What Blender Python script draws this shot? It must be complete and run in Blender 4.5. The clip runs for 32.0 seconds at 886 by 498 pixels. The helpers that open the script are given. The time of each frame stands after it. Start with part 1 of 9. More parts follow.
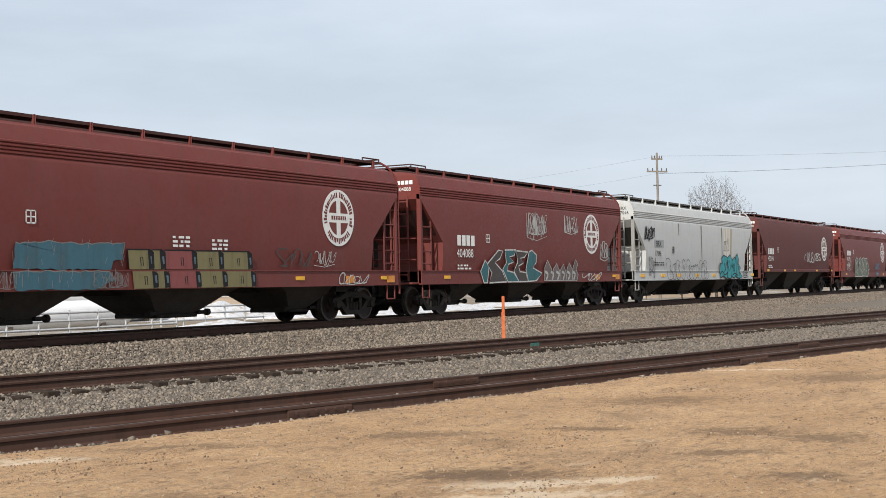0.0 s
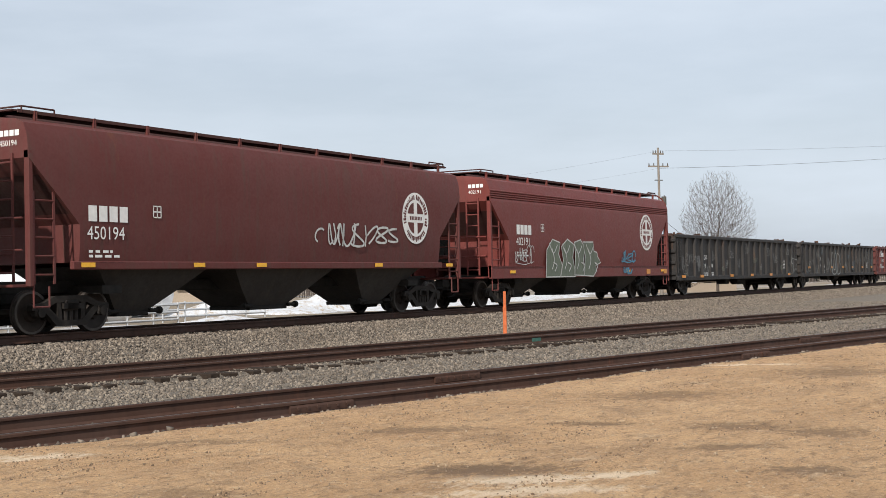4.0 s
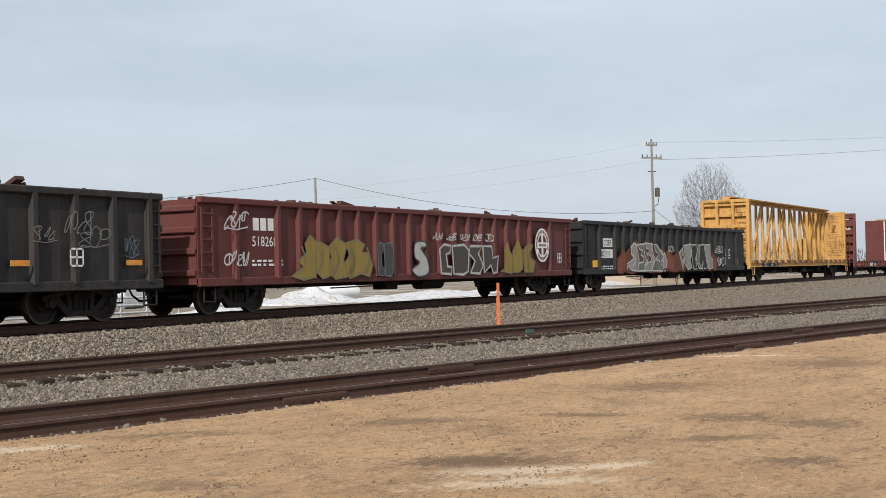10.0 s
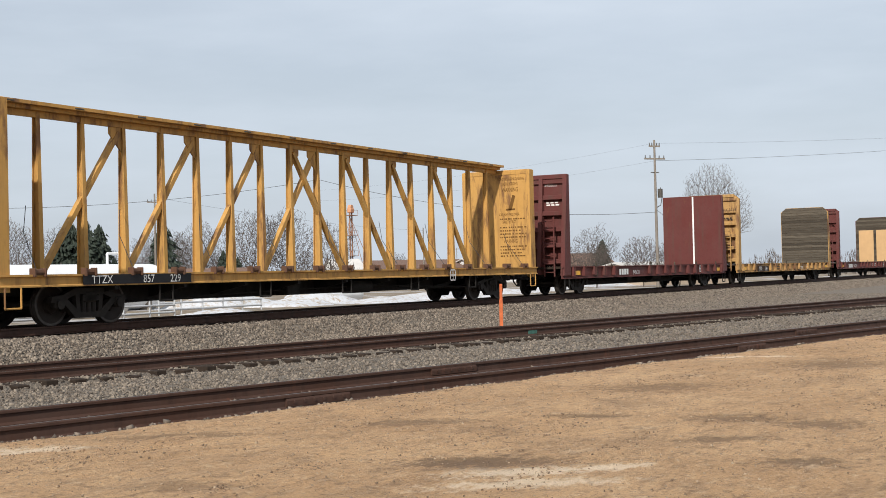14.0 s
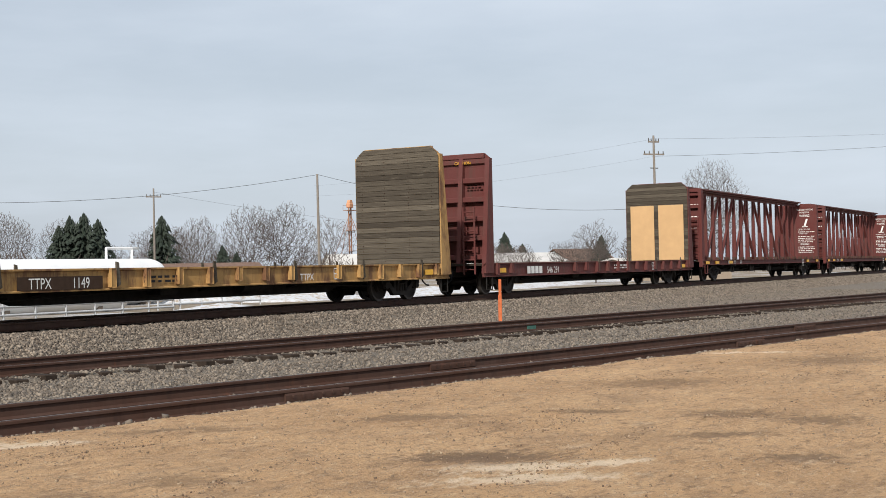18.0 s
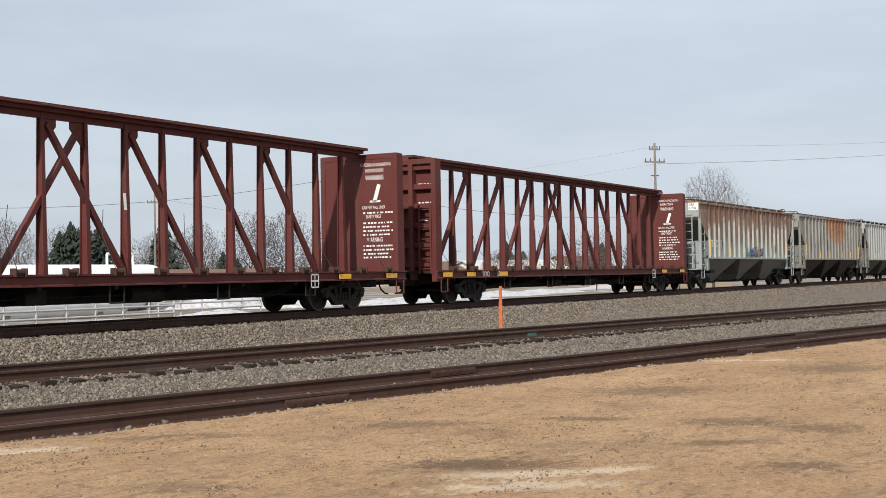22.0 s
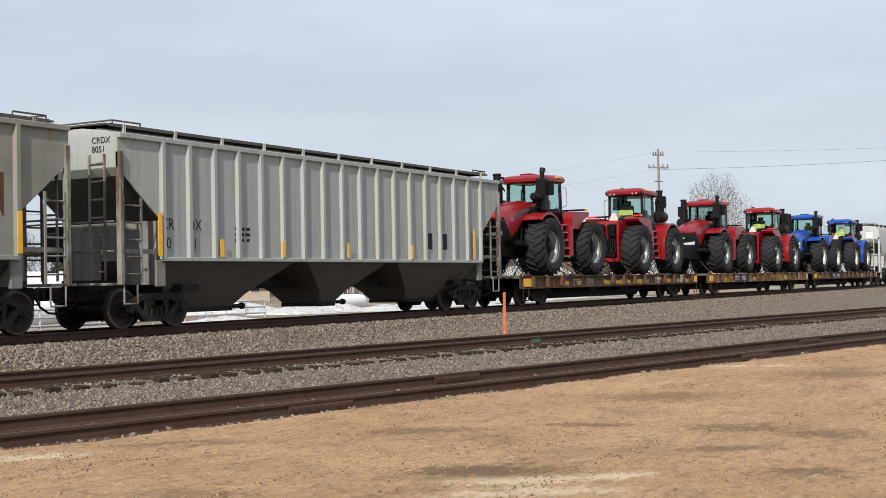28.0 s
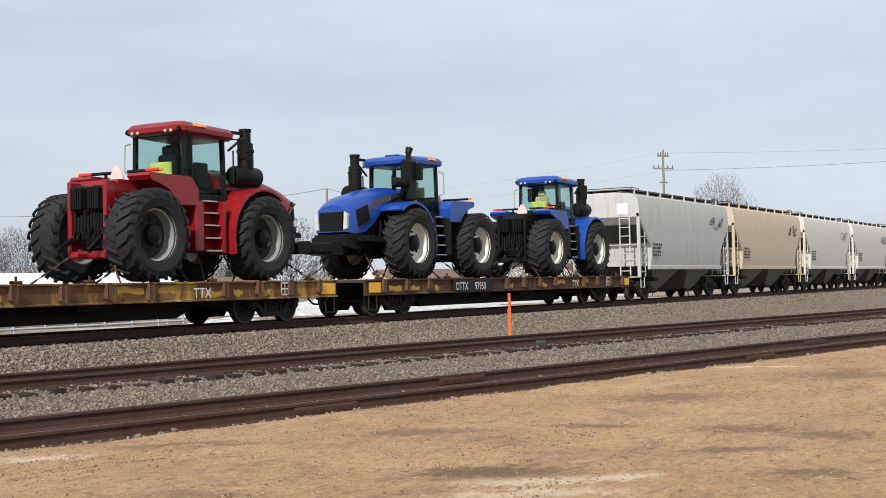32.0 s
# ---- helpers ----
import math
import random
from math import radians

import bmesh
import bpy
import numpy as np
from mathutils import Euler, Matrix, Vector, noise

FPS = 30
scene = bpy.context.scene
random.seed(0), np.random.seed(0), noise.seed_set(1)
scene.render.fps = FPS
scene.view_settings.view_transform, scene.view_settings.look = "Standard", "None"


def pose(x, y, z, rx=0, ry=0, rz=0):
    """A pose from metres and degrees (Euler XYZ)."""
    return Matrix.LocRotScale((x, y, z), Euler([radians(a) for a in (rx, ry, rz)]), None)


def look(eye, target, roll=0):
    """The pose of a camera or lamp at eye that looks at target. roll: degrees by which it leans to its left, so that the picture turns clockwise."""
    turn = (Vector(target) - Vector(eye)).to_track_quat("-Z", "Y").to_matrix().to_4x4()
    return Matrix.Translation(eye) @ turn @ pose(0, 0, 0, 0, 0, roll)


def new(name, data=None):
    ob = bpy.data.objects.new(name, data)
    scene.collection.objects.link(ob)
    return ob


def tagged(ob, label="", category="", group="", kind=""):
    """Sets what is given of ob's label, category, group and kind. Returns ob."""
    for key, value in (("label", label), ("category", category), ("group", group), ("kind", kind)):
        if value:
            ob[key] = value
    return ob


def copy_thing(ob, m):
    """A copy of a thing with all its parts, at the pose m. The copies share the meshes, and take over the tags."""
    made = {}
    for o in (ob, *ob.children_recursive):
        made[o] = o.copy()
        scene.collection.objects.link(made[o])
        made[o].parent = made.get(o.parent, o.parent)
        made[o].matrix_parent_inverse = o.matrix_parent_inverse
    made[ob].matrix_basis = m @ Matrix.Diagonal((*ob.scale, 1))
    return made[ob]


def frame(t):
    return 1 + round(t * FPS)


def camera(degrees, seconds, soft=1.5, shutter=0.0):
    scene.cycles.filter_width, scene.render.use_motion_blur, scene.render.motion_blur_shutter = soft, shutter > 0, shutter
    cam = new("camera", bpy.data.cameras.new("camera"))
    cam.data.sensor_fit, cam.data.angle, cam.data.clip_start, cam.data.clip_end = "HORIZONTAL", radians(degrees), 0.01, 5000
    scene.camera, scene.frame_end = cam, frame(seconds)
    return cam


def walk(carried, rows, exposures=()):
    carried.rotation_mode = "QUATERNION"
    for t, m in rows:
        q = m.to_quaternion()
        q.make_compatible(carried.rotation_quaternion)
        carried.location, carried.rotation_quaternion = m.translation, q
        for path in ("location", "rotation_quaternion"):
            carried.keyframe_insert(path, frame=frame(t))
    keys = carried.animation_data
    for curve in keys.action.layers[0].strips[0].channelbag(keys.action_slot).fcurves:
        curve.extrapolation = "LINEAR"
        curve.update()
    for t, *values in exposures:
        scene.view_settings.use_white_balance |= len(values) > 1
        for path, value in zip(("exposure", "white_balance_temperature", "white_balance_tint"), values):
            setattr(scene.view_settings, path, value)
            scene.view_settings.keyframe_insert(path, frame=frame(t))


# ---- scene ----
FOV = 37.69
EYE = Vector((0, 0, 1.485))


def aim(a, p, r):
    a, p = radians(a), radians(p)
    way = Vector((math.sin(a) * math.cos(p), math.cos(a) * math.cos(p), math.sin(p)))
    return look(EYE, EYE + way * 10, r)


cam = camera(FOV, 32.0, soft=0.8)
# seconds; heading from +y towards +x, tilt, lean (degrees)
walk(cam, [
    (0, aim(60.701, 1.614, -1.117)), (0.5, aim(60.700, 1.548, -1.080)), (1, aim(60.687, 1.538, -1.244)), (1.5, aim(60.682, 1.502, -1.247)),
    (2, aim(60.690, 1.472, -1.208)), (2.5, aim(60.672, 1.453, -1.189)), (3, aim(60.641, 1.434, -1.214)), (3.5, aim(60.632, 1.422, -1.263)),
    (5.5, aim(60.701, 1.318, -1.097)), (6, aim(60.737, 1.281, -1.076)), (6.5, aim(60.776, 1.264, -1.007)), (7, aim(60.777, 1.259, -1.029)),
    (7.5, aim(60.772, 1.224, -1.169)), (8, aim(60.754, 1.180, -1.193)), (8.5, aim(60.819, 1.171, -1.163)), (9, aim(60.891, 1.122, -1.096)),
    (9.5, aim(60.923, 1.046, -1.161)), (10, aim(60.920, 1.024, -1.246)), (10.5, aim(60.888, 1.021, -1.205)), (11, aim(60.894, 0.999, -1.167)),
    (11.5, aim(60.922, 0.965, -1.177)), (12, aim(60.941, 0.924, -1.235)), (12.5, aim(60.935, 0.896, -1.233)), (13, aim(60.919, 0.982, -1.243)),
    (13.5, aim(60.860, 1.067, -1.204)), (14, aim(60.794, 1.078, -1.293)), (14.5, aim(60.768, 1.028, -1.349)), (16.5, aim(60.874, 0.897, -1.220)),
    (17, aim(60.886, 0.923, -1.156)), (17.5, aim(60.881, 0.907, -1.096)), (18, aim(60.831, 0.866, -1.196)), (18.5, aim(60.797, 0.841, -1.197)),
    (19, aim(60.851, 0.874, -1.195)), (19.5, aim(60.884, 0.925, -1.149)), (20, aim(60.893, 0.967, -1.158)), (20.5, aim(60.863, 1.022, -1.210)),
    (21, aim(60.851, 1.053, -1.195)), (21.5, aim(60.848, 1.080, -1.143)), (22, aim(60.804, 1.168, -1.005)), (22.5, aim(60.767, 1.440, -0.950)),
    (23, aim(60.751, 1.726, -0.875)), (23.5, aim(60.747, 1.819, -0.781)), (24, aim(60.762, 1.767, -0.785)), (24.5, aim(60.743, 1.743, -0.901)),
    (25, aim(60.727, 1.728, -0.947)), (25.5, aim(60.758, 1.634, -1.002)), (27.5, aim(60.659, 1.516, -1.138)), (28, aim(60.646, 1.441, -1.112)),
    (28.5, aim(60.625, 1.431, -1.123)), (29, aim(60.550, 1.454, -1.183)), (29.5, aim(60.444, 1.471, -1.224)), (30, aim(60.405, 1.482, -1.273)),
    (30.5, aim(60.446, 1.517, -1.272)), (31, aim(60.489, 1.526, -1.243)), (31.5, aim(60.487, 1.499, -1.165)), (32, aim(60.434, 1.496, -1.160))],
    exposures=((0, 0.02), (3.5, 0.0), (6, -0.07), (14, -0.09), (25, -0.09), (28, -0.03), (32, 0.0)))

# ---- light: hazy spring sky, sun low along the line from the left ----
SUN_DIR = Vector((-0.79, -0.19, 0.58)).normalized()
world = bpy.data.worlds.new("world")
scene.world = world
world.use_nodes = True
wn, wl = world.node_tree.nodes, world.node_tree.links
wn.clear()
w_out = wn.new("ShaderNodeOutputWorld")
w_bg = wn.new("ShaderNodeBackground")
w_sky = wn.new("ShaderNodeTexSky")
w_sky.sky_type = 'NISHITA'
w_sky.sun_disc = False
w_sky.sun_elevation = math.asin(SUN_DIR.z)
w_sky.sun_rotation = math.atan2(SUN_DIR.x, SUN_DIR.y)
w_sky.dust_density = 3.0
w_sky.air_density = 1.0
w_scale = wn.new("ShaderNodeVectorMath")
w_scale.operation = 'SCALE'
w_scale.inputs[3].default_value = 0.085
w_tc = wn.new("ShaderNodeTexCoord")
w_map = wn.new("ShaderNodeMapping")
w_map.inputs["Scale"].default_value = (1.0, 1.0, 4.5)
w_noise = wn.new("ShaderNodeTexNoise")
w_noise.inputs["Scale"].default_value = 2.6
w_noise.inputs["Detail"].default_value = 6.0
w_noise.inputs["Roughness"].default_value = 0.55
w_ramp = wn.new("ShaderNodeMapRange")
w_ramp.inputs["From Min"].default_value = 0.32
w_ramp.inputs["From Max"].default_value = 0.72
w_ramp.inputs["To Min"].default_value = 0.62
w_ramp.inputs["To Max"].default_value = 0.90
w_mix = wn.new("ShaderNodeMix")
w_mix.data_type = 'RGBA'
w_mix.inputs["B"].default_value = (0.78, 0.865, 0.975, 1)
wl.new(w_tc.outputs["Generated"], w_map.inputs["Vector"])
wl.new(w_map.outputs["Vector"], w_noise.inputs["Vector"])
wl.new(w_noise.outputs["Fac"], w_ramp.inputs["Value"])
wl.new(w_ramp.outputs["Result"], w_mix.inputs["Factor"])
wl.new(w_sky.outputs["Color"], w_scale.inputs[0])
wl.new(w_scale.outputs["Vector"], w_mix.inputs["A"])
wl.new(w_mix.outputs["Result"], w_bg.inputs["Color"])
w_bg.inputs["Strength"].default_value = 1.0
wl.new(w_bg.outputs["Background"], w_out.inputs["Surface"])

sun = new("sun", bpy.data.lights.new("sun", 'SUN'))
sun.data.energy = 4.6
sun.data.angle = radians(1.2)
sun.data.color = (1.0, 0.95, 0.88)
sun.matrix_world = look(SUN_DIR * 50, (0, 0, 0))
scene.view_settings.exposure = 0.0

# ---- materials ----


def nodes_of(name):
    m = bpy.data.materials.new(name)
    m.use_nodes = True
    nt = m.node_tree
    b = nt.nodes["Principled BSDF"]
    return m, nt, b


def noise_tex(nt, scale, detail=4.0, rough=0.55, stretch=(1, 1, 1), coord="Object"):
    tc = nt.nodes.new("ShaderNodeTexCoord")
    mp = nt.nodes.new("ShaderNodeMapping")
    mp.inputs["Scale"].default_value = stretch
    oi = nt.nodes.new("ShaderNodeObjectInfo")
    ml = nt.nodes.new("ShaderNodeMath")
    ml.operation = 'MULTIPLY'
    ml.inputs[1].default_value = 37.0
    nt.links.new(oi.outputs["Random"], ml.inputs[0])
    cb = nt.nodes.new("ShaderNodeCombineXYZ")
    nt.links.new(ml.outputs[0], cb.inputs[0])
    nt.links.new(cb.outputs[0], mp.inputs["Location"])
    n = nt.nodes.new("ShaderNodeTexNoise")
    n.inputs["Scale"].default_value = scale
    n.inputs["Detail"].default_value = detail
    n.inputs["Roughness"].default_value = rough
    nt.links.new(tc.outputs[coord], mp.inputs["Vector"])
    nt.links.new(mp.outputs["Vector"], n.inputs["Vector"])
    return n.outputs["Fac"]


def remap(nt, val, a, b, c=0.0, d=1.0):
    r = nt.nodes.new("ShaderNodeMapRange")
    for key, v in (("From Min", a), ("From Max", b), ("To Min", c), ("To Max", d)):
        r.inputs[key].default_value = v
    nt.links.new(val, r.inputs["Value"])
    return r.outputs["Result"]


def mixed(nt, fac, a, b):
    m = nt.nodes.new("ShaderNodeMix")
    m.data_type = 'RGBA'
    for v, key in ((fac, "Factor"), (a, "A"), (b, "B")):
        if isinstance(v, (tuple, list)):
            m.inputs[key].default_value = (*v, 1)
        elif isinstance(v, (int, float)):
            m.inputs[key].default_value = v
        else:
            nt.links.new(v, m.inputs[key])
    return m.outputs["Result"]


def bumped(nt, b, height, strength=0.3, dist=0.02):
    bp = nt.nodes.new("ShaderNodeBump")
    bp.inputs["Strength"].default_value = strength
    bp.inputs["Distance"].default_value = dist
    nt.links.new(height, bp.inputs["Height"])
    nt.links.new(bp.outputs["Normal"], b.inputs["Normal"])


def paint(name, rgb, rough=0.55, fade=0.25, dirt=0.35, rust=0.0, dirt_rgb=(0.07, 0.055, 0.042), rust_rgb=(0.13, 0.055, 0.03), metal=0.0):
    """Weathered paint: faded patches, dust running down in streaks, rust spots."""
    m, nt, b = nodes_of(name)
    faded = tuple(c * 0.75 + 0.06 for c in rgb)
    dark = tuple(c * 0.72 for c in rgb)
    col = mixed(nt, remap(nt, noise_tex(nt, 0.9, 6), 0.3, 0.7, 0.0, fade * 2), rgb, faded)
    col = mixed(nt, remap(nt, noise_tex(nt, 5.0, 7, 0.65), 0.5, 0.8, 0.0, 0.5), col, dark)
    col = mixed(nt, remap(nt, noise_tex(nt, 1.0, 6, 0.6, (5, 5, 0.35)), 0.5, 0.75, 0.0, dirt), col, dirt_rgb)
    if rust > 0:
        col = mixed(nt, remap(nt, noise_tex(nt, 1.0, 8, 0.68, (2.2, 2.2, 0.6)), 0.72 - 0.35 * rust, 0.80 - 0.30 * rust, 0.0, 0.85), col, rust_rgb)
    nt.links.new(col, b.inputs["Base Color"])
    g = noise_tex(nt, 14.0, 6, 0.6)
    nt.links.new(remap(nt, g, 0.3, 0.7, rough - 0.1, min(1, rough + 0.15)), b.inputs["Roughness"])
    b.inputs["Metallic"].default_value = metal
    b.inputs["Specular IOR Level"].default_value = 0.22
    bumped(nt, b, g, 0.12, 0.01)
    return m


def plain(name, rgb, rough=0.6, var=0.25, scale=8.0, metal=0.0, bump=0.15):
    m, nt, b = nodes_of(name)
    lo = tuple(c * (1 - var) for c in rgb)
    hi = tuple(min(1, c * (1 + var)) for c in rgb)
    n = noise_tex(nt, scale, 6, 0.6)
    nt.links.new(mixed(nt, remap(nt, n, 0.25, 0.75), lo, hi), b.inputs["Base Color"])
    b.inputs["Roughness"].default_value = rough
    b.inputs["Metallic"].default_value = metal
    b.inputs["Specular IOR Level"].default_value = 0.5 if rough < 0.42 else 0.15
    bumped(nt, b, noise_tex(nt, scale * 6, 4), bump, 0.01)
    return m


def leafy(name, rgb, var=0.35):
    """Colour that changes from clump to clump."""
    m, nt, b = nodes_of(name)
    geo = nt.nodes.new("ShaderNodeNewGeometry")
    lo = tuple(c * (1 - var) for c in rgb)
    hi = tuple(c * (1 + var) for c in rgb)
    nt.links.new(mixed(nt, geo.outputs["Random Per Island"], lo, hi), b.inputs["Base Color"])
    b.inputs["Roughness"].default_value = 0.8
    return m


M_RED = paint("brown_red_paint", (0.158, 0.036, 0.030), 0.5, 0.12, 0.35)
M_RED_DULL = paint("dull_red_paint", (0.110, 0.030, 0.026), 0.6, 0.10, 0.5, 0.2)
M_RED_BULK = paint("oxide_red_paint", (0.108, 0.025, 0.021), 0.6, 0.10, 0.5, 0.2)
# dark red: painted-in shade for the end slopes, also the roof walkways' own brown
M_RED_DARK = paint("sooty_red_paint", (0.060, 0.022, 0.019), 0.7, 0.1, 0.5)
M_GREY = paint("pale_grey_paint", (0.50, 0.51, 0.50), 0.5, 0.06, 0.35, 0.0, (0.36, 0.31, 0.24))
M_GREY_RIB = paint("grey_green_paint", (0.345, 0.36, 0.343), 0.6, 0.2, 0.6, 0.20, (0.22, 0.19, 0.15))
M_CREAM = paint("cream_white_paint", (0.60, 0.58, 0.52), 0.55, 0.1, 0.3, 0.0, (0.34, 0.28, 0.2))
M_TAN = paint("stained_tan_paint", (0.55, 0.46, 0.34), 0.6, 0.15, 0.4, 0.1, (0.34, 0.25, 0.15), (0.4, 0.2, 0.08))
M_BLACK = paint("black_car_paint", (0.026, 0.024, 0.023), 0.6, 0.10, 0.75, 0.40, (0.062, 0.048, 0.040), (0.066, 0.040, 0.028))
M_BLACK2 = paint("clean_black_paint", (0.018, 0.018, 0.018), 0.55, 0.03, 0.45, 0.28, (0.05, 0.042, 0.034), (0.060, 0.036, 0.024))
M_YELLOW = paint("railway_yellow_paint", (0.50, 0.275, 0.075), 0.6, 0.1, 0.75, 0.55, (0.24, 0.13, 0.05), (0.16, 0.08, 0.04))
M_YELLOW_DECK = paint("worn_yellow_paint", (0.42, 0.245, 0.085), 0.65, 0.15, 0.8, 0.68, (0.20, 0.115, 0.055), (0.12, 0.056, 0.034))
M_FLAT_Y = paint("rust_eaten_yellow_paint", (0.15, 0.085, 0.028), 0.7, 0.12, 0.7, 1.15, (0.12, 0.07, 0.035), (0.046, 0.024, 0.017))
M_REMNANT = paint("surviving_yellow_paint", (0.44, 0.25, 0.05), 0.7, 0.12, 0.6, 0.35, (0.2, 0.11, 0.05), (0.08, 0.04, 0.025))
M_FLAT_Y2 = paint("scuffed_yellow_sill_paint", (0.42, 0.245, 0.06), 0.7, 0.12, 0.7, 0.95, (0.18, 0.10, 0.045), (0.072, 0.034, 0.022))
M_SHORT_GREY = paint("dusty_grey_paint", (0.46, 0.465, 0.45), 0.6, 0.12, 0.5, 0.08, (0.24, 0.20, 0.15))
M_UNDER = plain("underframe_grime", (0.022, 0.020, 0.018), 0.75, 0.4, 6.0)
M_TRUCK = plain("truck_cast_steel", (0.026, 0.022, 0.019), 0.7, 0.4, 5.0)
M_WHEEL = plain("wheel_steel", (0.030, 0.023, 0.019), 0.6, 0.4, 4.0)
M_TREAD = plain("polished_wheel_rim", (0.075, 0.065, 0.058), 0.5, 0.3, 6.0, 0.3, 0.05)
M_END_GEAR = paint("weathered_end_steel", (0.23, 0.225, 0.205), 0.75, 0.2, 0.7, 0.75, (0.11, 0.08, 0.06), (0.075, 0.045, 0.032))
M_GREY_GEAR = paint("dusty_grey_end_gear", (0.30, 0.30, 0.28), 0.65, 0.15, 0.6, 0.1, (0.16, 0.13, 0.10))
M_PALE_GEAR = paint("pale_green_end_gear", (0.31, 0.345, 0.33), 0.7, 0.2, 0.6, 0.40, (0.17, 0.13, 0.10), (0.12, 0.06, 0.04))
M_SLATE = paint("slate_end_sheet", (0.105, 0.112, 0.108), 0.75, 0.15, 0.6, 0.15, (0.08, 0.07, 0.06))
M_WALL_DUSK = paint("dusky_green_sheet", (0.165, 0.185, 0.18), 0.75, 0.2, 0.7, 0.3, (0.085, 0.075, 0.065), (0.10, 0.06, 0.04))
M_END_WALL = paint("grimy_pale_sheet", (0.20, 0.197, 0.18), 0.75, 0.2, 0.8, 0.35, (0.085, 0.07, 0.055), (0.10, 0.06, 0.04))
# near-black: shade under the end overhangs put into the colour, with streaks of grime
M_END_SHADE = paint("soot_stained_sheet", (0.045, 0.042, 0.037), 0.75, 0.15, 0.6, 0.15, (0.045, 0.038, 0.032))
M_BAY = paint("grimy_hopper_bay", (0.085, 0.072, 0.06), 0.75, 0.2, 0.6, 0.1)
M_BAY_DARK = paint("black_hopper_bay", (0.035, 0.030, 0.026), 0.75, 0.2, 0.5, 0.0)
M_BAY_GREY = paint("grey_hopper_bay", (0.16, 0.155, 0.14), 0.7, 0.2, 0.5, 0.0)
M_PALE_LETTER = plain("pale_letter", (0.55, 0.5, 0.5), 0.5, 0.1)
M_WHITE = plain("white_lettering", (0.74, 0.73, 0.70), 0.6, 0.1)
M_INK = plain("black_lettering", (0.02, 0.02, 0.022), 0.6, 0.2)
M_REFLECT = plain("yellow_reflector", (0.80, 0.42, 0.03), 0.4, 0.15)
M_ORANGE_REF = plain("orange_reflector", (0.62, 0.24, 0.03), 0.4, 0.25)
M_GALV = plain("galvanised_grating", (0.085, 0.078, 0.07), 0.6, 0.3)
M_RAIL = paint("rusty_rail_steel", (0.062, 0.030, 0.020), 0.7, 0.1, 0.6, 0.28, (0.022, 0.014, 0.011), (0.125, 0.046, 0.024))
M_RAILTOP = plain("worn_rail_head", (0.12, 0.095, 0.08), 0.45, 0.25, 5.0, 0.5)
M_TIE = plain("old_sleeper_timber", (0.034, 0.024, 0.018), 0.9, 0.4, 6.0, 0.0, 0.5)
M_STAKE = plain("orange_stake_paint", (0.50, 0.130, 0.048), 0.6, 0.25)


def weathered_boards():
    """Grey timber: each board its own shade, with grain and cracks along it."""
    m, nt, b = nodes_of("grey_weathered_boards")
    oi = nt.nodes.new("ShaderNodeObjectInfo")
    col = mixed(nt, remap(nt, oi.outputs["Random"], 0.0, 1.0), (0.050, 0.041, 0.031), (0.135, 0.114, 0.086))
    col = mixed(nt, remap(nt, noise_tex(nt, 3.0, 7, 0.7, (1, 0.5, 14)), 0.42, 0.66, 0.0, 0.8), col, (0.045, 0.036, 0.028))
    col = mixed(nt, remap(nt, noise_tex(nt, 2.0, 7, 0.7, (1, 0.7, 9)), 0.56, 0.72, 0.0, 0.6), col, (0.20, 0.172, 0.132))
    nt.links.new(col, b.inputs["Base Color"])
    b.inputs["Roughness"].default_value = 0.9
    b.inputs["Specular IOR Level"].default_value = 0.15
    bumped(nt, b, noise_tex(nt, 3.0, 6, 0.7, (1, 0.5, 14)), 0.5, 0.02)
    return m


M_TIMBER = weathered_boards()


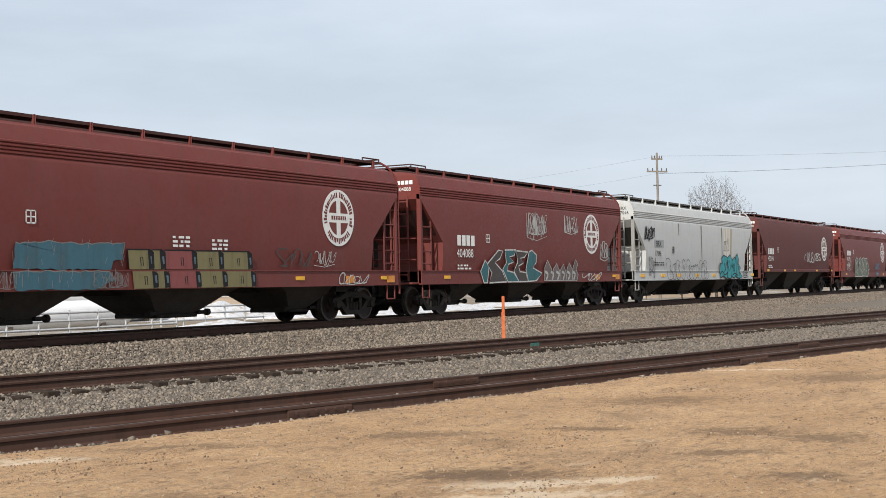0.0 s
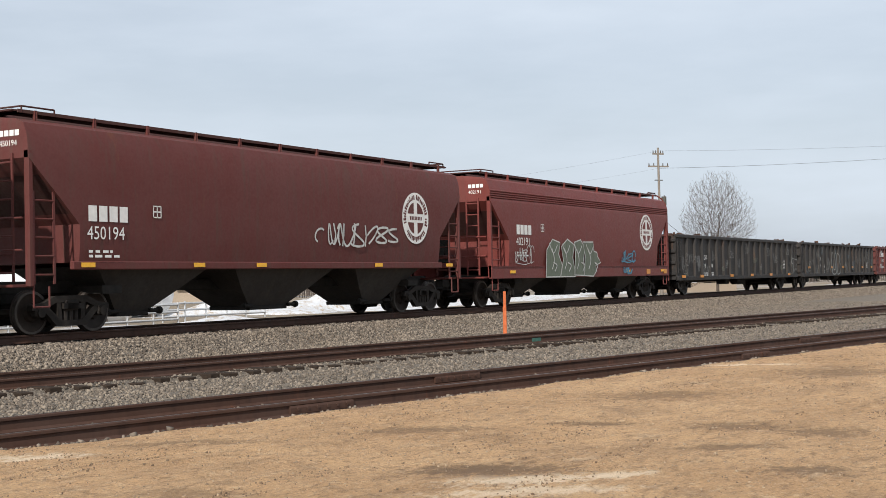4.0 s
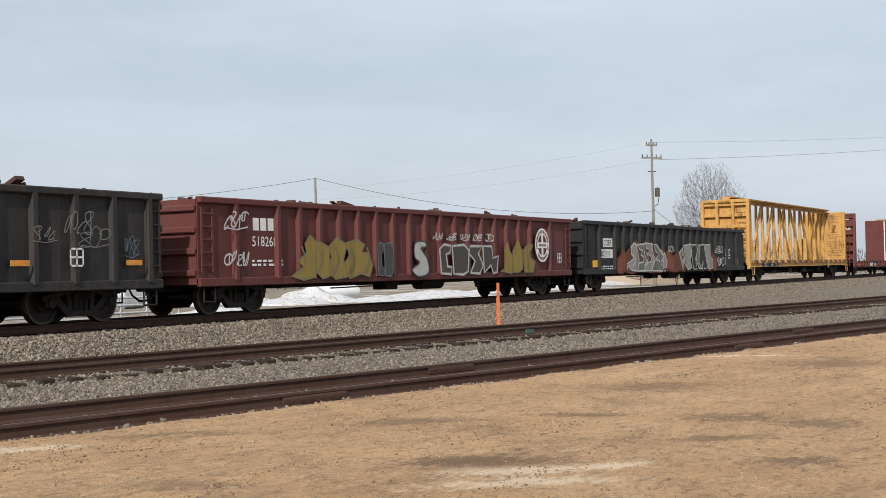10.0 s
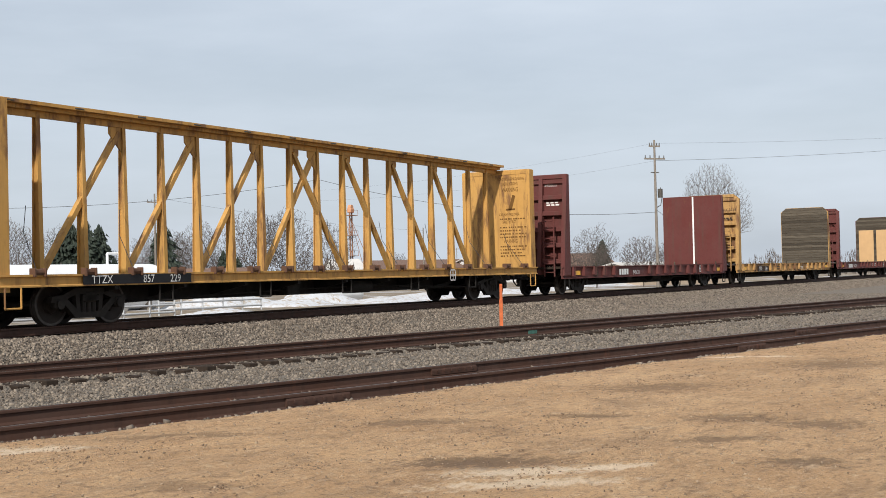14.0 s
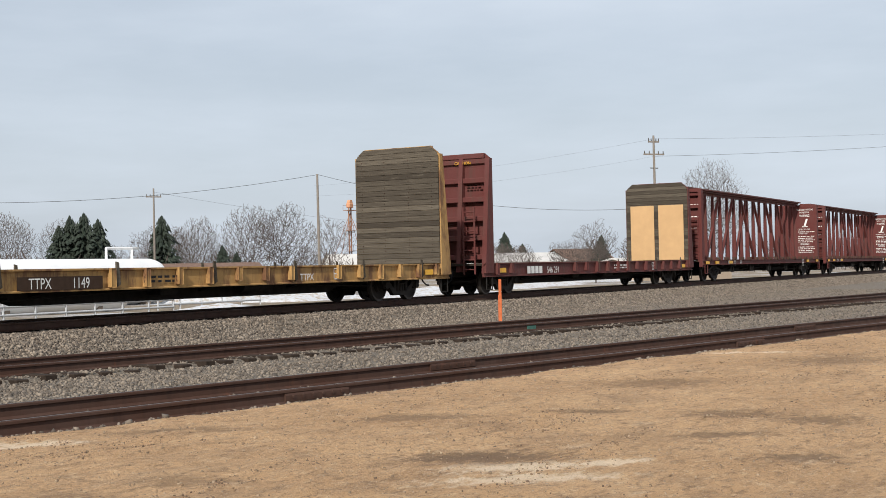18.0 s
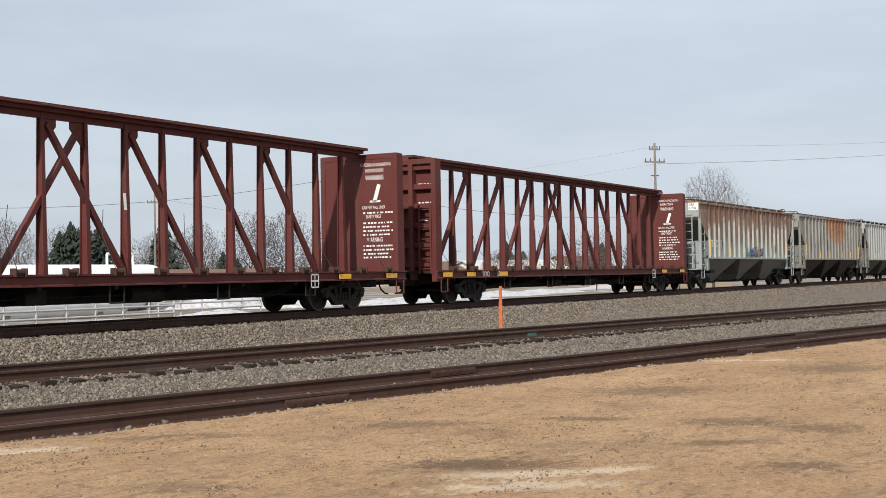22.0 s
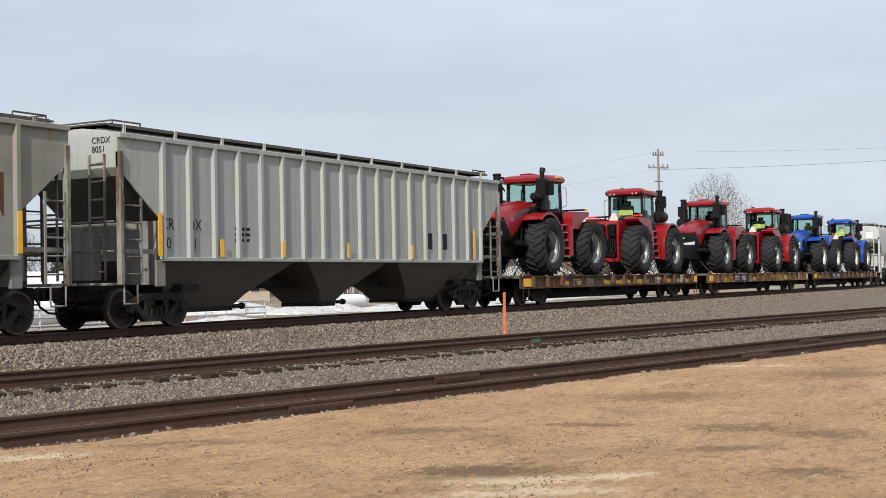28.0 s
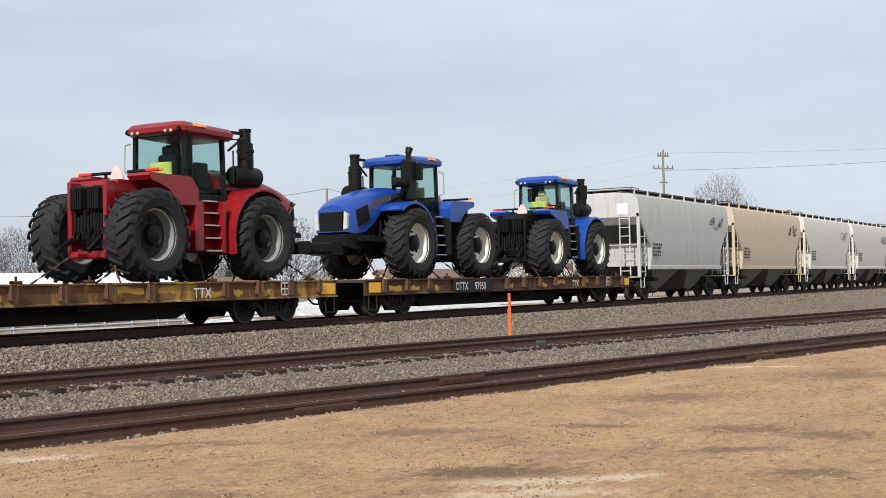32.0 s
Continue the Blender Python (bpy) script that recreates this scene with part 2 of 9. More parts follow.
def rusting(name, base, rusts, level, rise, window=None):
    """Pale paint rusting from the top down in vertical streaks; window: the stretch of the side that rusts most."""
    m, nt, b = nodes_of(name)
    tc = nt.nodes.new("ShaderNodeTexCoord")
    sp = nt.nodes.new("ShaderNodeSeparateXYZ")
    nt.links.new(tc.outputs["Object"], sp.inputs[0])

    def sum2(op, a, c):
        q = nt.nodes.new("ShaderNodeMath")
        q.operation = op
        for i, v in enumerate((a, c)):
            if isinstance(v, (int, float)):
                q.inputs[i].default_value = v
            else:
                nt.links.new(v, q.inputs[i])
        return q.outputs[0]

    streak = noise_tex(nt, 1.0, 9, 0.72, (3.4, 3.4, 0.30))
    broad = noise_tex(nt, 0.45, 6, 0.6, (1, 1, 0.7))
    fine = noise_tex(nt, 9.0, 7, 0.7, (1, 1, 0.4))
    high = remap(nt, sp.outputs["Z"], level - rise, level + rise, -0.26, 0.20)
    amount = sum2('ADD', sum2('ADD', sum2('MULTIPLY', streak, 0.75), sum2('MULTIPLY', broad, 0.45)), high)
    amount = sum2('ADD', amount, sum2('MULTIPLY', sum2('SUBTRACT', fine, 0.5), 0.5))
    if window:
        near = remap(nt, sp.outputs["X"], window[0] - 0.7, window[0], -0.30, 0.08)
        far = remap(nt, sp.outputs["X"], window[1], window[1] + 0.7, 0.08, -0.30)
        amount = sum2('ADD', amount, sum2('MINIMUM', near, far))
    soft_base = mixed(nt, remap(nt, noise_tex(nt, 0.8, 7), 0.35, 0.7), base, tuple(c * 0.72 for c in base))
    soft_base = mixed(nt, remap(nt, noise_tex(nt, 1.0, 8, 0.7, (5, 5, 0.3)), 0.52, 0.70, 0.0, 0.55), soft_base, tuple(0.55 * a + 0.45 * c for a, c in zip(base, rusts[0])))
    coat = mixed(nt, remap(nt, noise_tex(nt, 1.0, 8, 0.7, (2.6, 2.6, 0.35)), 0.36, 0.64), rusts[0], rusts[1])
    col = mixed(nt, remap(nt, amount, 0.55, 0.72, 0.0, 0.92), soft_base, coat)
    nt.links.new(col, b.inputs["Base Color"])
    b.inputs["Roughness"].default_value = 0.8
    b.inputs["Specular IOR Level"].default_value = 0.2
    bumped(nt, b, fine, 0.2, 0.01)
    return m


M_AEX = rusting("pale_green_paint_rusting", (0.36, 0.40, 0.375), ((0.33, 0.22, 0.155), (0.135, 0.048, 0.030)), 2.0, 1.1)
M_AEX_POST = rusting("rust_edged_side_post", (0.40, 0.42, 0.385), ((0.17, 0.085, 0.055), (0.10, 0.042, 0.028)), 3.15, 0.75)
M_POCKET = paint("rusted_pocket_steel", (0.105, 0.050, 0.028), 0.75, 0.12, 0.6, 0.5, (0.05, 0.03, 0.02), (0.06, 0.030, 0.020))
M_PLY = plain("new_plywood", (0.52, 0.33, 0.165), 0.7, 0.08, 2.0)
M_TREE = plain("grey_bark", (0.085, 0.069, 0.057), 0.9, 0.3, 5.0)
M_TWIG = plain("fine_twigs", (0.112, 0.092, 0.081), 0.9, 0.25, 3.0)
M_PINE = leafy("dark_conifer_needles", (0.020, 0.030, 0.019))
M_POLE = plain("grey_pole_timber", (0.21, 0.185, 0.16), 0.9, 0.25, 4.0)
M_WIRE = plain("dark_wire", (0.05, 0.05, 0.052), 0.6, 0.1)
M_SNOWY = plain("white_tank_paint", (0.80, 0.80, 0.79), 0.5, 0.06, 1.5)
M_TYRE = plain("tyre_rubber", (0.024, 0.024, 0.025), 0.75, 0.25, 10.0)
M_RIM = plain("silver_rim", (0.46, 0.46, 0.45), 0.35, 0.1, 5.0, 0.6)
M_RIM_W = plain("white_rim", (0.66, 0.65, 0.60), 0.4, 0.08, 5.0)
M_TRED = plain("tractor_red_enamel", (0.22, 0.008, 0.012), 0.28, 0.08, 2.0, 0.0, 0.02)
M_TBLUE = plain("tractor_blue_enamel", (0.011, 0.055, 0.29), 0.28, 0.08, 2.0, 0.0, 0.02)
M_TBLACK = plain("black_plastic", (0.0075, 0.0076, 0.008), 0.45, 0.2, 6.0)
M_DECAL = plain("grey_decal", (0.10, 0.08, 0.08), 0.5, 0.2)
M_LAMP = plain("clear_lamp_lens", (0.50, 0.50, 0.49), 0.15, 0.1)
M_AMBER = plain("amber_lens", (0.85, 0.26, 0.03), 0.25, 0.1)
M_REDLENS = plain("red_lens", (0.6, 0.03, 0.02), 0.25, 0.1)
M_SEAT = plain("cab_seat_fabric", (0.30, 0.28, 0.16), 0.8, 0.2)
M_HIVIS = plain("lime_cover", (0.34, 0.36, 0.10), 0.7, 0.1)


def glass(name, rgb):
    m, nt, b = nodes_of(name)
    b.inputs["Base Color"].default_value = (*rgb, 1)
    b.inputs["Transmission Weight"].default_value = 1.0
    b.inputs["Roughness"].default_value = 0.03
    b.inputs["IOR"].default_value = 1.1
    return m


M_GLASS = glass("cab_glass", (0.66, 0.80, 0.77))

# ---- mesh helpers ----


class Geo:
    """Collects the vertices and faces of one mesh."""

    def __init__(self):
        self.v, self.f, self.mi = [], [], []

    def add(self, vs, fs, mi=0):
        n = len(self.v)
        self.v += [tuple(p) for p in vs]
        self.f += [tuple(n + i for i in f) for f in fs]
        self.mi += [mi] * len(fs)
        return self

    def box(self, x0, x1, y0, y1, z0, z1, mi=0):
        vs = [(x, y, z) for x in (x0, x1) for y in (y0, y1) for z in (z0, z1)]
        return self.add(vs, [(0, 1, 3, 2), (4, 6, 7, 5), (0, 4, 5, 1), (2, 3, 7, 6), (0, 2, 6, 4), (1, 5, 7, 3)], mi)

    def cbox(self, x0, x1, y0, y1, z0, z1, c=0.02, mi=0):
        """A box with chamfered edges."""
        vs, idx = [], {}
        for i in (0, 1):
            for j in (0, 1):
                for k in (0, 1):
                    p = ((x0, x1)[i], (y0, y1)[j], (z0, z1)[k])
                    s = (1 - 2 * i, 1 - 2 * j, 1 - 2 * k)
                    for a in range(3):
                        q = [p[m] + (0 if m == a else s[m] * c) for m in range(3)]
                        idx[i, j, k, a] = len(vs)
                        vs.append(q)
        fs = []
        for s in (0, 1):
            fs.append([idx[s, j, k, 0] for j, k in ((0, 0), (0, 1), (1, 1), (1, 0))])
            fs.append([idx[i, s, k, 1] for i, k in ((0, 0), (1, 0), (1, 1), (0, 1))])
            fs.append([idx[i, j, s, 2] for i, j in ((0, 0), (0, 1), (1, 1), (1, 0))])
        for a, b in ((0, 1), (0, 2), (1, 2)):
            c_ = 3 - a - b
            for u in (0, 1):
                for w in (0, 1):
                    key = lambda e, ax: idx[tuple({a: u, b: w, c_: e}[m] for m in range(3)) + (ax,)]
                    fs.append([key(0, a), key(1, a), key(1, b), key(0, b)])
        for i in (0, 1):
            for j in (0, 1):
                for k in (0, 1):
                    fs.append([idx[i, j, k, a] for a in range(3)])
        return self.add(vs, fs, mi)

    def beam(self, p, q, w, h, up=(0, 0, 1), mi=0):
        """A bar from p to q, w wide and h high."""
        p, q = Vector(p), Vector(q)
        d = (q - p).normalized()
        s = d.cross(Vector(up))
        if s.length < 1e-4:
            s = d.cross(Vector((1, 0, 0)))
        s.normalize()
        u = s.cross(d)
        s, u = s * (w / 2), u * (h / 2)
        vs = [e + a * s + b * u for e in (p, q) for a, b in ((-1, -1), (1, -1), (1, 1), (-1, 1))]
        return self.add(vs, [(3, 2, 1, 0), (4, 5, 6, 7), (0, 1, 5, 4), (1, 2, 6, 5), (2, 3, 7, 6), (3, 0, 4, 7)], mi)

    def cyl(self, p, q, r, n=10, r2=None, mi=0):
        p, q = Vector(p), Vector(q)
        r2 = r if r2 is None else r2
        d = (q - p).normalized()
        s = d.orthogonal().normalized()
        u = d.cross(s)
        vs = []
        for e, rr in ((p, r), (q, r2)):
            for i in range(n):
                a = 2 * math.pi * i / n
                vs.append(e + s * (rr * math.cos(a)) + u * (rr * math.sin(a)))
        fs = [(i, (i + 1) % n, n + (i + 1) % n, n + i) for i in range(n)]
        fs += [tuple(range(n))[::-1], tuple(range(n, 2 * n))]
        return self.add(vs, fs, mi)

    def prism(self, poly, axis, a0, a1, mi=0):
        """A polygon pulled along an axis. axis y: poly is (x, z); x: (y, z); z: (x, y)."""
        put = {"y": lambda p, a: (p[0], a, p[1]), "x": lambda p, a: (a, p[0], p[1]), "z": lambda p, a: (p[0], p[1], a)}[axis]
        n = len(poly)
        vs = [put(p, a0) for p in poly] + [put(p, a1) for p in poly]
        fs = [tuple(range(n)), tuple(range(2 * n - 1, n - 1, -1))]
        fs += [(i, n + i, n + (i + 1) % n, (i + 1) % n) for i in range(n)]
        return self.add(vs, fs, mi)

    def loft(self, rings, mi=0, cap=True):
        n = len(rings[0])
        vs = [p for r in rings for p in r]
        fs = []
        for k in range(len(rings) - 1):
            for i in range(n):
                j = (i + 1) % n
                fs.append((k * n + i, k * n + j, (k + 1) * n + j, (k + 1) * n + i))
        if cap:
            fs += [tuple(range(n))[::-1], tuple(range((len(rings) - 1) * n, len(rings) * n))]
        return self.add(vs, fs, mi)

    def lathe(self, prof, n=24, axis="y", at=(0, 0, 0), mi=0):
        """A profile of (radius, along) turned about an axis."""
        put = {"y": lambda r, a, t: (at[0] + r * math.cos(t), at[1] + a, at[2] + r * math.sin(t)),
               "z": lambda r, a, t: (at[0] + r * math.cos(t), at[1] + r * math.sin(t), at[2] + a),
               "x": lambda r, a, t: (at[0] + a, at[1] + r * math.cos(t), at[2] + r * math.sin(t))}[axis]
        m = len(prof)
        vs = [put(r, a, 2 * math.pi * i / n) for i in range(n) for r, a in prof]
        fs = [(i * m + k, i * m + k + 1, ((i + 1) % n) * m + k + 1, ((i + 1) % n) * m + k) for i in range(n) for k in range(m - 1)]
        return self.add(vs, fs, mi)

    def tube(self, pts, r, n=6, mi=0):
        for a, b in zip(pts, pts[1:]):
            self.cyl(a, b, r, n, mi=mi)
        return self


def mesh_of(name, g, mats, smooth=0.0):
    me = bpy.data.meshes.new(name)
    me.from_pydata(g.v, [], g.f)
    if not isinstance(mats, (tuple, list)):
        mats = (mats,)
    for m in mats:
        me.materials.append(m)
    if len(mats) > 1:
        me.polygons.foreach_set("material_index", g.mi)
    bm = bmesh.new()
    bm.from_mesh(me)
    bmesh.ops.recalc_face_normals(bm, faces=bm.faces)
    if smooth:
        for f in bm.faces:
            f.smooth = True
        for e in bm.edges:
            if len(e.link_faces) == 2 and e.calc_face_angle(0) > radians(smooth):
                e.smooth = False
    bm.to_mesh(me)
    bm.free()
    return me


def part(name, g, mats, parent=None, label="", smooth=0.0, at=None):
    """One mesh object, under a thing or a part."""
    me = g if isinstance(g, bpy.types.Mesh) else mesh_of(name, g, mats, smooth)
    ob = new(name, me)
    if parent is not None:
        ob.parent = parent
    if at is not None:
        ob.matrix_basis = at
    if label:
        tagged(ob, label)
    return ob


def thing(name, label, category, group="", kind="", at=None):
    ob = new(name)
    ob.empty_display_size = 0.3
    if at is not None:
        ob.matrix_basis = at
    return tagged(ob, label, category, group, kind)


TEXT_CACHE = {}


def letters(words, size, mat, parent, at, name="lettering", squeeze=1.0, label=""):
    """Painted words on a surface: flat mesh from the built-in font."""
    key = (words, size, mat.name, squeeze)
    if key not in TEXT_CACHE:
        cu = bpy.data.curves.new("lettering", 'FONT')
        cu.body = words
        cu.size = size
        cu.resolution_u = 3
        tmp = bpy.data.objects.new("lettering_source", cu)
        me = bpy.data.meshes.new_from_object(tmp)
        for v in me.vertices:
            v.co.x *= squeeze
        me.materials.clear()
        me.materials.append(mat)
        bpy.data.objects.remove(tmp)
        bpy.data.curves.remove(cu)
        TEXT_CACHE[key] = me
    ob = new(name, TEXT_CACHE[key])
    ob.parent = parent
    ob.matrix_basis = at
    tagged(ob, label, kind="stuff")
    return ob


def on_side(x, z, y=-1.60):
    """Pose of writing on the side that faces -y."""
    return pose(x, y, z, 90, 0, 0)


def on_end(y, z, x):
    """Pose of writing on an end that faces -x."""
    return pose(x, y, z, 90, 0, -90)


def strip(g, pts, w, y, mi=0):
    """A flat painted stroke in the x-z plane at depth y."""
    n = len(pts)
    vs = []
    for i, (x, z) in enumerate(pts):
        a, b = pts[max(0, i - 1)], pts[min(n - 1, i + 1)]
        dx, dz = b[0] - a[0], b[1] - a[1]
        k = math.hypot(dx, dz) or 1
        nx, nz = -dz / k * w / 2, dx / k * w / 2
        vs += [(x + nx, y - 0.00015 * i, z + nz), (x - nx, y - 0.00015 * i, z - nz)]
    g.add(vs, [(2 * i, 2 * i + 1, 2 * i + 3, 2 * i + 2) for i in range(n - 1)], mi)


def curve_of(pts, k=6):
    """A smooth line through the points."""
    fine = []
    for i in range(len(pts) - 1):
        p0, p1, p2, p3 = pts[max(0, i - 1)], pts[i], pts[i + 1], pts[min(len(pts) - 1, i + 2)]
        for q in range(k):
            t = q / k
            fine.append(tuple(0.5 * (2 * p1[m] + (p2[m] - p0[m]) * t + (2 * p0[m] - 5 * p1[m] + 4 * p2[m] - p3[m]) * t * t + (3 * p1[m] - p0[m] - 3 * p2[m] + p3[m]) * t ** 3) for m in (0, 1)))
    fine.append(pts[-1])
    return fine


def tag_scrawl(parent, x0, x1, z0, z1, mat, seed, w=0.035, y=-1.606, turns=5, label="spray-painted scrawl"):
    """A looping spray tag: a row of quick bent strokes of uneven height."""
    r = random.Random(seed)
    g = Geo()
    n = max(3, turns - 1)
    wid = (x1 - x0) / n
    h = z1 - z0
    for i in range(n):
        cx, a, b = x0 + wid * (i + 0.5), wid * r.uniform(0.35, 0.75), h * r.uniform(0.25, 0.5)
        cz = z0 + h * 0.5 + r.uniform(-0.5, 0.5) * (h - 2 * b)
        kind = r.randrange(4)
        t0, span = r.uniform(0, 6.28), r.uniform(3.2, 6.6)
        f1, f2 = ((1, 1), (1, 2), (2, 1), (1, 1))[kind]
        pts = []
        for k in range(13):
            t = t0 + span * k / 12
            u, v = math.cos(f1 * t), math.sin(f2 * t + (0.9 if kind else 0.0))
            pts.append((cx + a * (u + 0.25 * v), cz + b * v))
        strip(g, curve_of(pts, 2), w * r.uniform(0.8, 1.1), y - 0.0006 * i)
        if r.random() < 0.6:
            xx = cx + r.uniform(-0.5, 0.5) * wid
            strip(g, [(xx, cz - b), (xx + 0.1 * wid, cz), (xx + r.uniform(-0.1, 0.3) * wid, cz + b * 1.05)], w, y - 0.0006 * i - 0.0003)
    if r.random() < 0.5:
        strip(g, [(x0, z0 + 0.1 * h), ((x0 + x1) / 2, z0), (x1, z0 + 0.16 * h)], w * 0.8, y - 0.005)
    return tagged(part("graffiti", g, mat, parent, label), kind="stuff")


def loop_of(pts, k=4):
    """A smooth closed line through the points."""
    n = len(pts)
    fine = []
    for i in range(n):
        p0, p1, p2, p3 = pts[i - 1], pts[i], pts[(i + 1) % n], pts[(i + 2) % n]
        for q in range(k):
            t = q / k
            fine.append(tuple(0.5 * (2 * p1[m] + (p2[m] - p0[m]) * t + (2 * p0[m] - 5 * p1[m] + 4 * p2[m] - p3[m]) * t * t + (3 * p1[m] - p0[m] - 3 * p2[m] + p3[m]) * t ** 3) for m in (0, 1)))
    return fine


def mural(parent, x0, x1, z0, z1, shapes, fills, edge, rim=0.05, y=-1.606, soft=False, lines=(), label="spray-painted interlocking shapes", halo=0.0, seed=1, flip=False):
    """A graffiti piece drawn in a unit box: filled shapes with a contour, then loose lines.
    shapes: (which fill, or -1 for an outline alone, corners); lines: (width, points)."""
    g = Geo()
    r = random.Random(seed)
    at = lambda p: (x0 + (x1 - x0) * p[0], z0 + (z1 - z0) * p[1])
    d = y
    if halo:
        for k, (mi, pts) in enumerate(shapes):
            ring = loop_of([at(p) for p in pts], 2)
            cx, cz = sum(p[0] for p in ring) / len(ring), sum(p[1] for p in ring) / len(ring)
            g.add([(cx + (px - cx) * (1 + halo) + r.uniform(-0.05, 0.05), d - 0.0003 * k, max(z0 - 0.02, cz + (pz - cz) * (1 + halo))) for px, pz in ring], [tuple(range(len(ring)))], 1)
        d -= 0.003
    for k, (mi, pts) in enumerate(shapes):
        ring = [at((1 - p[0], p[1]) if flip else p) for p in pts]
        ring = loop_of(ring, 5) if soft else ring
        d -= 0.0016
        if mi >= 0:
            g.add([(px, d, pz) for px, pz in ring], [tuple(range(len(ring)))], 1 + mi)
        strip(g, ring + ring[:2], rim, d - 0.0006, 0)
        d -= 0.00015 * len(ring) * 0.3
    for w, pts in lines:
        d -= 0.0016
        path = [at(p) for p in pts]
        strip(g, curve_of(path, 4) if len(path) > 2 else path, w, d, 0)
    return tagged(part("graffiti", g, (edge, *fills), parent, label), kind="stuff")


def bubbles(parent, x0, x1, z0, z1, n, fill, edge, seed, rim=0.035, y=-1.606, label="looping spray-painted outline of rounded shapes"):
    """A row of fat rounded shapes that overlap, some with a second belly below."""
    r = random.Random(seed)
    shapes, lines = [], []
    w = 1.0 / n
    for i in range(n):
        c = (i + 0.5) / n + r.uniform(-0.16, 0.16) / n
        w = r.uniform(0.70, 1.25) / n
        top, lean = r.uniform(0.62, 1.0), r.uniform(-0.45, 0.40) * w
        shapes.append((0 if fill else -1, [(c - 0.50 * w, 0.22), (c - 0.30 * w, 0.02), (c + 0.25 * w, 0.0), (c + 0.55 * w, 0.20), (c + 0.30 * w + lean, 0.50), (c + 0.50 * w + lean, 0.74), (c + 0.15 * w + lean, top), (c - 0.30 * w + lean, top * 0.94), (c - 0.42 * w + lean * 0.5, 0.58)]))
        if r.random() < 0.7:
            a = r.uniform(0.30, 0.62)
            lines.append((rim * 0.9, [(c - 0.12 * w, a), (c + 0.02 * w, a + 0.16), (c + 0.12 * w, a), (c + 0.02 * w, a - 0.10), (c - 0.12 * w, a)]))
        lines.append((rim * 0.8, [(c - 0.05 * w, 0.06), (c + 0.02 * w, 0.2), (c - 0.08 * w, 0.28)]))
    return mural(parent, x0, x1, z0, z1, shapes, (fill or edge,), edge, rim, y, True, lines, label)


# unit-box drawings
ANGULAR = ((1, ((0.0, 0.33), (0.07, 0.66), (0.13, 0.5), (0.10, 0.0), (0.05, 0.0))),
           (0, ((0.10, 0.55), (0.28, 0.97), (0.35, 0.95), (0.30, 0.72), (0.22, 0.60), (0.33, 0.36), (0.40, 0.02), (0.13, 0.0), (0.17, 0.30))),
           (1, ((0.38, 0.98), (0.56, 1.0), (0.53, 0.82), (0.45, 0.78), (0.52, 0.62), (0.43, 0.55), (0.41, 0.36), (0.52, 0.30), (0.60, 0.02), (0.42, 0.02), (0.34, 0.40), (0.40, 0.60))),
           (0, ((0.57, 0.97), (0.76, 0.94), (0.70, 0.78), (0.63, 0.74), (0.68, 0.60), (0.60, 0.50), (0.62, 0.33), (0.72, 0.30), (0.75, 0.02), (0.60, 0.02), (0.52, 0.35), (0.58, 0.60))),
           (1, ((0.78, 0.95), (0.83, 1.0), (0.91, 0.85), (0.90, 0.62), (0.84, 0.45), (1.0, 0.28), (0.90, 0.05), (0.76, 0.02), (0.72, 0.40))))
SPIKES = ((0, ((0.0, 0.05), (0.02, 0.62), (0.10, 0.95), (0.22, 0.55), (0.26, 0.05))), (0, ((0.24, 0.05), (0.26, 0.55), (0.36, 0.80), (0.44, 0.50), (0.46, 0.05))), (0, ((0.45, 0.05), (0.46, 0.50), (0.56, 0.78), (0.62, 0.48), (0.64, 0.05))),
          (0, ((0.63, 0.05), (0.66, 0.55), (0.73, 0.85), (0.82, 0.55), (0.82, 0.05))), (0, ((0.82, 0.05), (0.84, 0.60), (0.92, 1.0), (1.0, 0.80), (0.94, 0.55), (1.0, 0.30), (0.96, 0.02))))
ROOFED = ((0, ((0.0, 0.0), (0.02, 0.70), (0.12, 0.98), (0.25, 0.90), (0.22, 0.60), (0.28, 0.30), (0.24, 0.0))),
          (0, ((0.25, 0.0), (0.30, 0.45), (0.27, 0.80), (0.38, 1.0), (0.50, 0.86), (0.47, 0.52), (0.52, 0.0))),
          (0, ((0.50, 0.04), (0.52, 0.62), (0.50, 0.92), (0.62, 1.0), (0.70, 0.78), (0.66, 0.40), (0.70, 0.02))),
          (0, ((0.68, 0.02), (0.70, 0.60), (0.66, 0.94), (0.86, 0.95), (0.87, 0.70), (0.93, 0.66), (0.94, 0.55), (1.0, 0.38), (0.90, 0.30), (0.92, 0.16), (0.85, 0.0))))
CURLED = ((0, ((0.0, 0.30), (0.05, 0.60), (0.14, 0.62), (0.10, 0.80), (0.20, 0.92), (0.34, 0.84), (0.30, 0.55), (0.38, 0.30), (0.30, 0.0), (0.16, 0.12), (0.04, 0.04))),
          (0, ((0.32, 0.05), (0.38, 0.45), (0.33, 0.80), (0.46, 0.95), (0.56, 0.74), (0.52, 0.50), (0.60, 0.22), (0.48, 0.0))),
          (0, ((0.50, 0.10), (0.56, 0.50), (0.54, 0.72), (0.68, 0.86), (0.76, 0.60), (0.74, 0.25), (0.64, 0.02))),
          (0, ((0.72, 0.06), (0.72, 0.50), (0.70, 0.84), (0.78, 1.0), (0.84, 0.80), (0.82, 0.60), (0.92, 0.42), (0.86, 0.28), (1.0, 0.08), (0.86, 0.0))))
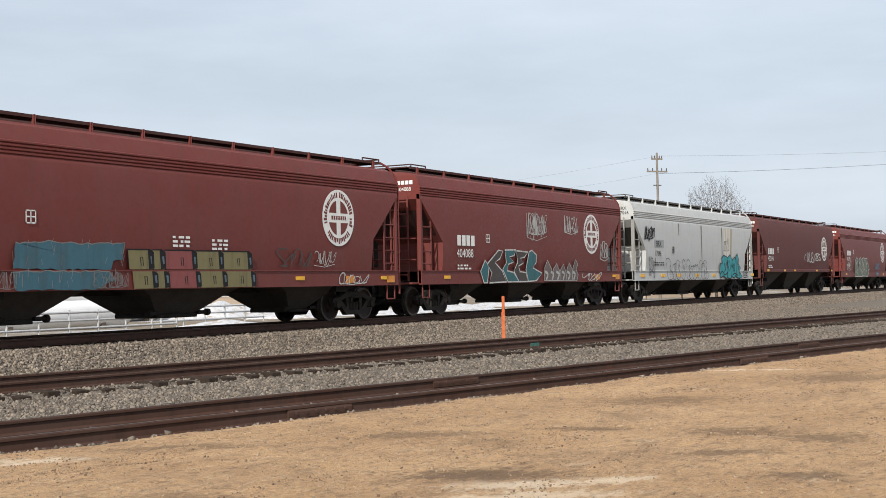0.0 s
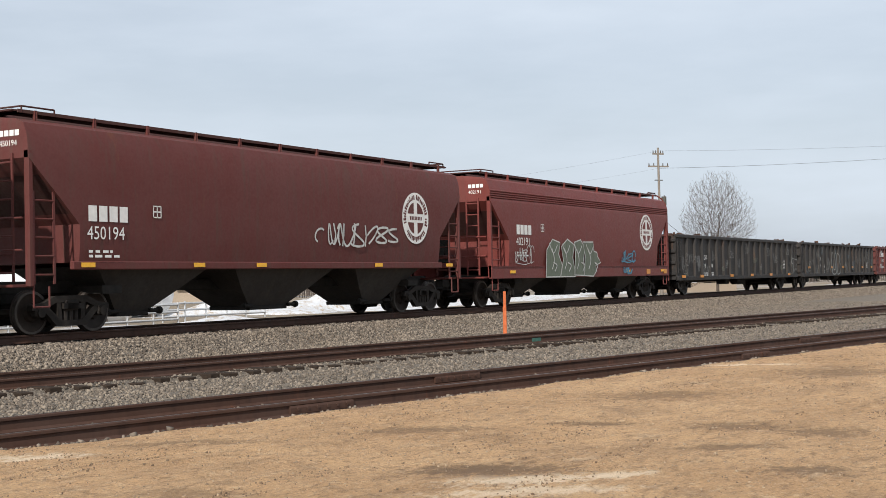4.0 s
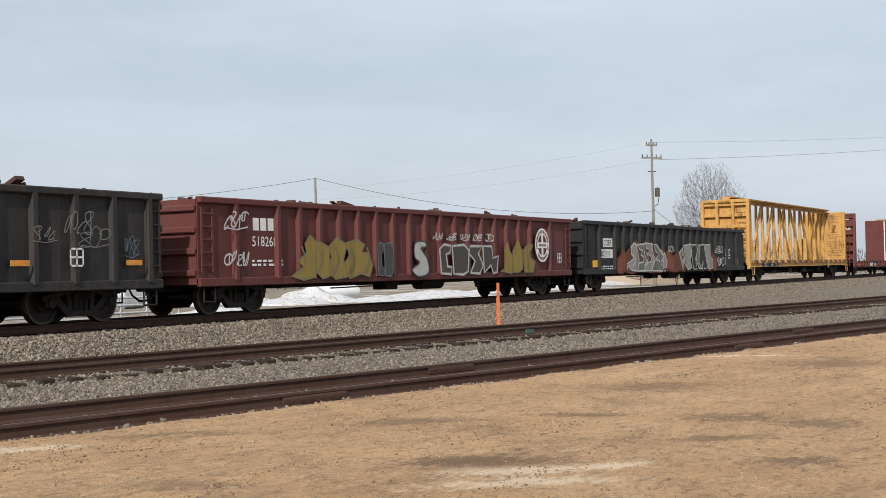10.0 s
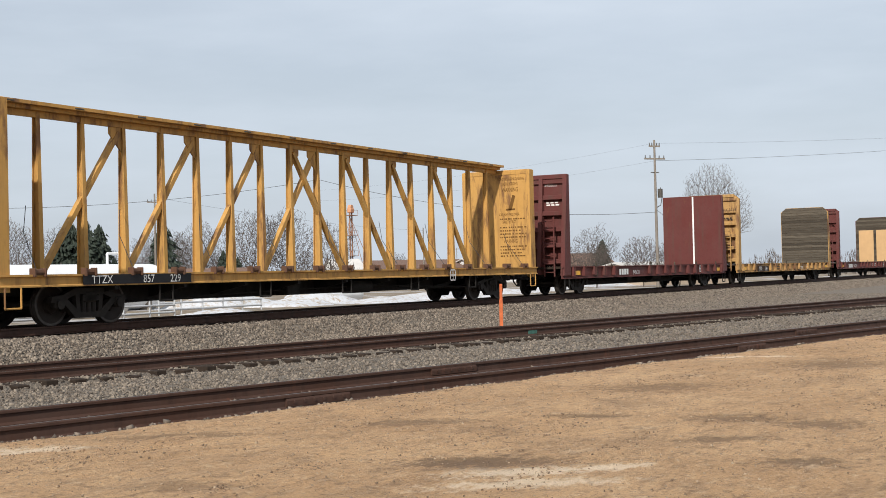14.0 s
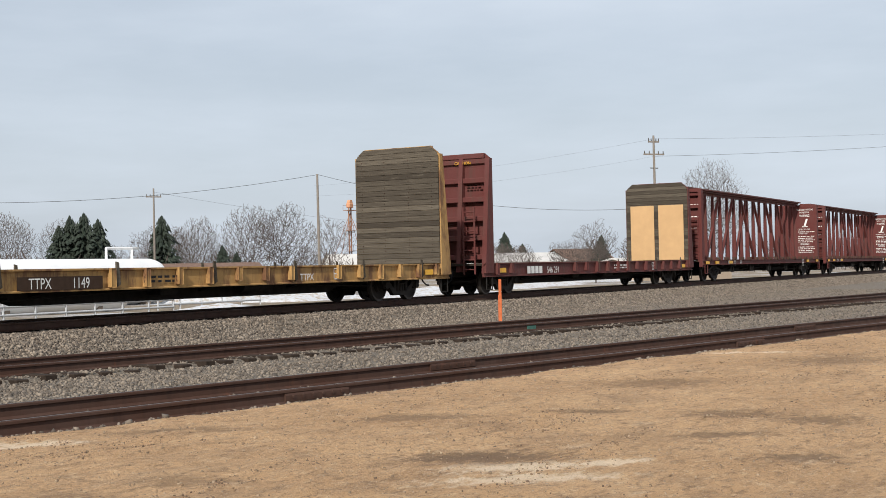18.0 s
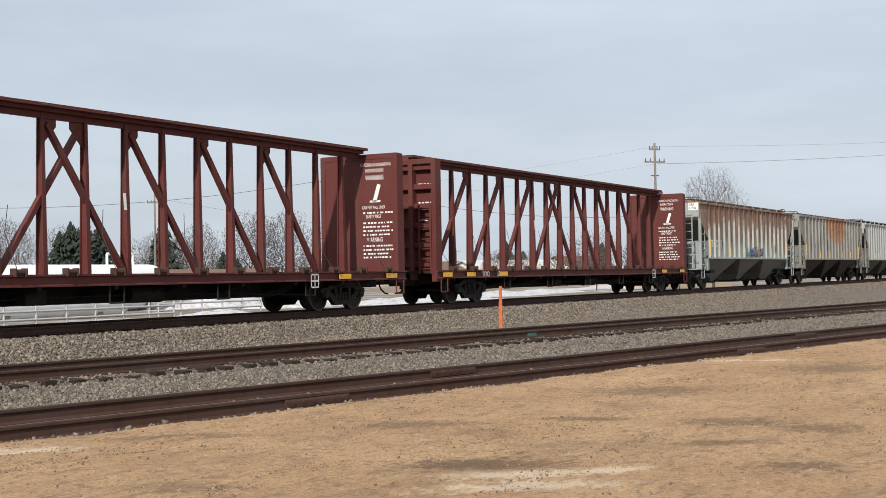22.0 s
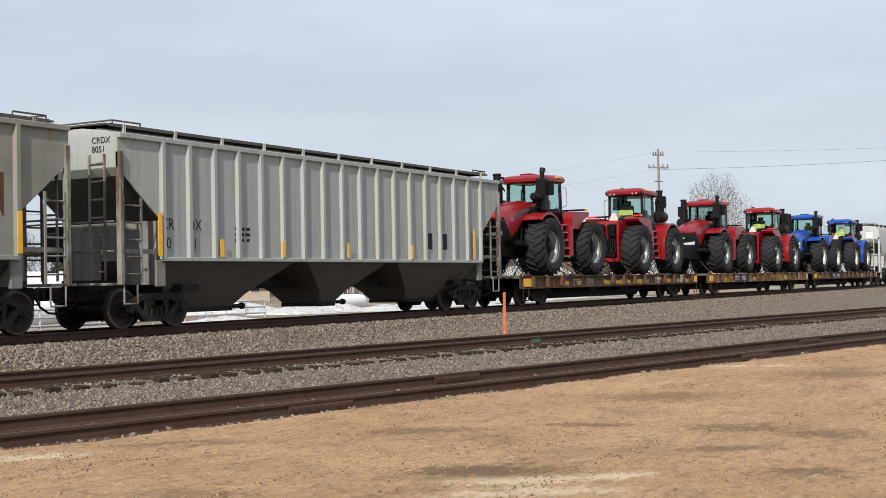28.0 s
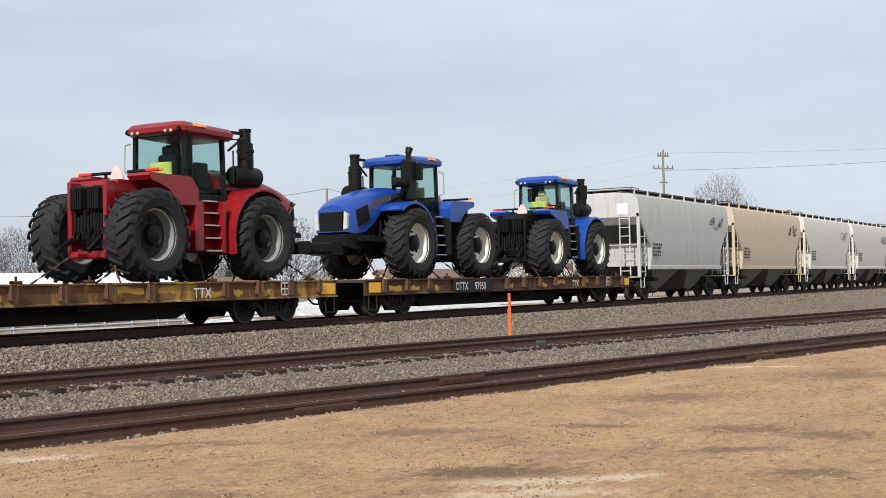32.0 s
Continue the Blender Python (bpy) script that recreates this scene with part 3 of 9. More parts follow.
SILVER = ((0, ((0.0, 0.65), (0.10, 0.85), (0.12, 0.50), (0.10, 0.0), (0.04, 0.40))), (0, ((0.12, 0.92), (0.33, 1.0), (0.36, 0.60), (0.30, 0.38), (0.36, 0.10), (0.24, 0.0), (0.13, 0.30), (0.16, 0.60))),
          (1, ((0.36, 0.96), (0.50, 0.98), (0.53, 0.62), (0.46, 0.45), (0.50, 0.02), (0.40, 0.02), (0.36, 0.50))), (2, ((0.48, 0.50), (0.56, 0.98), (0.66, 0.92), (0.64, 0.45), (0.68, 0.02), (0.56, 0.04), (0.50, 0.30))),
          (1, ((0.60, 0.95), (0.72, 1.0), (0.82, 0.05), (0.72, 0.02), (0.68, 0.35), (0.62, 0.05), (0.56, 0.30))), (0, ((0.74, 0.97), (0.92, 1.0), (0.92, 0.50), (1.0, 0.36), (0.98, 0.05), (0.86, 0.0), (0.80, 0.45))))
CAPITALS = ((0, ((0.02, 0.05), (0.0, 0.85), (0.07, 1.0), (0.18, 0.96), (0.16, 0.72), (0.10, 0.68), (0.12, 0.28), (0.19, 0.25), (0.18, 0.02))), (0, ((0.22, 0.02), (0.20, 0.95), (0.40, 1.0), (0.48, 0.80), (0.46, 0.10), (0.38, 0.0))),
            (0, ((0.50, 0.04), (0.58, 0.45), (0.48, 0.70), (0.50, 0.96), (0.70, 0.96), (0.64, 0.72), (0.72, 0.30), (0.66, 0.02))), (0, ((0.74, 0.05), (0.72, 0.96), (0.88, 0.96), (0.90, 0.55), (1.0, 0.62), (0.97, 0.05), (0.90, 0.02), (0.86, 0.30))))


def roller_block(parent, outline, y, c, seed, label="rolled-on block of blue paint with scratches"):
    """A filled block of rolled paint with a frayed pale border and scratches."""
    r = random.Random(seed)
    g = Geo()
    pts = []
    for (x0, z0), (x1, z1) in zip(outline, outline[1:] + outline[:1]):
        n = max(1, int(math.hypot(x1 - x0, z1 - z0) / 0.12))
        pts += [(x0 + (x1 - x0) * k / n - c + r.uniform(-0.015, 0.015), z0 + (z1 - z0) * k / n + r.uniform(-0.02, 0.02)) for k in range(n)]
    mid_x, mid_z = sum(p[0] for p in pts) / len(pts), sum(p[1] for p in pts) / len(pts)
    ring = [(x, y, z) for x, z in pts]
    g.add(ring + [(mid_x, y, mid_z)], [(i, (i + 1) % len(ring), len(ring)) for i in range(len(ring))], 0)
    strip(g, pts[:len(pts) // 2], 0.022, y - 0.001, 1)
    lo, hi = min(p[1] for p in pts), max(p[1] for p in pts)
    for k in range(16):
        x = r.choice(pts)[0]
        z = r.uniform(lo + 0.05, hi - 0.05)
        strip(g, [(x, z), (x + r.uniform(-0.08, 0.08), min(hi + 0.04, z + r.uniform(0.1, 0.3)))], 0.012, y - 0.002, 1)
    return tagged(part("graffiti", g, (P_LAKE, P_CHALK), parent, label), kind="stuff")


def slab_letters(parent, blocks, c):
    """Wide slab letters over the side and its sill, each with a dark shadow edge."""
    for S0, S1, fill in blocks:
        a, b = S0 - c, S1 - c
        for z0, z1, y, shift in ((1.43, 1.87, -1.606, 0.0), (1.0, 1.385, -1.612, 0.13)):
            g = Geo()
            x0, x1 = a + shift, b + shift
            g.add([(x0 + 0.04, y, z0), (x1 + 0.04, y, z0), (x1, y, z1), (x0, y, z1)], [(0, 1, 2, 3)], 0)
            g.add([(x1 - 0.08, y - 0.001, z0), (x1 + 0.10, y - 0.001, z0 + 0.03), (x1 + 0.08, y - 0.001, z1 - 0.06), (x1 - 0.02, y - 0.001, z1), (x1 - 0.12, y - 0.001, z1)], [(0, 1, 2, 3, 4)], 1)
            g.add([(x1 - 0.01, y - 0.002, z0 + 0.12), (x1 + 0.05, y - 0.002, z0 + 0.13), (x1 + 0.03, y - 0.002, z0 + 0.30), (x1 - 0.04, y - 0.002, z0 + 0.29)], [(0, 1, 2, 3)], 2)
            if z0 > 1.2:
                strip(g, [(x0, z0 + 0.1), (x0 - 0.01, z1), (x1 - 0.05, z1 + 0.005), (x1 + 0.08, z1 - 0.07)], 0.03, y - 0.003, 1)
            m = x0 + (x1 - x0) * 0.55
            if x1 - x0 > 0.7:
                strip(g, [(m, z0 + 0.08), (m - 0.03, z0 + 0.27), (m + 0.05, z0 + 0.27), (m + 0.07, z0 + 0.08)], 0.022, y - 0.003, 1)
            tagged(part("graffiti", g, (fill, P_LINE, P_BLUE), parent, "faded slab letter with dark shadow edge"), kind="stuff")


def small_print(parent, x, z, w, rows, mat, y=-1.603, step=0.10, seed=1, name="stencil"):
    """Rows of tiny unreadable stencils: plain bars."""
    r = random.Random(seed)
    g = Geo()
    for i in range(rows):
        a = x
        while a < x + w:
            b = a + r.uniform(0.08, 0.22)
            g.add([(a, y, z - i * step), (b, y, z - i * step), (b, y, z - i * step + step * 0.55), (a, y, z - i * step + step * 0.55)], [(0, 1, 2, 3)])
            a = b + r.uniform(0.04, 0.12)
    return tagged(part(name, g, mat, parent), kind="stuff")


def bars4(parent, x, z, w, h, mat, y=-1.604, n=4, name="mark"):
    """A company mark as plain blocks of its size."""
    g = Geo()
    for i in range(n):
        a = x + i * w / n
        g.add([(a, y, z), (a + w / n * 0.8, y, z), (a + w / n * 0.8, y, z + h), (a, y, z + h)], [(0, 1, 2, 3)])
    return part(name, g, mat, parent)


def round_mark(parent, x, z, r, ground_mat, y=-1.606):
    """A round white emblem: disc, dark ring segments and a white cross."""
    g = Geo()
    n = 40
    disc = lambda rr, yy, a0=0.0, a1=2 * math.pi, k=n: [(x + rr * math.cos(a0 + (a1 - a0) * i / k), yy, z + rr * math.sin(a0 + (a1 - a0) * i / k)) for i in range(k + (0 if a1 - a0 > 6 else 1))]
    g.add(disc(r, y), [tuple(range(n))], 0)
    for q in range(4):
        sx, sz = (1, -1, -1, 1)[q], (1, 1, -1, -1)[q]
        a0, a1 = math.asin(0.17 / 0.62), math.acos(0.13 / 0.62)
        arc = [(x + sx * r * 0.62 * math.cos(a0 + (a1 - a0) * k / 8), y - 0.003, z + sz * r * 0.62 * math.sin(a0 + (a1 - a0) * k / 8)) for k in range(9)]
        g.add(arc + [(x + sx * r * 0.13, y - 0.003, z + sz * r * 0.17)], [tuple(range(10))], 1)
    rnd = random.Random(5)
    a = 0.25
    while a < 6.28:
        w = rnd.uniform(0.05, 0.10)
        if not (1.50 < a < 1.62 or 3.45 < a < 3.75 or 5.65 < a < 5.95):
            ca, sa = math.cos(a), math.sin(a)
            hi = rnd.choice((0.86, 0.90, 0.92))
            g.add([(x + r * (v * ca - u * sa), y - 0.003, z + r * (v * sa + u * ca)) for u, v in ((-w / 2, 0.72), (w / 2, 0.72), (w / 2, hi), (-w / 2, hi))], [(0, 1, 2, 3)], 1)
        a += w + 0.055
    b = x - 0.44 * r
    while b < x + 0.40 * r:
        w = rnd.uniform(0.06, 0.10) * r
        g.add([(b, y - 0.003, z - 0.07 * r), (b + w, y - 0.003, z - 0.07 * r), (b + w, y - 0.003, z + 0.07 * r), (b, y - 0.003, z + 0.07 * r)], [(0, 1, 2, 3)], 1)
        b += w + 0.035 * r
    return part("round_emblem", g, (M_WHITE, ground_mat), parent, "round white painted emblem with a cross")

# ---- ground and tracks ----
ZC = 0.548            # head of the main line's rails
YC = 21.635           # its centre
A0, AK = 12.44, -0.2092   # near siding: y = A0 + AK x
B0, BK = 19.256, -0.1714  # middle siding
ZAB = 0.104           # head of the sidings' rails


def smooth(a, b, t):
    t = max(0.0, min(1.0, (t - a) / (b - a)))
    return t * t * (3 - 2 * t)


def ground_z(x, y):
    """Height of the ground: sand yard, ballast between the sidings, bank of the main line, field behind."""
    da = y - (A0 + AK * x)
    db = y - (B0 + BK * x)
    dc = y - YC
    sand = 0.020 * noise.noise((x * 0.25, y * 0.35, 0)) + 0.022 * noise.noise((x * 1.1, y * 2.4, 3)) + 0.016 * noise.noise((x * 2.6, y * 4.8, 5)) + 0.008 * noise.noise((x * 5.5, y * 7.5, 6))
    z = sand * (1 - smooth(-1.4, -0.6, da)) + 0.0
    k = smooth(-1.25 + 0.12 * noise.noise((x * 0.9, 2.0, 1)), -0.86, da)
    z = z * (1 - k) - 0.085 * k
    z -= 0.035 * smooth(-0.70, -0.55, da) * (1 - smooth(0.5, 0.7, da))
    if -2.2 < db < -0.55 and 8 < x < 75:
        hollow = smooth(12, 16, x) * (1 - smooth(24, 30, x))
        z -= (0.10 + 0.10 * hollow) * smooth(-2.05, -1.75, db) * (1 - smooth(-1.50, -1.34, db)) * smooth(-0.35, 0.10, noise.noise((x * 0.8, 0.3, 9)) + 0.2 + 0.2 * hollow)
    bed = 0.33
    rise = smooth(-3.3, -1.75, dc) * (1 - smooth(1.75, 3.6, dc))
    z += rise * (bed - z)
    far = smooth(2.5, 6.0, dc)
    z += far * (-0.12 + 0.10 * noise.noise((x * 0.05, y * 0.05, 7)) - z) * 0.9
    return z


def axis_steps(lo, fine0, fine1, hi, step, grow=1.22):
    out = list(np.arange(fine0, fine1, step))
    s, a = step, fine1
    while a < hi:
        out.append(a)
        s *= grow
        a += s
    out.append(hi)
    s, a, left = step, fine0, []
    while a > lo:
        s *= grow
        a -= s
        left.append(a)
    return [lo] + left[::-1][1:] + out


def build_ground():
    xs = axis_steps(-2500, 2, 62, 3500, 0.15)
    ys = axis_steps(-2500, 2, 25, 3500, 0.11)
    vs = [(x, y, ground_z(x, y)) for y in ys for x in xs]
    nx = len(xs)
    fs = [(j * nx + i, j * nx + i + 1, (j + 1) * nx + i + 1, (j + 1) * nx + i) for j in range(len(ys) - 1) for i in range(nx - 1)]
    me = bpy.data.meshes.new("ground")
    me.from_pydata(vs, [], fs)
    me.polygons.foreach_set("use_smooth", [True] * len(fs))
    m, nt, b = nodes_of("sand_gravel_and_field")
    tc = nt.nodes.new("ShaderNodeTexCoord")
    sp = nt.nodes.new("ShaderNodeSeparateXYZ")
    nt.links.new(tc.outputs["Object"], sp.inputs[0])

    def math2(op, a, c):
        q = nt.nodes.new("ShaderNodeMath")
        q.operation = op
        for i, v in enumerate((a, c)):
            if isinstance(v, (int, float)):
                q.inputs[i].default_value = v
            else:
                nt.links.new(v, q.inputs[i])
        return q.outputs[0]

    def plain_noise(scale, detail=5.0, rough=0.6, stretch=(1, 1, 1), turn=0.0):
        mp = nt.nodes.new("ShaderNodeMapping")
        mp.inputs["Scale"].default_value = stretch
        mp.inputs["Rotation"].default_value = (0, 0, turn)
        n = nt.nodes.new("ShaderNodeTexNoise")
        n.inputs["Scale"].default_value = scale
        n.inputs["Detail"].default_value = detail
        n.inputs["Roughness"].default_value = rough
        nt.links.new(tc.outputs["Object"], mp.inputs["Vector"])
        nt.links.new(mp.outputs["Vector"], n.inputs["Vector"])
        return n.outputs["Fac"]

    # sand, with darker damp wheel marks along the yard and pale crusts
    sand = mixed(nt, remap(nt, plain_noise(0.5, 7), 0.3, 0.7), (0.438, 0.254, 0.117), (0.580, 0.362, 0.185))
    sand = mixed(nt, remap(nt, plain_noise(0.6, 8, 0.72, (1.0, 1.7, 1), 0.15), 0.52, 0.66, 0.0, 0.60), sand, (0.235, 0.138, 0.070))
    sand = mixed(nt, remap(nt, plain_noise(1.9, 8, 0.74, (1.0, 1.5, 1), 0.1), 0.53, 0.65, 0.0, 0.62), sand, (0.200, 0.116, 0.058))
    sand = mixed(nt, remap(nt, plain_noise(1.3, 8, 0.7, (1.0, 1.5, 1), 0.15), 0.59, 0.72, 0.0, 0.6), sand, (0.66, 0.50, 0.33))
    # crumbs, grit and crusts down to a few millimetres
    sand = mixed(nt, remap(nt, plain_noise(5.0, 8, 0.75, (1, 1.9, 1), 0.15), 0.52, 0.63, 0.0, 0.68), sand, (0.180, 0.104, 0.052))
    sand = mixed(nt, remap(nt, plain_noise(7.0, 8, 0.75), 0.54, 0.66, 0.0, 0.55), sand, (0.68, 0.50, 0.31))
    sand = mixed(nt, remap(nt, plain_noise(16.0, 7, 0.75, (1, 1.6, 1), 0.2), 0.54, 0.64, 0.0, 0.7), sand, (0.165, 0.095, 0.050))
    sand = mixed(nt, remap(nt, plain_noise(34.0, 6, 0.75), 0.54, 0.66, 0.0, 0.75), sand, (0.16, 0.094, 0.050))
    sand = mixed(nt, remap(nt, plain_noise(47.0, 5, 0.75), 0.57, 0.68, 0.0, 0.7), sand, (0.72, 0.57, 0.40))

    def patch(base, x, y, rx, ry, rgb, amount, turn=1.0):
        """A stain with a ragged edge."""
        mp = nt.nodes.new("ShaderNodeMapping")
        mp.vector_type = 'TEXTURE'
        mp.inputs["Location"].default_value = (x, y, 0)
        mp.inputs["Rotation"].default_value = (0, 0, -turn)
        mp.inputs["Scale"].default_value = (rx, ry, 1000)
        nt.links.new(tc.outputs["Object"], mp.inputs["Vector"])
        ln = nt.nodes.new("ShaderNodeVectorMath")
        ln.operation = 'LENGTH'
        nt.links.new(mp.outputs["Vector"], ln.inputs[0])
        ragged = math2('ADD', ln.outputs["Value"], math2('MULTIPLY', math2('SUBTRACT', plain_noise(6.0, 9, 0.78, (1, 1.6, 1)), 0.5), 4.2))
        return mixed(nt, remap(nt, ragged, 0.40, 1.15, amount, 0.0), base, rgb)

    crust, damp = (0.74, 0.59, 0.42), (0.17, 0.098, 0.048)
    for x, y, rx, ry, rgb, k in ((8.70, 4.28, 0.55, 0.30, crust, 0.8), (8.25, 4.00, 0.75, 0.20, crust, 0.7), (9.15, 3.76, 0.40, 0.16, crust, 0.75), (9.1, 4.70, 0.75, 0.42, damp, 0.85), (9.0, 4.95, 0.5, 0.30, damp, 0.8),
                                 (12.3, 5.20, 0.55, 0.16, damp, 0.8), (9.8, 2.45, 0.4, 0.30, damp, 0.8), (11.2, 6.6, 0.6, 0.35, damp, 0.7), (12.5, 3.75, 0.6, 0.40, damp, 0.75), (12.3, 2.9, 0.5, 0.4, damp, 0.75),
                                 (9.5, 8.2, 0.9, 0.22, damp, 0.65), (19.8, 4.4, 1.0, 0.9, damp, 0.7), (8.3, 8.85, 0.5, 0.25, crust, 0.8), (21.2, 6.05, 0.9, 0.20, crust, 0.8), (10.9, 3.4, 0.5, 0.25, damp, 0.75), (15.5, 5.6, 0.9, 0.6, damp, 0.65), (7.2, 6.2, 0.5, 0.3, damp, 0.6)):
        sand = patch(sand, x, y, rx, ry, rgb, k)
    gravel = mixed(nt, remap(nt, plain_noise(16.0, 5, 0.7), 0.3, 0.7), (0.060, 0.048, 0.038), (0.26, 0.215, 0.165))
    field = mixed(nt, remap(nt, plain_noise(0.12, 6, 0.65), 0.36, 0.48), (0.54, 0.55, 0.57), (0.22, 0.17, 0.115))
    field = mixed(nt, remap(nt, plain_noise(2.0, 6, 0.7), 0.4, 0.75, 0.0, 0.6), field, (0.20, 0.16, 0.115))
    da = math2('ADD', math2('MULTIPLY', sp.outputs["X"], -AK), sp.outputs["Y"])
    wob = math2('MULTIPLY', math2('SUBTRACT', plain_noise(1.6, 8, 0.75), 0.5), 1.3)
    fac_g = remap(nt, math2('ADD', da, wob), A0 - 1.10, A0 - 0.85)
    fac_f = remap(nt, math2('ADD', sp.outputs["Y"], math2('MULTIPLY', wob, 3.0)), YC + 3.2, YC + 4.2)
    col = mixed(nt, fac_f, mixed(nt, fac_g, sand, gravel), field)
    nt.links.new(col, b.inputs["Base Color"])
    b.inputs["Roughness"].default_value = 0.95
    h = math2('ADD', plain_noise(9.0, 8, 0.7), math2('MULTIPLY', plain_noise(1.2, 4), 2.0))
    h = math2('ADD', h, math2('MULTIPLY', plain_noise(30.0, 6, 0.75), 0.6))
    bumped(nt, b, h, 0.9, 0.06)
    me.materials.append(m)
    return tagged(new("ground", me), "sandy yard with gravel between tracks and snowy field behind", "ground", kind="structure")


ground = build_ground()


def scatter_stones(name, label, count, place, size, mats, seed, cat="gravel"):
    """Loose stones in one mesh: squashed random boxes."""
    r = np.random.RandomState(seed)
    xy = place(r, count)
    n = len(xy)
    base = np.array([(x, y, z) for x in (-1, 1) for y in (-1, 1) for z in (-1, 1)], float)
    quads = np.array([(0, 1, 3, 2), (4, 6, 7, 5), (0, 4, 5, 1), (2, 3, 7, 6), (0, 2, 6, 4), (1, 5, 7, 3)])
    s = size[0] + (size[1] - size[0]) * r.rand(n, 1, 1) ** 2
    sc = s * (0.6 + 0.6 * r.rand(n, 1, 3))
    v = base[None] * sc * (0.62 + 0.55 * r.rand(n, 8, 1))
    a = r.rand(n) * 6.283
    b = (r.rand(n) - 0.5) * 1.6
    ca, sa, cb, sb = np.cos(a), np.sin(a), np.cos(b), np.sin(b)
    x, y, z = v[..., 0], v[..., 1], v[..., 2]
    y, z = y * cb[:, None] - z * sb[:, None], y * sb[:, None] + z * cb[:, None]
    x, y = x * ca[:, None] - y * sa[:, None], x * sa[:, None] + y * ca[:, None]
    hz = np.array([ground_z(p[0], p[1]) for p in xy])
    v = np.stack([x + xy[:, :1], y + xy[:, 1:2], z + hz[:, None] + 0.3 * s[:, 0]], -1).reshape(-1, 3)
    f = (quads[None] + 8 * np.arange(n)[:, None, None]).reshape(-1, 4)
    me = bpy.data.meshes.new(name)
    me.vertices.add(len(v))
    me.vertices.foreach_set("co", v.ravel())
    me.loops.add(f.size)
    me.loops.foreach_set("vertex_index", f.ravel().astype(np.int32))
    me.polygons.add(len(f))
    me.polygons.foreach_set("loop_start", np.arange(0, f.size, 4, dtype=np.int32))
    me.update(calc_edges=True)
    me.materials.append(mats)
    return tagged(new(name, me), label, cat, kind="stuff")


def stone_mat(name, dark, light):
    m, nt, b = nodes_of(name)
    geo = nt.nodes.new("ShaderNodeNewGeometry")
    col = mixed(nt, geo.outputs["Random Per Island"], dark, light)
    col = mixed(nt, remap(nt, noise_tex(nt, 0.6, 5), 0.35, 0.7, 0.0, 0.35), col, (0.13, 0.095, 0.065))
    nt.links.new(col, b.inputs["Base Color"])
    b.inputs["Roughness"].default_value = 0.9
    return m


M_BALLAST = stone_mat("ballast_stone", (0.055, 0.043, 0.034), (0.31, 0.255, 0.20))
M_BALLAST_LOW = stone_mat("fine_siding_ballast", (0.052, 0.042, 0.034), (0.28, 0.232, 0.182))
M_PEBBLE = stone_mat("yard_pebble", (0.12, 0.072, 0.042), (0.46, 0.34, 0.22))
M_CLOD = stone_mat("dark_clod", (0.11, 0.066, 0.040), (0.30, 0.19, 0.105))


def ballast_places(r, count):
    """Between the near siding and the main line, thinning with distance."""
    x = 9 + 62 * r.rand(count) ** 1.7
    lo = A0 + AK * x - 0.7
    y = lo + (YC + 1.0 - lo) * r.rand(count)
    db = y - (B0 + BK * x)
    tie_zone = (db > -1.80) & (db < -1.35) & (r.rand(count) < 0.7)
    da = y - (A0 + AK * x)
    four_foot = (da > -1.0) & (da < 0.70) & (r.rand(count) < 0.93)
    keep = ~tie_zone & ~four_foot & (y > 7.0) & (x / np.maximum(y, 1) < 6.0) & (x / y > 0.70)
    return np.stack([x, y], 1)[keep]


def clod_places(r, count):
    """Clods and bits of bark, in drifts along the wheel tracks."""
    x = 5 + 32 * r.rand(count) ** 1.5
    y = 2.0 + (A0 + AK * x - 0.95 - 2.0) * r.rand(count)
    dense = np.array([noise.noise((a * 0.35 + b * 0.1, b * 1.3, 4.0)) + 0.5 * noise.noise((a * 1.4, b * 3.5, 8.0)) for a, b in zip(x, y)])
    return np.stack([x, y], 1)[(dense > 0.12 + 0.25 * r.rand(count)) & (y > 1.5)]


def fringe_places(r, count):
    """Stray stones along the buried edge of the near siding."""
    x = 8 + 40 * r.rand(count) ** 1.4
    return np.stack([x, A0 + AK * x - 0.84 - 0.35 * r.rand(count) ** 2], 1)


def bank_places(r, count):
    x = 12 + 110 * r.rand(count) ** 1.6
    y = YC - 3.6 + 2.6 * r.rand(count)
    return np.stack([x, y], 1)


def pebble_places(r, count):
    x = 4 + 30 * r.rand(count) ** 1.4
    y = 2.0 + (A0 + AK * x - 0.9 - 2.0) * r.rand(count)
    return np.stack([x, y], 1)[y > 1.5]


scatter_stones("ballast", "grey-brown crushed stone ballast around the sidings", 100000, ballast_places, (0.010, 0.026), M_BALLAST_LOW, 4)
scatter_stones("ballast", "grey-brown crushed stone ballast on the main line's bank", 46000, bank_places, (0.015, 0.036), M_BALLAST, 5)
scatter_stones("clods", "dark crumbs of earth and bark strewn over the sand", 42000, clod_places, (0.002, 0.009), M_CLOD, 8, "debris")
scatter_stones("ballast", "stray stones along the buried siding", 2600, fringe_places, (0.008, 0.026), M_BALLAST, 9)
scatter_stones("pebbles", "small pale pebbles lying on the sand", 9000, pebble_places, (0.002, 0.010), M_PEBBLE, 6, "pebbles")


def rail_profile(top, h=0.172):
    b = top - h
    half = [(0.070, b), (0.070, b + 0.012), (0.012, b + 0.035), (0.010, top - 0.045), (0.036, top - 0.036), (0.037, top - 0.010), (0.030, top)]
    return half + [(-x, z) for x, z in half[::-1]]


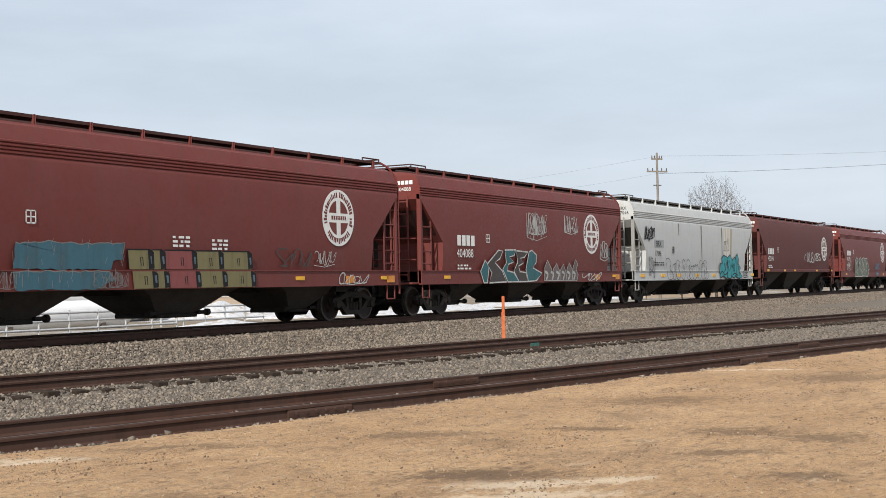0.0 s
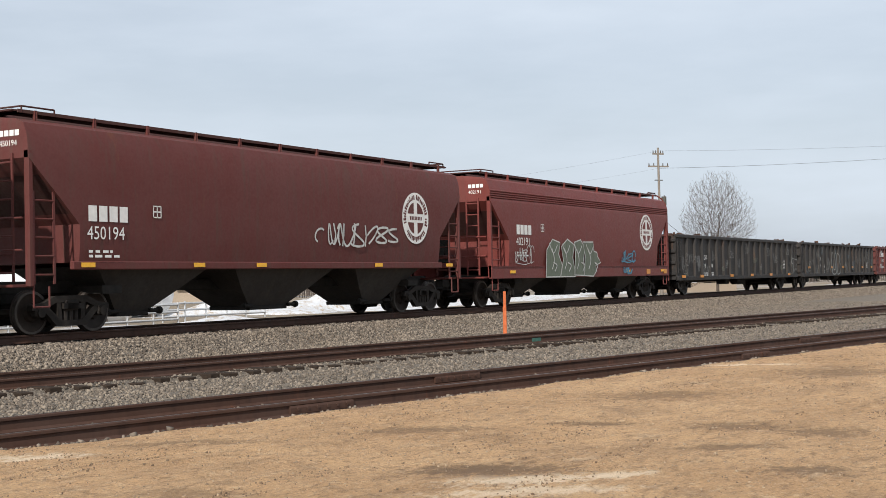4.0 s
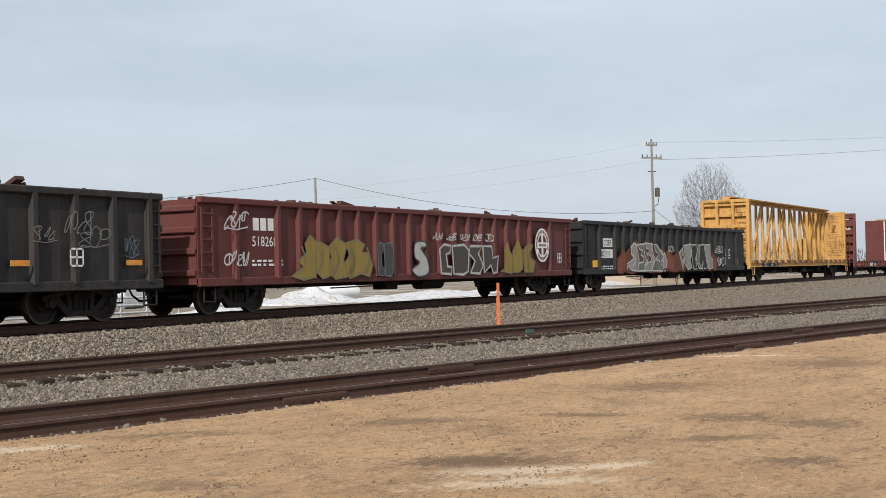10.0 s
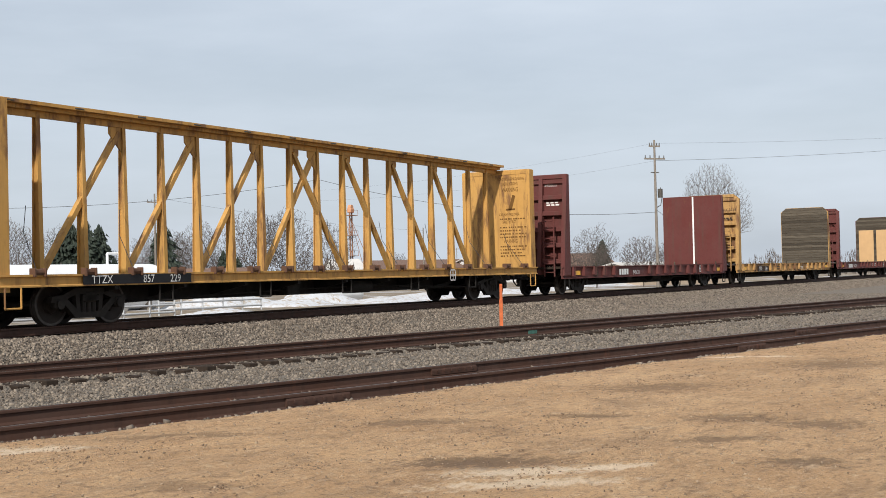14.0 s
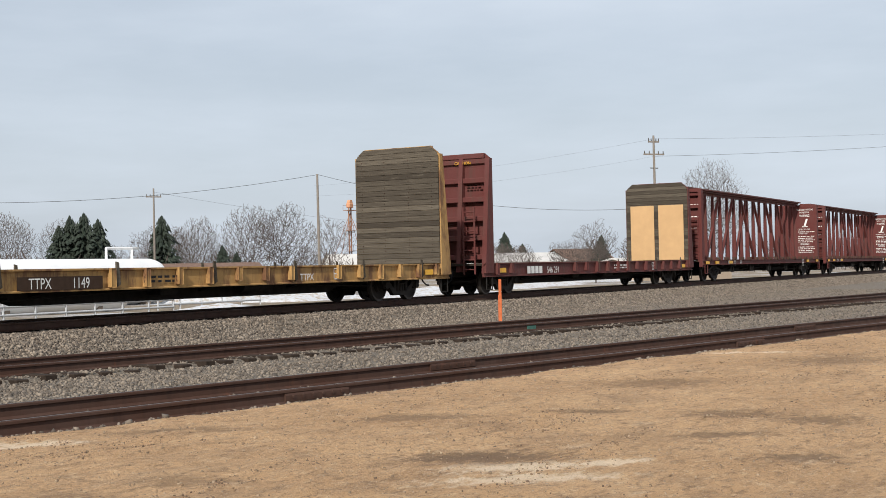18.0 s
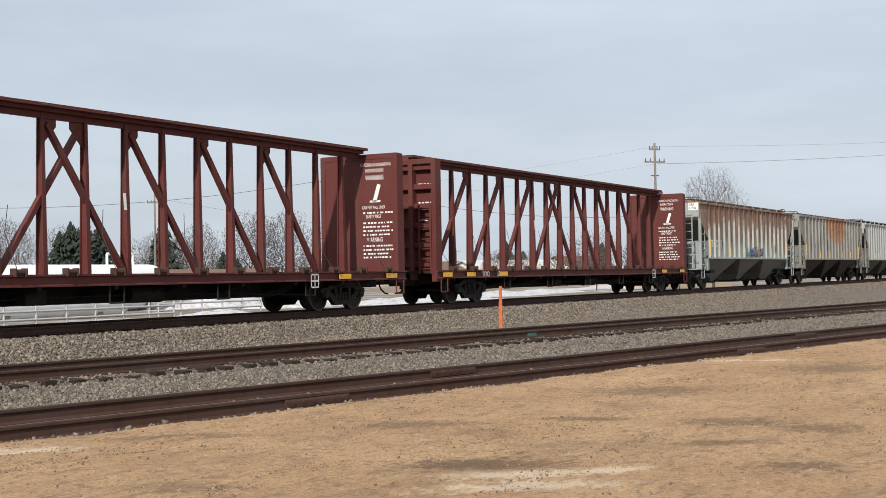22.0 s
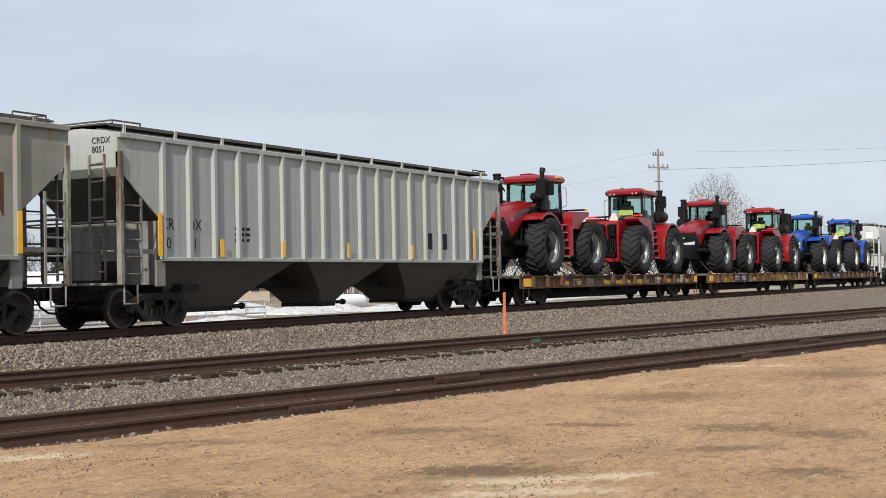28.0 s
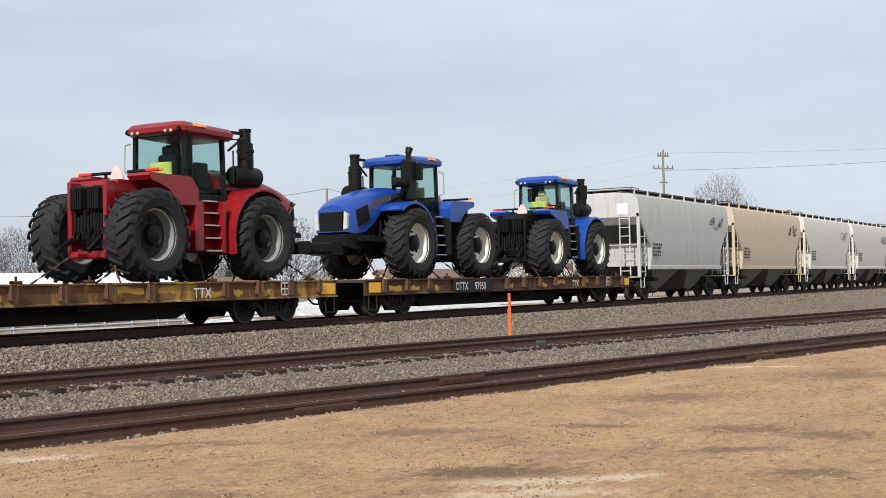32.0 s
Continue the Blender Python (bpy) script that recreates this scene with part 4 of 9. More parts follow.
def track(name, label, x0, x1, y_at, slope, top, ties, tie_z, tie_x0, tie_x1):
    """Two rails and their sleepers, along y = y_at + slope x."""
    root = thing(name, label, "track", kind="structure", at=Matrix.Translation((0, y_at, 0)) @ pose(0, 0, 0, 0, 0, math.degrees(math.atan(slope))))
    k = math.hypot(1, slope)
    for s in (-1, 1):
        g = Geo()
        n = 24 if name != "track_main" else 2
        r = random.Random(3)
        prof = rail_profile(top)
        rings = []
        for i in range(n + 1):
            x = (x0 + (x1 - x0) * i / n) * k
            wy, wz = (r.uniform(-0.012, 0.012), r.uniform(-0.010, 0.006)) if n > 2 else (0, 0)
            rings.append([(x, s * 0.7525 + y + wy, z + wz) for y, z in prof])
        g.loft(rings)
        rail = part("rail", g, M_RAIL, root)
        g = Geo()
        for i in range(n):
            a, c = rings[i], rings[i + 1]
            g.add([(a[6][0], a[6][1] - 0.006, a[6][2] + 0.002), (a[7][0], a[7][1] + 0.006, a[7][2] + 0.002), (c[7][0], c[7][1] + 0.006, c[7][2] + 0.002), (c[6][0], c[6][1] - 0.006, c[6][2] + 0.002)], [(0, 1, 2, 3)])
        part("rail_head_band", g, M_RAILTOP, rail, "worn running band on the rail head")
    if ties:
        tm = {}
        r = random.Random(9)
        for v in range(4):
            g = Geo()
            e = r.uniform(-0.02, 0.02)
            g.cbox(-0.115, 0.115, (-1.30 if name != "track_middle" else -1.50) + e, 1.30 + e, -0.18, 0.0, 0.015)
            tm[v] = mesh_of("sleeper", g, M_TIE)
        x = tie_x0
        while x < tie_x1:
            part("sleeper", tm[r.randrange(4)], None, root, at=pose(x, r.uniform(-0.06, 0.06), tie_z + r.uniform(-0.018, 0.012), r.uniform(-0.8, 0.8), 0, r.uniform(-2, 2)))
            x += 0.52 + r.uniform(-0.05, 0.05)
    return root


track_near = track("track_near", "rusty near siding half buried in sand", -60, 130, A0, AK, ZAB, True, ZAB - 0.215, 6, 60)
track_middle = track("track_middle", "rusty middle siding on worn dark sleepers", -60, 200, B0, BK, ZAB, True, ZAB - 0.168, 10, 75)
track_main = track("track_main", "main line track on raised gravel ballast", -400, 900, YC, 0.0, ZC, True, ZC - 0.176, 8, 110)


def joint_bar(parent, x, side):
    """A bolted joint on the near face of a rail."""
    g = Geo()
    y = side * 0.7525 - 0.03
    for i in range(6):
        bx = x - 0.40 + 0.16 * i
        g.cyl((bx, y - 0.028, ZAB - 0.085), (bx, y + 0.0, ZAB - 0.085), 0.022, 6)
    bar = Geo()
    bar.prism([(y - 0.012, ZAB - 0.140), (y + 0.02, ZAB - 0.140), (y + 0.02, ZAB - 0.045), (y - 0.004, ZAB - 0.045), (y - 0.014, ZAB - 0.07), (y - 0.014, ZAB - 0.115)], "x", x - 0.52, x + 0.52)
    b = part("joint_bar", bar, M_RAIL, parent, "rusty bolted joint bar")
    part("bolt", g, M_RAIL, b)


ka = math.hypot(1, AK)
for x, s in ((13.03, -1), (23.7, -1), (17.2, 1), (29.0, 1)):
    joint_bar(track_near, x * ka + AK * 0, s)
g = Geo()
g.box(28.6 * math.hypot(1, BK), 28.95 * math.hypot(1, BK), -0.7525 - 0.024, -0.7525 - 0.010, ZAB - 0.135, ZAB - 0.05)
part("paint_mark", g, plain("faded_green_mark", (0.055, 0.13, 0.105), 0.7, 0.4), track_middle, "faded green paint mark on the rail web")


def stake():
    root = thing("marker_stake", "slim orange painted marker stake standing in ballast", "marker stake", at=pose(32.6, 16.4, ground_z(32.6, 16.4), 0, 1.0, 20))
    g = Geo()
    g.cbox(-0.022, 0.022, -0.05, 0.05, -0.05, 0.80, 0.006)
    part("lower_slat", g, M_STAKE, root)
    g = Geo()
    g.cbox(0.023, 0.06, -0.04, 0.04, 0.45, 1.24, 0.006)
    part("upper_slat", g, M_STAKE, root)


stake()

# ---- rolling stock: x along the train, z from the rail head ----
MOVERS = []           # (thing, place along the train, height over the rail)
WHEELSETS = {-1: [], 1: []}


def wheelset_mesh():
    g = Geo()
    for s in (-1, 1):
        y = s * 0.755
        o = s
        prof = [(0.04, y - 0.07 * o), (0.16, y - 0.07 * o), (0.19, y - 0.02 * o), (0.36, y + 0.02 * o), (0.385, y - 0.065 * o), (0.485, y - 0.068 * o), (0.487, y - 0.045 * o), (0.457, y - 0.03 * o), (0.452, y + 0.066 * o), (0.40, y + 0.068 * o), (0.375, y + 0.045 * o), (0.20, y + 0.02 * o), (0.17, y + 0.10 * o), (0.08, y + 0.10 * o), (0.08, y + 0.16 * o), (0.02, y + 0.16 * o)]
        g.lathe(prof, 28, "y")
        g.lathe([(0.470, y + 0.0 * o), (0.4725, y - 0.0 * o)], 28, "y", mi=1)
        g.lathe([(0.4005, y + 0.0695 * o), (0.4515, y + 0.0695 * o), (0.4585, y + 0.064 * o), (0.460, y - 0.02 * o)], 28, "y", mi=1)
        for i in range(3):
            a = 2.1 * i
            g.cyl((0.05 * math.cos(a), y + 0.155 * o, 0.05 * math.sin(a)), (0.05 * math.cos(a), y + 0.18 * o, 0.05 * math.sin(a)), 0.016, 6)
    g.cyl((0, -0.7, 0), (0, 0.7, 0), 0.085, 12)
    return mesh_of("wheelset", g, (M_WHEEL, M_TREAD), 35)


def frame_mesh():
    """Cast side frame with two windows and a spring nest."""
    g = Geo()
    y0, y1 = -0.07, 0.07
    top = [(-1.12, 0.50), (-1.10, 0.62), (-0.78, 0.66), (-0.45, 0.80), (0.45, 0.80), (0.78, 0.66), (1.10, 0.62), (1.12, 0.50), (0.80, 0.52), (0.42, 0.66), (-0.42, 0.66), (-0.80, 0.52)]
    g.prism(top, "y", y0, y1)
    g.prism([(-0.84, 0.55), (-0.66, 0.57), (-0.30, 0.28), (0.30, 0.28), (0.66, 0.57), (0.84, 0.55), (0.42, 0.155), (-0.42, 0.155)], "y", y0, y1)
    for s in (-1, 1):
        g.prism([(s * 0.26, 0.26), (s * 0.37, 0.26), (s * 0.42, 0.70), (s * 0.30, 0.70)], "y", y0 + 0.01, y1 - 0.01)
        g.cbox(s * 0.89 - 0.13, s * 0.89 + 0.13, -0.09, 0.09, 0.36, 0.60, 0.03)
        g.cyl((s * 0.89, -0.13, 0.457), (s * 0.89, 0.0, 0.457), 0.105, 12)
    for i in (-1, 0, 1):
        g.cyl((i * 0.15, -0.02, 0.27), (i * 0.15, -0.02, 0.52), 0.058, 8)
    g.box(-0.26, 0.26, -0.12, 0.12, 0.52, 0.64)
    return mesh_of("side_frame", g, M_TRUCK)


WHEEL_ME, SIDE_ME = wheelset_mesh(), frame_mesh()


def truck(parent, x):
    g = Geo()
    g.cbox(-0.20, 0.20, -1.12, 1.12, 0.48, 0.70, 0.04)
    g.cyl((0, 0, 0.68), (0, 0, 0.80), 0.18, 12)
    g.box(-0.62, -0.52, -0.9, 0.9, 0.30, 0.42)
    g.box(0.52, 0.62, -0.9, 0.9, 0.30, 0.42)
    t = part("truck", g, M_TRUCK, parent, "dark cast steel four-wheel truck", at=pose(x, 0, 0))
    part("side_frame", SIDE_ME, None, t, at=pose(0, -1.0, 0))
    part("side_frame", SIDE_ME, None, t, at=pose(0, 1.0, 0))
    for s in (-1, 1):
        WHEELSETS[s].append(part("wheelset", WHEEL_ME, None, t, at=pose(s * 0.89, 0, 0.457)))
    return t


def coupler(parent, L):
    """Draft gear, coupler heads and air hoses at both ends."""
    for s in (-1, 1):
        g = Geo()
        g.cbox(s * (L / 2 - 0.9), s * (L / 2 + 0.25), -0.22, 0.22, 0.62, 0.98, 0.03)
        g.cbox(s * (L / 2 + 0.2), s * (L / 2 + 0.62), -0.09, 0.09, 0.74, 0.92, 0.02)
        g.cbox(s * (L / 2 + 0.50), s * (L / 2 + 0.80), -0.17, 0.15, 0.68, 0.98, 0.05)
        part("coupler", g, M_UNDER, parent)
        g = Geo()
        pts = [(s * (L / 2 + 0.1), -0.35, 0.80), (s * (L / 2 + 0.25), -0.36, 0.55), (s * (L / 2 + 0.5), -0.34, 0.42), (s * (L / 2 + 0.75), -0.3, 0.40)]
        g.tube(pts, 0.026, 6)
        part("air_hose", g, M_TBLACK, parent)


def ladder(name, x, y, z0, z1, w, n, mat, parent, axis="x", thick=0.022):
    """Two stiles with round rungs; axis: the way the rungs run."""
    g = Geo()
    ux, uy = (w / 2, 0) if axis == "x" else (0, w / 2)
    for s in (-1, 1):
        g.beam((x + s * ux, y + s * uy, z0), (x + s * ux, y + s * uy, z1), 0.055, 0.03, (0, 1, 0) if axis == "x" else (1, 0, 0))
    for i in range(n):
        z = z0 + (z1 - z0) * (i + 0.5) / n
        g.cyl((x - ux, y - uy, z), (x + ux, y + uy, z), thick, 6)
    return part(name, g, mat, parent)


def stirrup(x, y, z, parent, mat, w=0.42, d=0.42):
    g = Geo()
    g.tube([(x - w / 2, y, z), (x - w / 2, y, z - d), (x + w / 2, y, z - d), (x + w / 2, y, z)], 0.022, 6)
    return part("step_stirrup", g, mat, parent)


def bays(parent, L, z_top, z_bot, gaps, mat, half_top=1.35, half_bot=0.62, inset=2.6, z_gap=0.84, peak=1.25, foot=1.95, crown=0.45):
    """Discharge hoppers under the body; their sloping sheets leave peaked openings between them."""
    edges = [-L / 2 + inset - 0.5] + sorted(gaps) + [L / 2 - inset + 0.5]
    for i in range(len(edges) - 1):
        a, b = edges[i], edges[i + 1]
        first, last = i == 0, i == len(edges) - 2
        low_a, low_b = (a + 1.3 if first else a + foot), (b - 1.3 if last else b - foot)
        if low_b - low_a < 0.7:
            mid = (low_a + low_b) / 2
            low_a, low_b = mid - 0.35, mid + 0.35
        k = (z_top - z_gap) / (z_top - z_bot)
        half_gap = half_top + (half_bot - half_top) * k
        ga, gb = (a + 0.75 if first else a + peak), (b - 0.75 if last else b - peak)
        g = Geo()
        g.loft([[(x0, -h, z), (x1, -h, z), (x1, h, z), (x0, h, z)] for x0, x1, h, z in ((a + (0.01 if first else crown), b - (0.01 if last else crown), half_top, z_top), (ga, gb, half_gap, z_gap), (low_a, low_b, half_bot, z_bot))])
        bay = part("hopper_bay", g, mat, parent)
        g = Geo()
        g.cbox(low_a - 0.04, low_b + 0.04, -half_bot - 0.06, half_bot + 0.06, z_bot - 0.09, z_bot + 0.02, 0.02)
        part("outlet_gate", g, M_UNDER, bay)
        for x, d in ((low_a, -1), (low_b, 1)):
            g = Geo()
            g.cyl((x, -half_bot - 0.10, z_bot + 0.02), (x + d * 0.34, -half_bot - 0.10, z_bot + 0.02), 0.05, 8)
            g.cyl((x + d * 0.30, -half_bot - 0.10, z_bot + 0.02), (x + d * 0.40, -half_bot - 0.10, z_bot + 0.02), 0.085, 8)
            part("gate_shaft", g, M_UNDER, bay)


def running_boards(parent, L, z, mat_post, mat=M_GALV):
    """Walkway gratings on posts along the roof, and the hatch trough between them."""
    for s in (-1, 1):
        g = Geo()
        y = s * 0.80
        g.box(-L / 2 + 0.15, L / 2 - 0.15, y - 0.30, y + 0.30, z - 0.035, z)
        g.box(-L / 2 + 0.15, L / 2 - 0.15, y + s * 0.302, y + s * 0.33, z - 0.06, z + 0.012)
        board = part("running_board", g, mat, parent, "dark grating roof walkway")
        n = max(6, int(L / 1.55))
        for i in range(n):
            x = -L / 2 + 0.6 + (L - 1.2) * i / (n - 1)
            p = Geo()
            p.cbox(x - 0.03, x + 0.03, y + s * 0.30, y + s * 0.36, z - 0.30, z + 0.015, 0.008)
            part("support_post", p, mat_post, board)
    n = int(L / 2.6)
    for i in range(n):
        g = Geo()
        a = -L / 2 + 0.5 + (L - 1.0) * i / n
        b = a + (L - 1.0) / n - 0.12
        g.prism([(-0.42, z - 0.12), (0.42, z - 0.12), (0.34, z + 0.02), (-0.34, z + 0.02)], "x", a, b)
        part("hatch_cover", g, mat, parent)
    for s in (-1, 1):
        g = Geo()
        x = s * (L / 2 - 0.25)
        g.tube([(x, -1.12, z - 0.05), (x, -1.12, z + 0.08), (x, 1.12, z + 0.08), (x, 1.12, z - 0.05)], 0.02, 6)
        g.tube([(x, -1.12, z + 0.08), (x - s * 0.9, -1.12, z + 0.08), (x - s * 0.9, -1.12, z - 0.05)], 0.02, 6)
        g.box(x - 0.25, x + 0.25, -1.1, 1.1, z - 0.035, z)
        part("roof_grab_rail", g, mat, parent)


def end_sheets(root, mat, line, half, words="sloping end sheet with the overhang's shade painted in"):
    """End slope sheets, their colour darkened for overhang shade; also the paler lower walls."""
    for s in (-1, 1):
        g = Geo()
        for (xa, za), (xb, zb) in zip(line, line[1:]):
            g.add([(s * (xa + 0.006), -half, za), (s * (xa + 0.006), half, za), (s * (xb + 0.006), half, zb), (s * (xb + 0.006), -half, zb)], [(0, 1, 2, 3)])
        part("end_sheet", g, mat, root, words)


def hopper_body(L, zs, ys, xs):
    """A body whose half length and half width change with height."""
    g = Geo()
    rings = []
    for z, y, x in zip(zs, ys, xs):
        rings.append([(-x, -y, z), (x, -y, z), (x, y, z), (-x, y, z)])
    g.loft(rings)
    return g


def hopper_ends(parent, L, mat, z_top=4.3, z_sill=1.0, panel_bot=3.58, platform=1.05):
    """End posts, ladders, crossover platform and braces."""
    for s in (-1, 1):
        for t in (-1, 1):
            g = Geo()
            x = s * (L / 2 - 0.06)
            g.cbox(x - 0.06, x + 0.06, t * 1.50 - 0.07, t * 1.50 + 0.07, z_sill, panel_bot + 0.2, 0.015)
            part("end_post", g, mat, parent)
            ladder("ladder", s * (L / 2 - 0.42), t * 1.53, z_sill + 0.05, 2.95, 0.55, 5, mat, parent)
            stirrup(s * (L / 2 - 0.35), t * 1.52, z_sill, parent, mat)
        ladder("end_ladder", s * (L / 2 + 0.02), -0.9, z_sill + 0.1, panel_bot + 0.15, 0.45, 7, mat, parent, "y")
        g = Geo()
        g.cbox(s * (L / 2) - 0.35, s * (L / 2) + 0.25, -1.45, 1.45, platform - 0.06, platform, 0.01)
        part("end_platform", g, mat, parent)
        g = Geo()
        g.cyl((s * (L / 2 + 0.05), -1.42, 2.4), (s * (L / 2 + 0.05), 1.42, 2.4), 0.022, 6)
        g.cyl((s * (L / 2 + 0.05), -1.42, 1.75), (s * (L / 2 + 0.05), 1.42, 1.75), 0.022, 6)
        part("handrail", g, mat, parent)
    g = Geo()
    g.cbox(-L / 2 - 0.02, -L / 2 + 0.30, 0.15, 0.75, 1.55, 2.35, 0.04)
    g.cyl((-L / 2 - 0.08, 0.45, 2.0), (-L / 2 - 0.02, 0.45, 2.0), 0.26, 14)
    part("brake_gear", g, M_UNDER, parent)


def corner_ladder(parent, H, mat):
    """Tall ladder on the corner of a hopper, its outer stile bent over to the roof walkway."""
    for s in (-1, 1):
        x, y = s * (H + 0.14), -s * 1.52
        g = Geo()
        g.tube([(x, y, 0.72), (x, y, 3.95), (x - s * 0.05, y * 0.97, 4.22), (x - s * 0.22, y * 0.88, 4.48), (x - s * 0.42, y * 0.78, 4.62)], 0.032, 6)
        g.tube([(x - s * 0.44, y, 0.95), (x - s * 0.44, y, 3.30)], 0.026, 6)
        for i in range(7):
            z = 1.10 + 0.42 * i
            g.cyl((x - s * 0.44, y, z), (x, y, z), 0.018, 6)
        part("corner_ladder", g, mat, parent)


def center_sill(parent, L, z0=0.85, z1=1.12):
    g = Geo()
    g.cbox(-L / 2, L / 2, -0.25, 0.25, z0, z1, 0.02)
    for s in (-1, 1):
        g.box(s * (L / 2 - 2.6) - 0.3, s * (L / 2 - 2.6) + 0.3, -1.3, 1.3, 0.82, 1.0)
    part("center_sill", g, M_UNDER, parent)


def put(root, S0, S1, z=0.0):
    MOVERS.append((root, (S0 + S1) / 2, z))
    root.matrix_basis = pose((S0 + S1) / 2, YC, ZC + z)


def smooth_hopper(S0, S1, mat, label, gaps=(0.35, 0.65), bay_mat=M_BAY_DARK, sill=True, fluted=True, lift=0.0):
    """Covered hopper with smooth bowed sides."""
    L = S1 - S0
    root = thing("covered_hopper", label, "hopper car", "freight cars of the train")
    put(root, S0, S1)
    H = L / 2
    zb = 1.40 if sill else 1.50
    zs = [zb, 1.9, 2.3, 2.8, 3.3, 3.62, 3.70]
    ys = [1.52, 1.57, 1.585, 1.595, 1.59, 1.58, 1.57]
    xs = [H - 1.40, H - 1.39, H - 1.37, H - 0.85, H - 0.32, H, H]
    if fluted:
        for i in range(4):
            z = 3.72 + 0.075 * i
            zs += [z, z + 0.02, z + 0.05, z + 0.07]
            ys += [1.555, 1.585, 1.585, 1.55]
            xs += [H] * 4
    zs += [z + lift for z in (4.06, 4.34, 4.44, 4.52)]
    ys += [1.54, 1.44, 1.18, 0.5]
    xs += [H, H, H - 0.02, H - 0.04]
    part("body", hopper_body(L, zs, ys, xs), mat, root, smooth=30)
    # red cars get dark red slope sheets, others near-black: overhang shade painted on
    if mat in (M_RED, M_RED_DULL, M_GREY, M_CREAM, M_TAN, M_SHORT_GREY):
        end_sheets(root, M_RED_DARK if mat in (M_RED, M_RED_DULL) else M_END_SHADE, [(H - 1.37, 2.31), (H - 0.85, 2.8), (H - 0.33, 3.29)], 1.50)
    if sill:
        for s in (-1, 1):
            g = Geo()
            y = s * 1.53
            g.prism([(y - 0.05, 0.98), (y + 0.05, 0.98), (y + 0.05, 1.40), (y - 0.05, 1.40)], "x", -H, H)
            g.box(-H, H, y - 0.075, y + 0.075, 1.385, 1.415)
            part("side_sill", g, mat, root)
    else:
        for s in (-1, 1):
            g = Geo()
            g.cbox(-H + 1.2, H - 1.2, s * 1.50 - 0.06, s * 1.50 + 0.06, 1.34, 1.52, 0.02)
            part("side_sill", g, mat, root)
    hopper_ends(root, L, M_GREY_GEAR if mat is M_GREY else mat)
    running_boards(root, L, 4.64 + lift, mat, M_RED_DARK if mat in (M_RED, M_RED_DULL) else M_GALV)
    if fluted:
        corner_ladder(root, H, mat)
    bays(root, L, 1.15 if sill else 1.42, 0.38, [(-0.5 + q) * L for q in gaps], bay_mat)
    center_sill(root, L)
    coupler(root, L)
    truck(root, -H + 1.62)
    truck(root, H - 1.62)
    return root


def ribbed_hopper(S0, S1, mat, label, ribs=17, bay_mat=M_BAY, board=4.60, post_mat=None, end_mat=None, gear=None, inset=1.42, post_xs=None, wall_mat=None):
    """Covered hopper with vertical side posts and no side sill."""
    L = S1 - S0
    H = L / 2
    root = thing("covered_hopper", label, "hopper car", "freight cars of the train")
    put(root, S0, S1)
    zs = [1.58, 2.0, 2.46, 3.0, 3.56, 3.60, 4.30, 4.34, 4.44, 4.52]
    ys = [1.50, 1.50, 1.50, 1.50, 1.50, 1.50, 1.50, 1.47, 1.10, 0.4]
    mid = inset * 0.5
    xs = [H - inset, H - inset, H - inset + 0.04, H - mid, H - 0.03, H, H, H, H - 0.02, H - 0.04]
    part("body", hopper_body(L, zs, ys, xs), mat, root, smooth=30)
    gear = gear or (M_END_GEAR if end_mat else mat)
    # slope sheets in a darker paint, imitating the shade under the end overhang
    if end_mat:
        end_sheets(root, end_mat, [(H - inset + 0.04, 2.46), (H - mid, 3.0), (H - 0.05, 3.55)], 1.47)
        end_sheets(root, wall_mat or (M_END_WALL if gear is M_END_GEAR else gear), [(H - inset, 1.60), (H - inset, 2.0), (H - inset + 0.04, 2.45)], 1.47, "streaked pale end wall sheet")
    for x in post_xs or [-H + inset + (L - 2 * inset) * i / (ribs - 2) for i in range(ribs - 1)]:
        for s in (-1, 1):
            g = Geo()
            y = s * 1.50
            g.prism([(x - 0.085, y), (x + 0.085, y), (x + 0.05, y + s * 0.085), (x - 0.05, y + s * 0.085)], "z", 1.58, 4.28)
            part("side_post", g, post_mat or mat, root)
    for s in (-1, 1):
        g = Geo()
        g.cbox(-H, H, s * 1.53 - 0.05, s * 1.53 + 0.06, 4.24, 4.36, 0.015)
        part("top_rail", g, mat, root)
        g = Geo()
        g.cbox(-H + inset - 0.04, H - inset + 0.04, s * 1.53 - 0.05, s * 1.53 + 0.06, 1.53, 1.62, 0.012)
        part("bottom_rail", g, mat, root)
        for t in (-1, 1):
            g = Geo()
            g.cbox(t * (H - 1.40) - 0.16, t * (H - 1.40) + 0.16, s * 1.42 - 0.05, s * 1.42 + 0.05, 0.95, 1.55, 0.02)
            g.beam((t * (H - 0.1), s * 1.42, 1.75), (t * (H - 1.4), s * 1.42, 1.75), 0.06, 0.10)
            g.box(t * (H - 1.42) - 0.03, t * (H - 1.42) + 0.03, s * 0.9 - 0.5, s * 0.9 + 0.5, 1.0, 2.4)
            part("bolster_web", g, (M_END_WALL if gear is M_END_GEAR else gear) if end_mat else mat, root)
    hopper_ends(root, L, gear, panel_bot=3.75)
    running_boards(root, L, board, mat)
    bays(root, L, 1.56, 0.40, [(-0.5 + q) * L for q in (0.375, 0.625)], bay_mat, half_top=1.46, half_bot=0.62, inset=1.9, z_gap=0.74, peak=1.65, foot=2.0, crown=0.25)
    center_sill(root, L)
    coupler(root, L)
    truck(root, -H + 1.70)
    truck(root, H - 1.70)
    return root


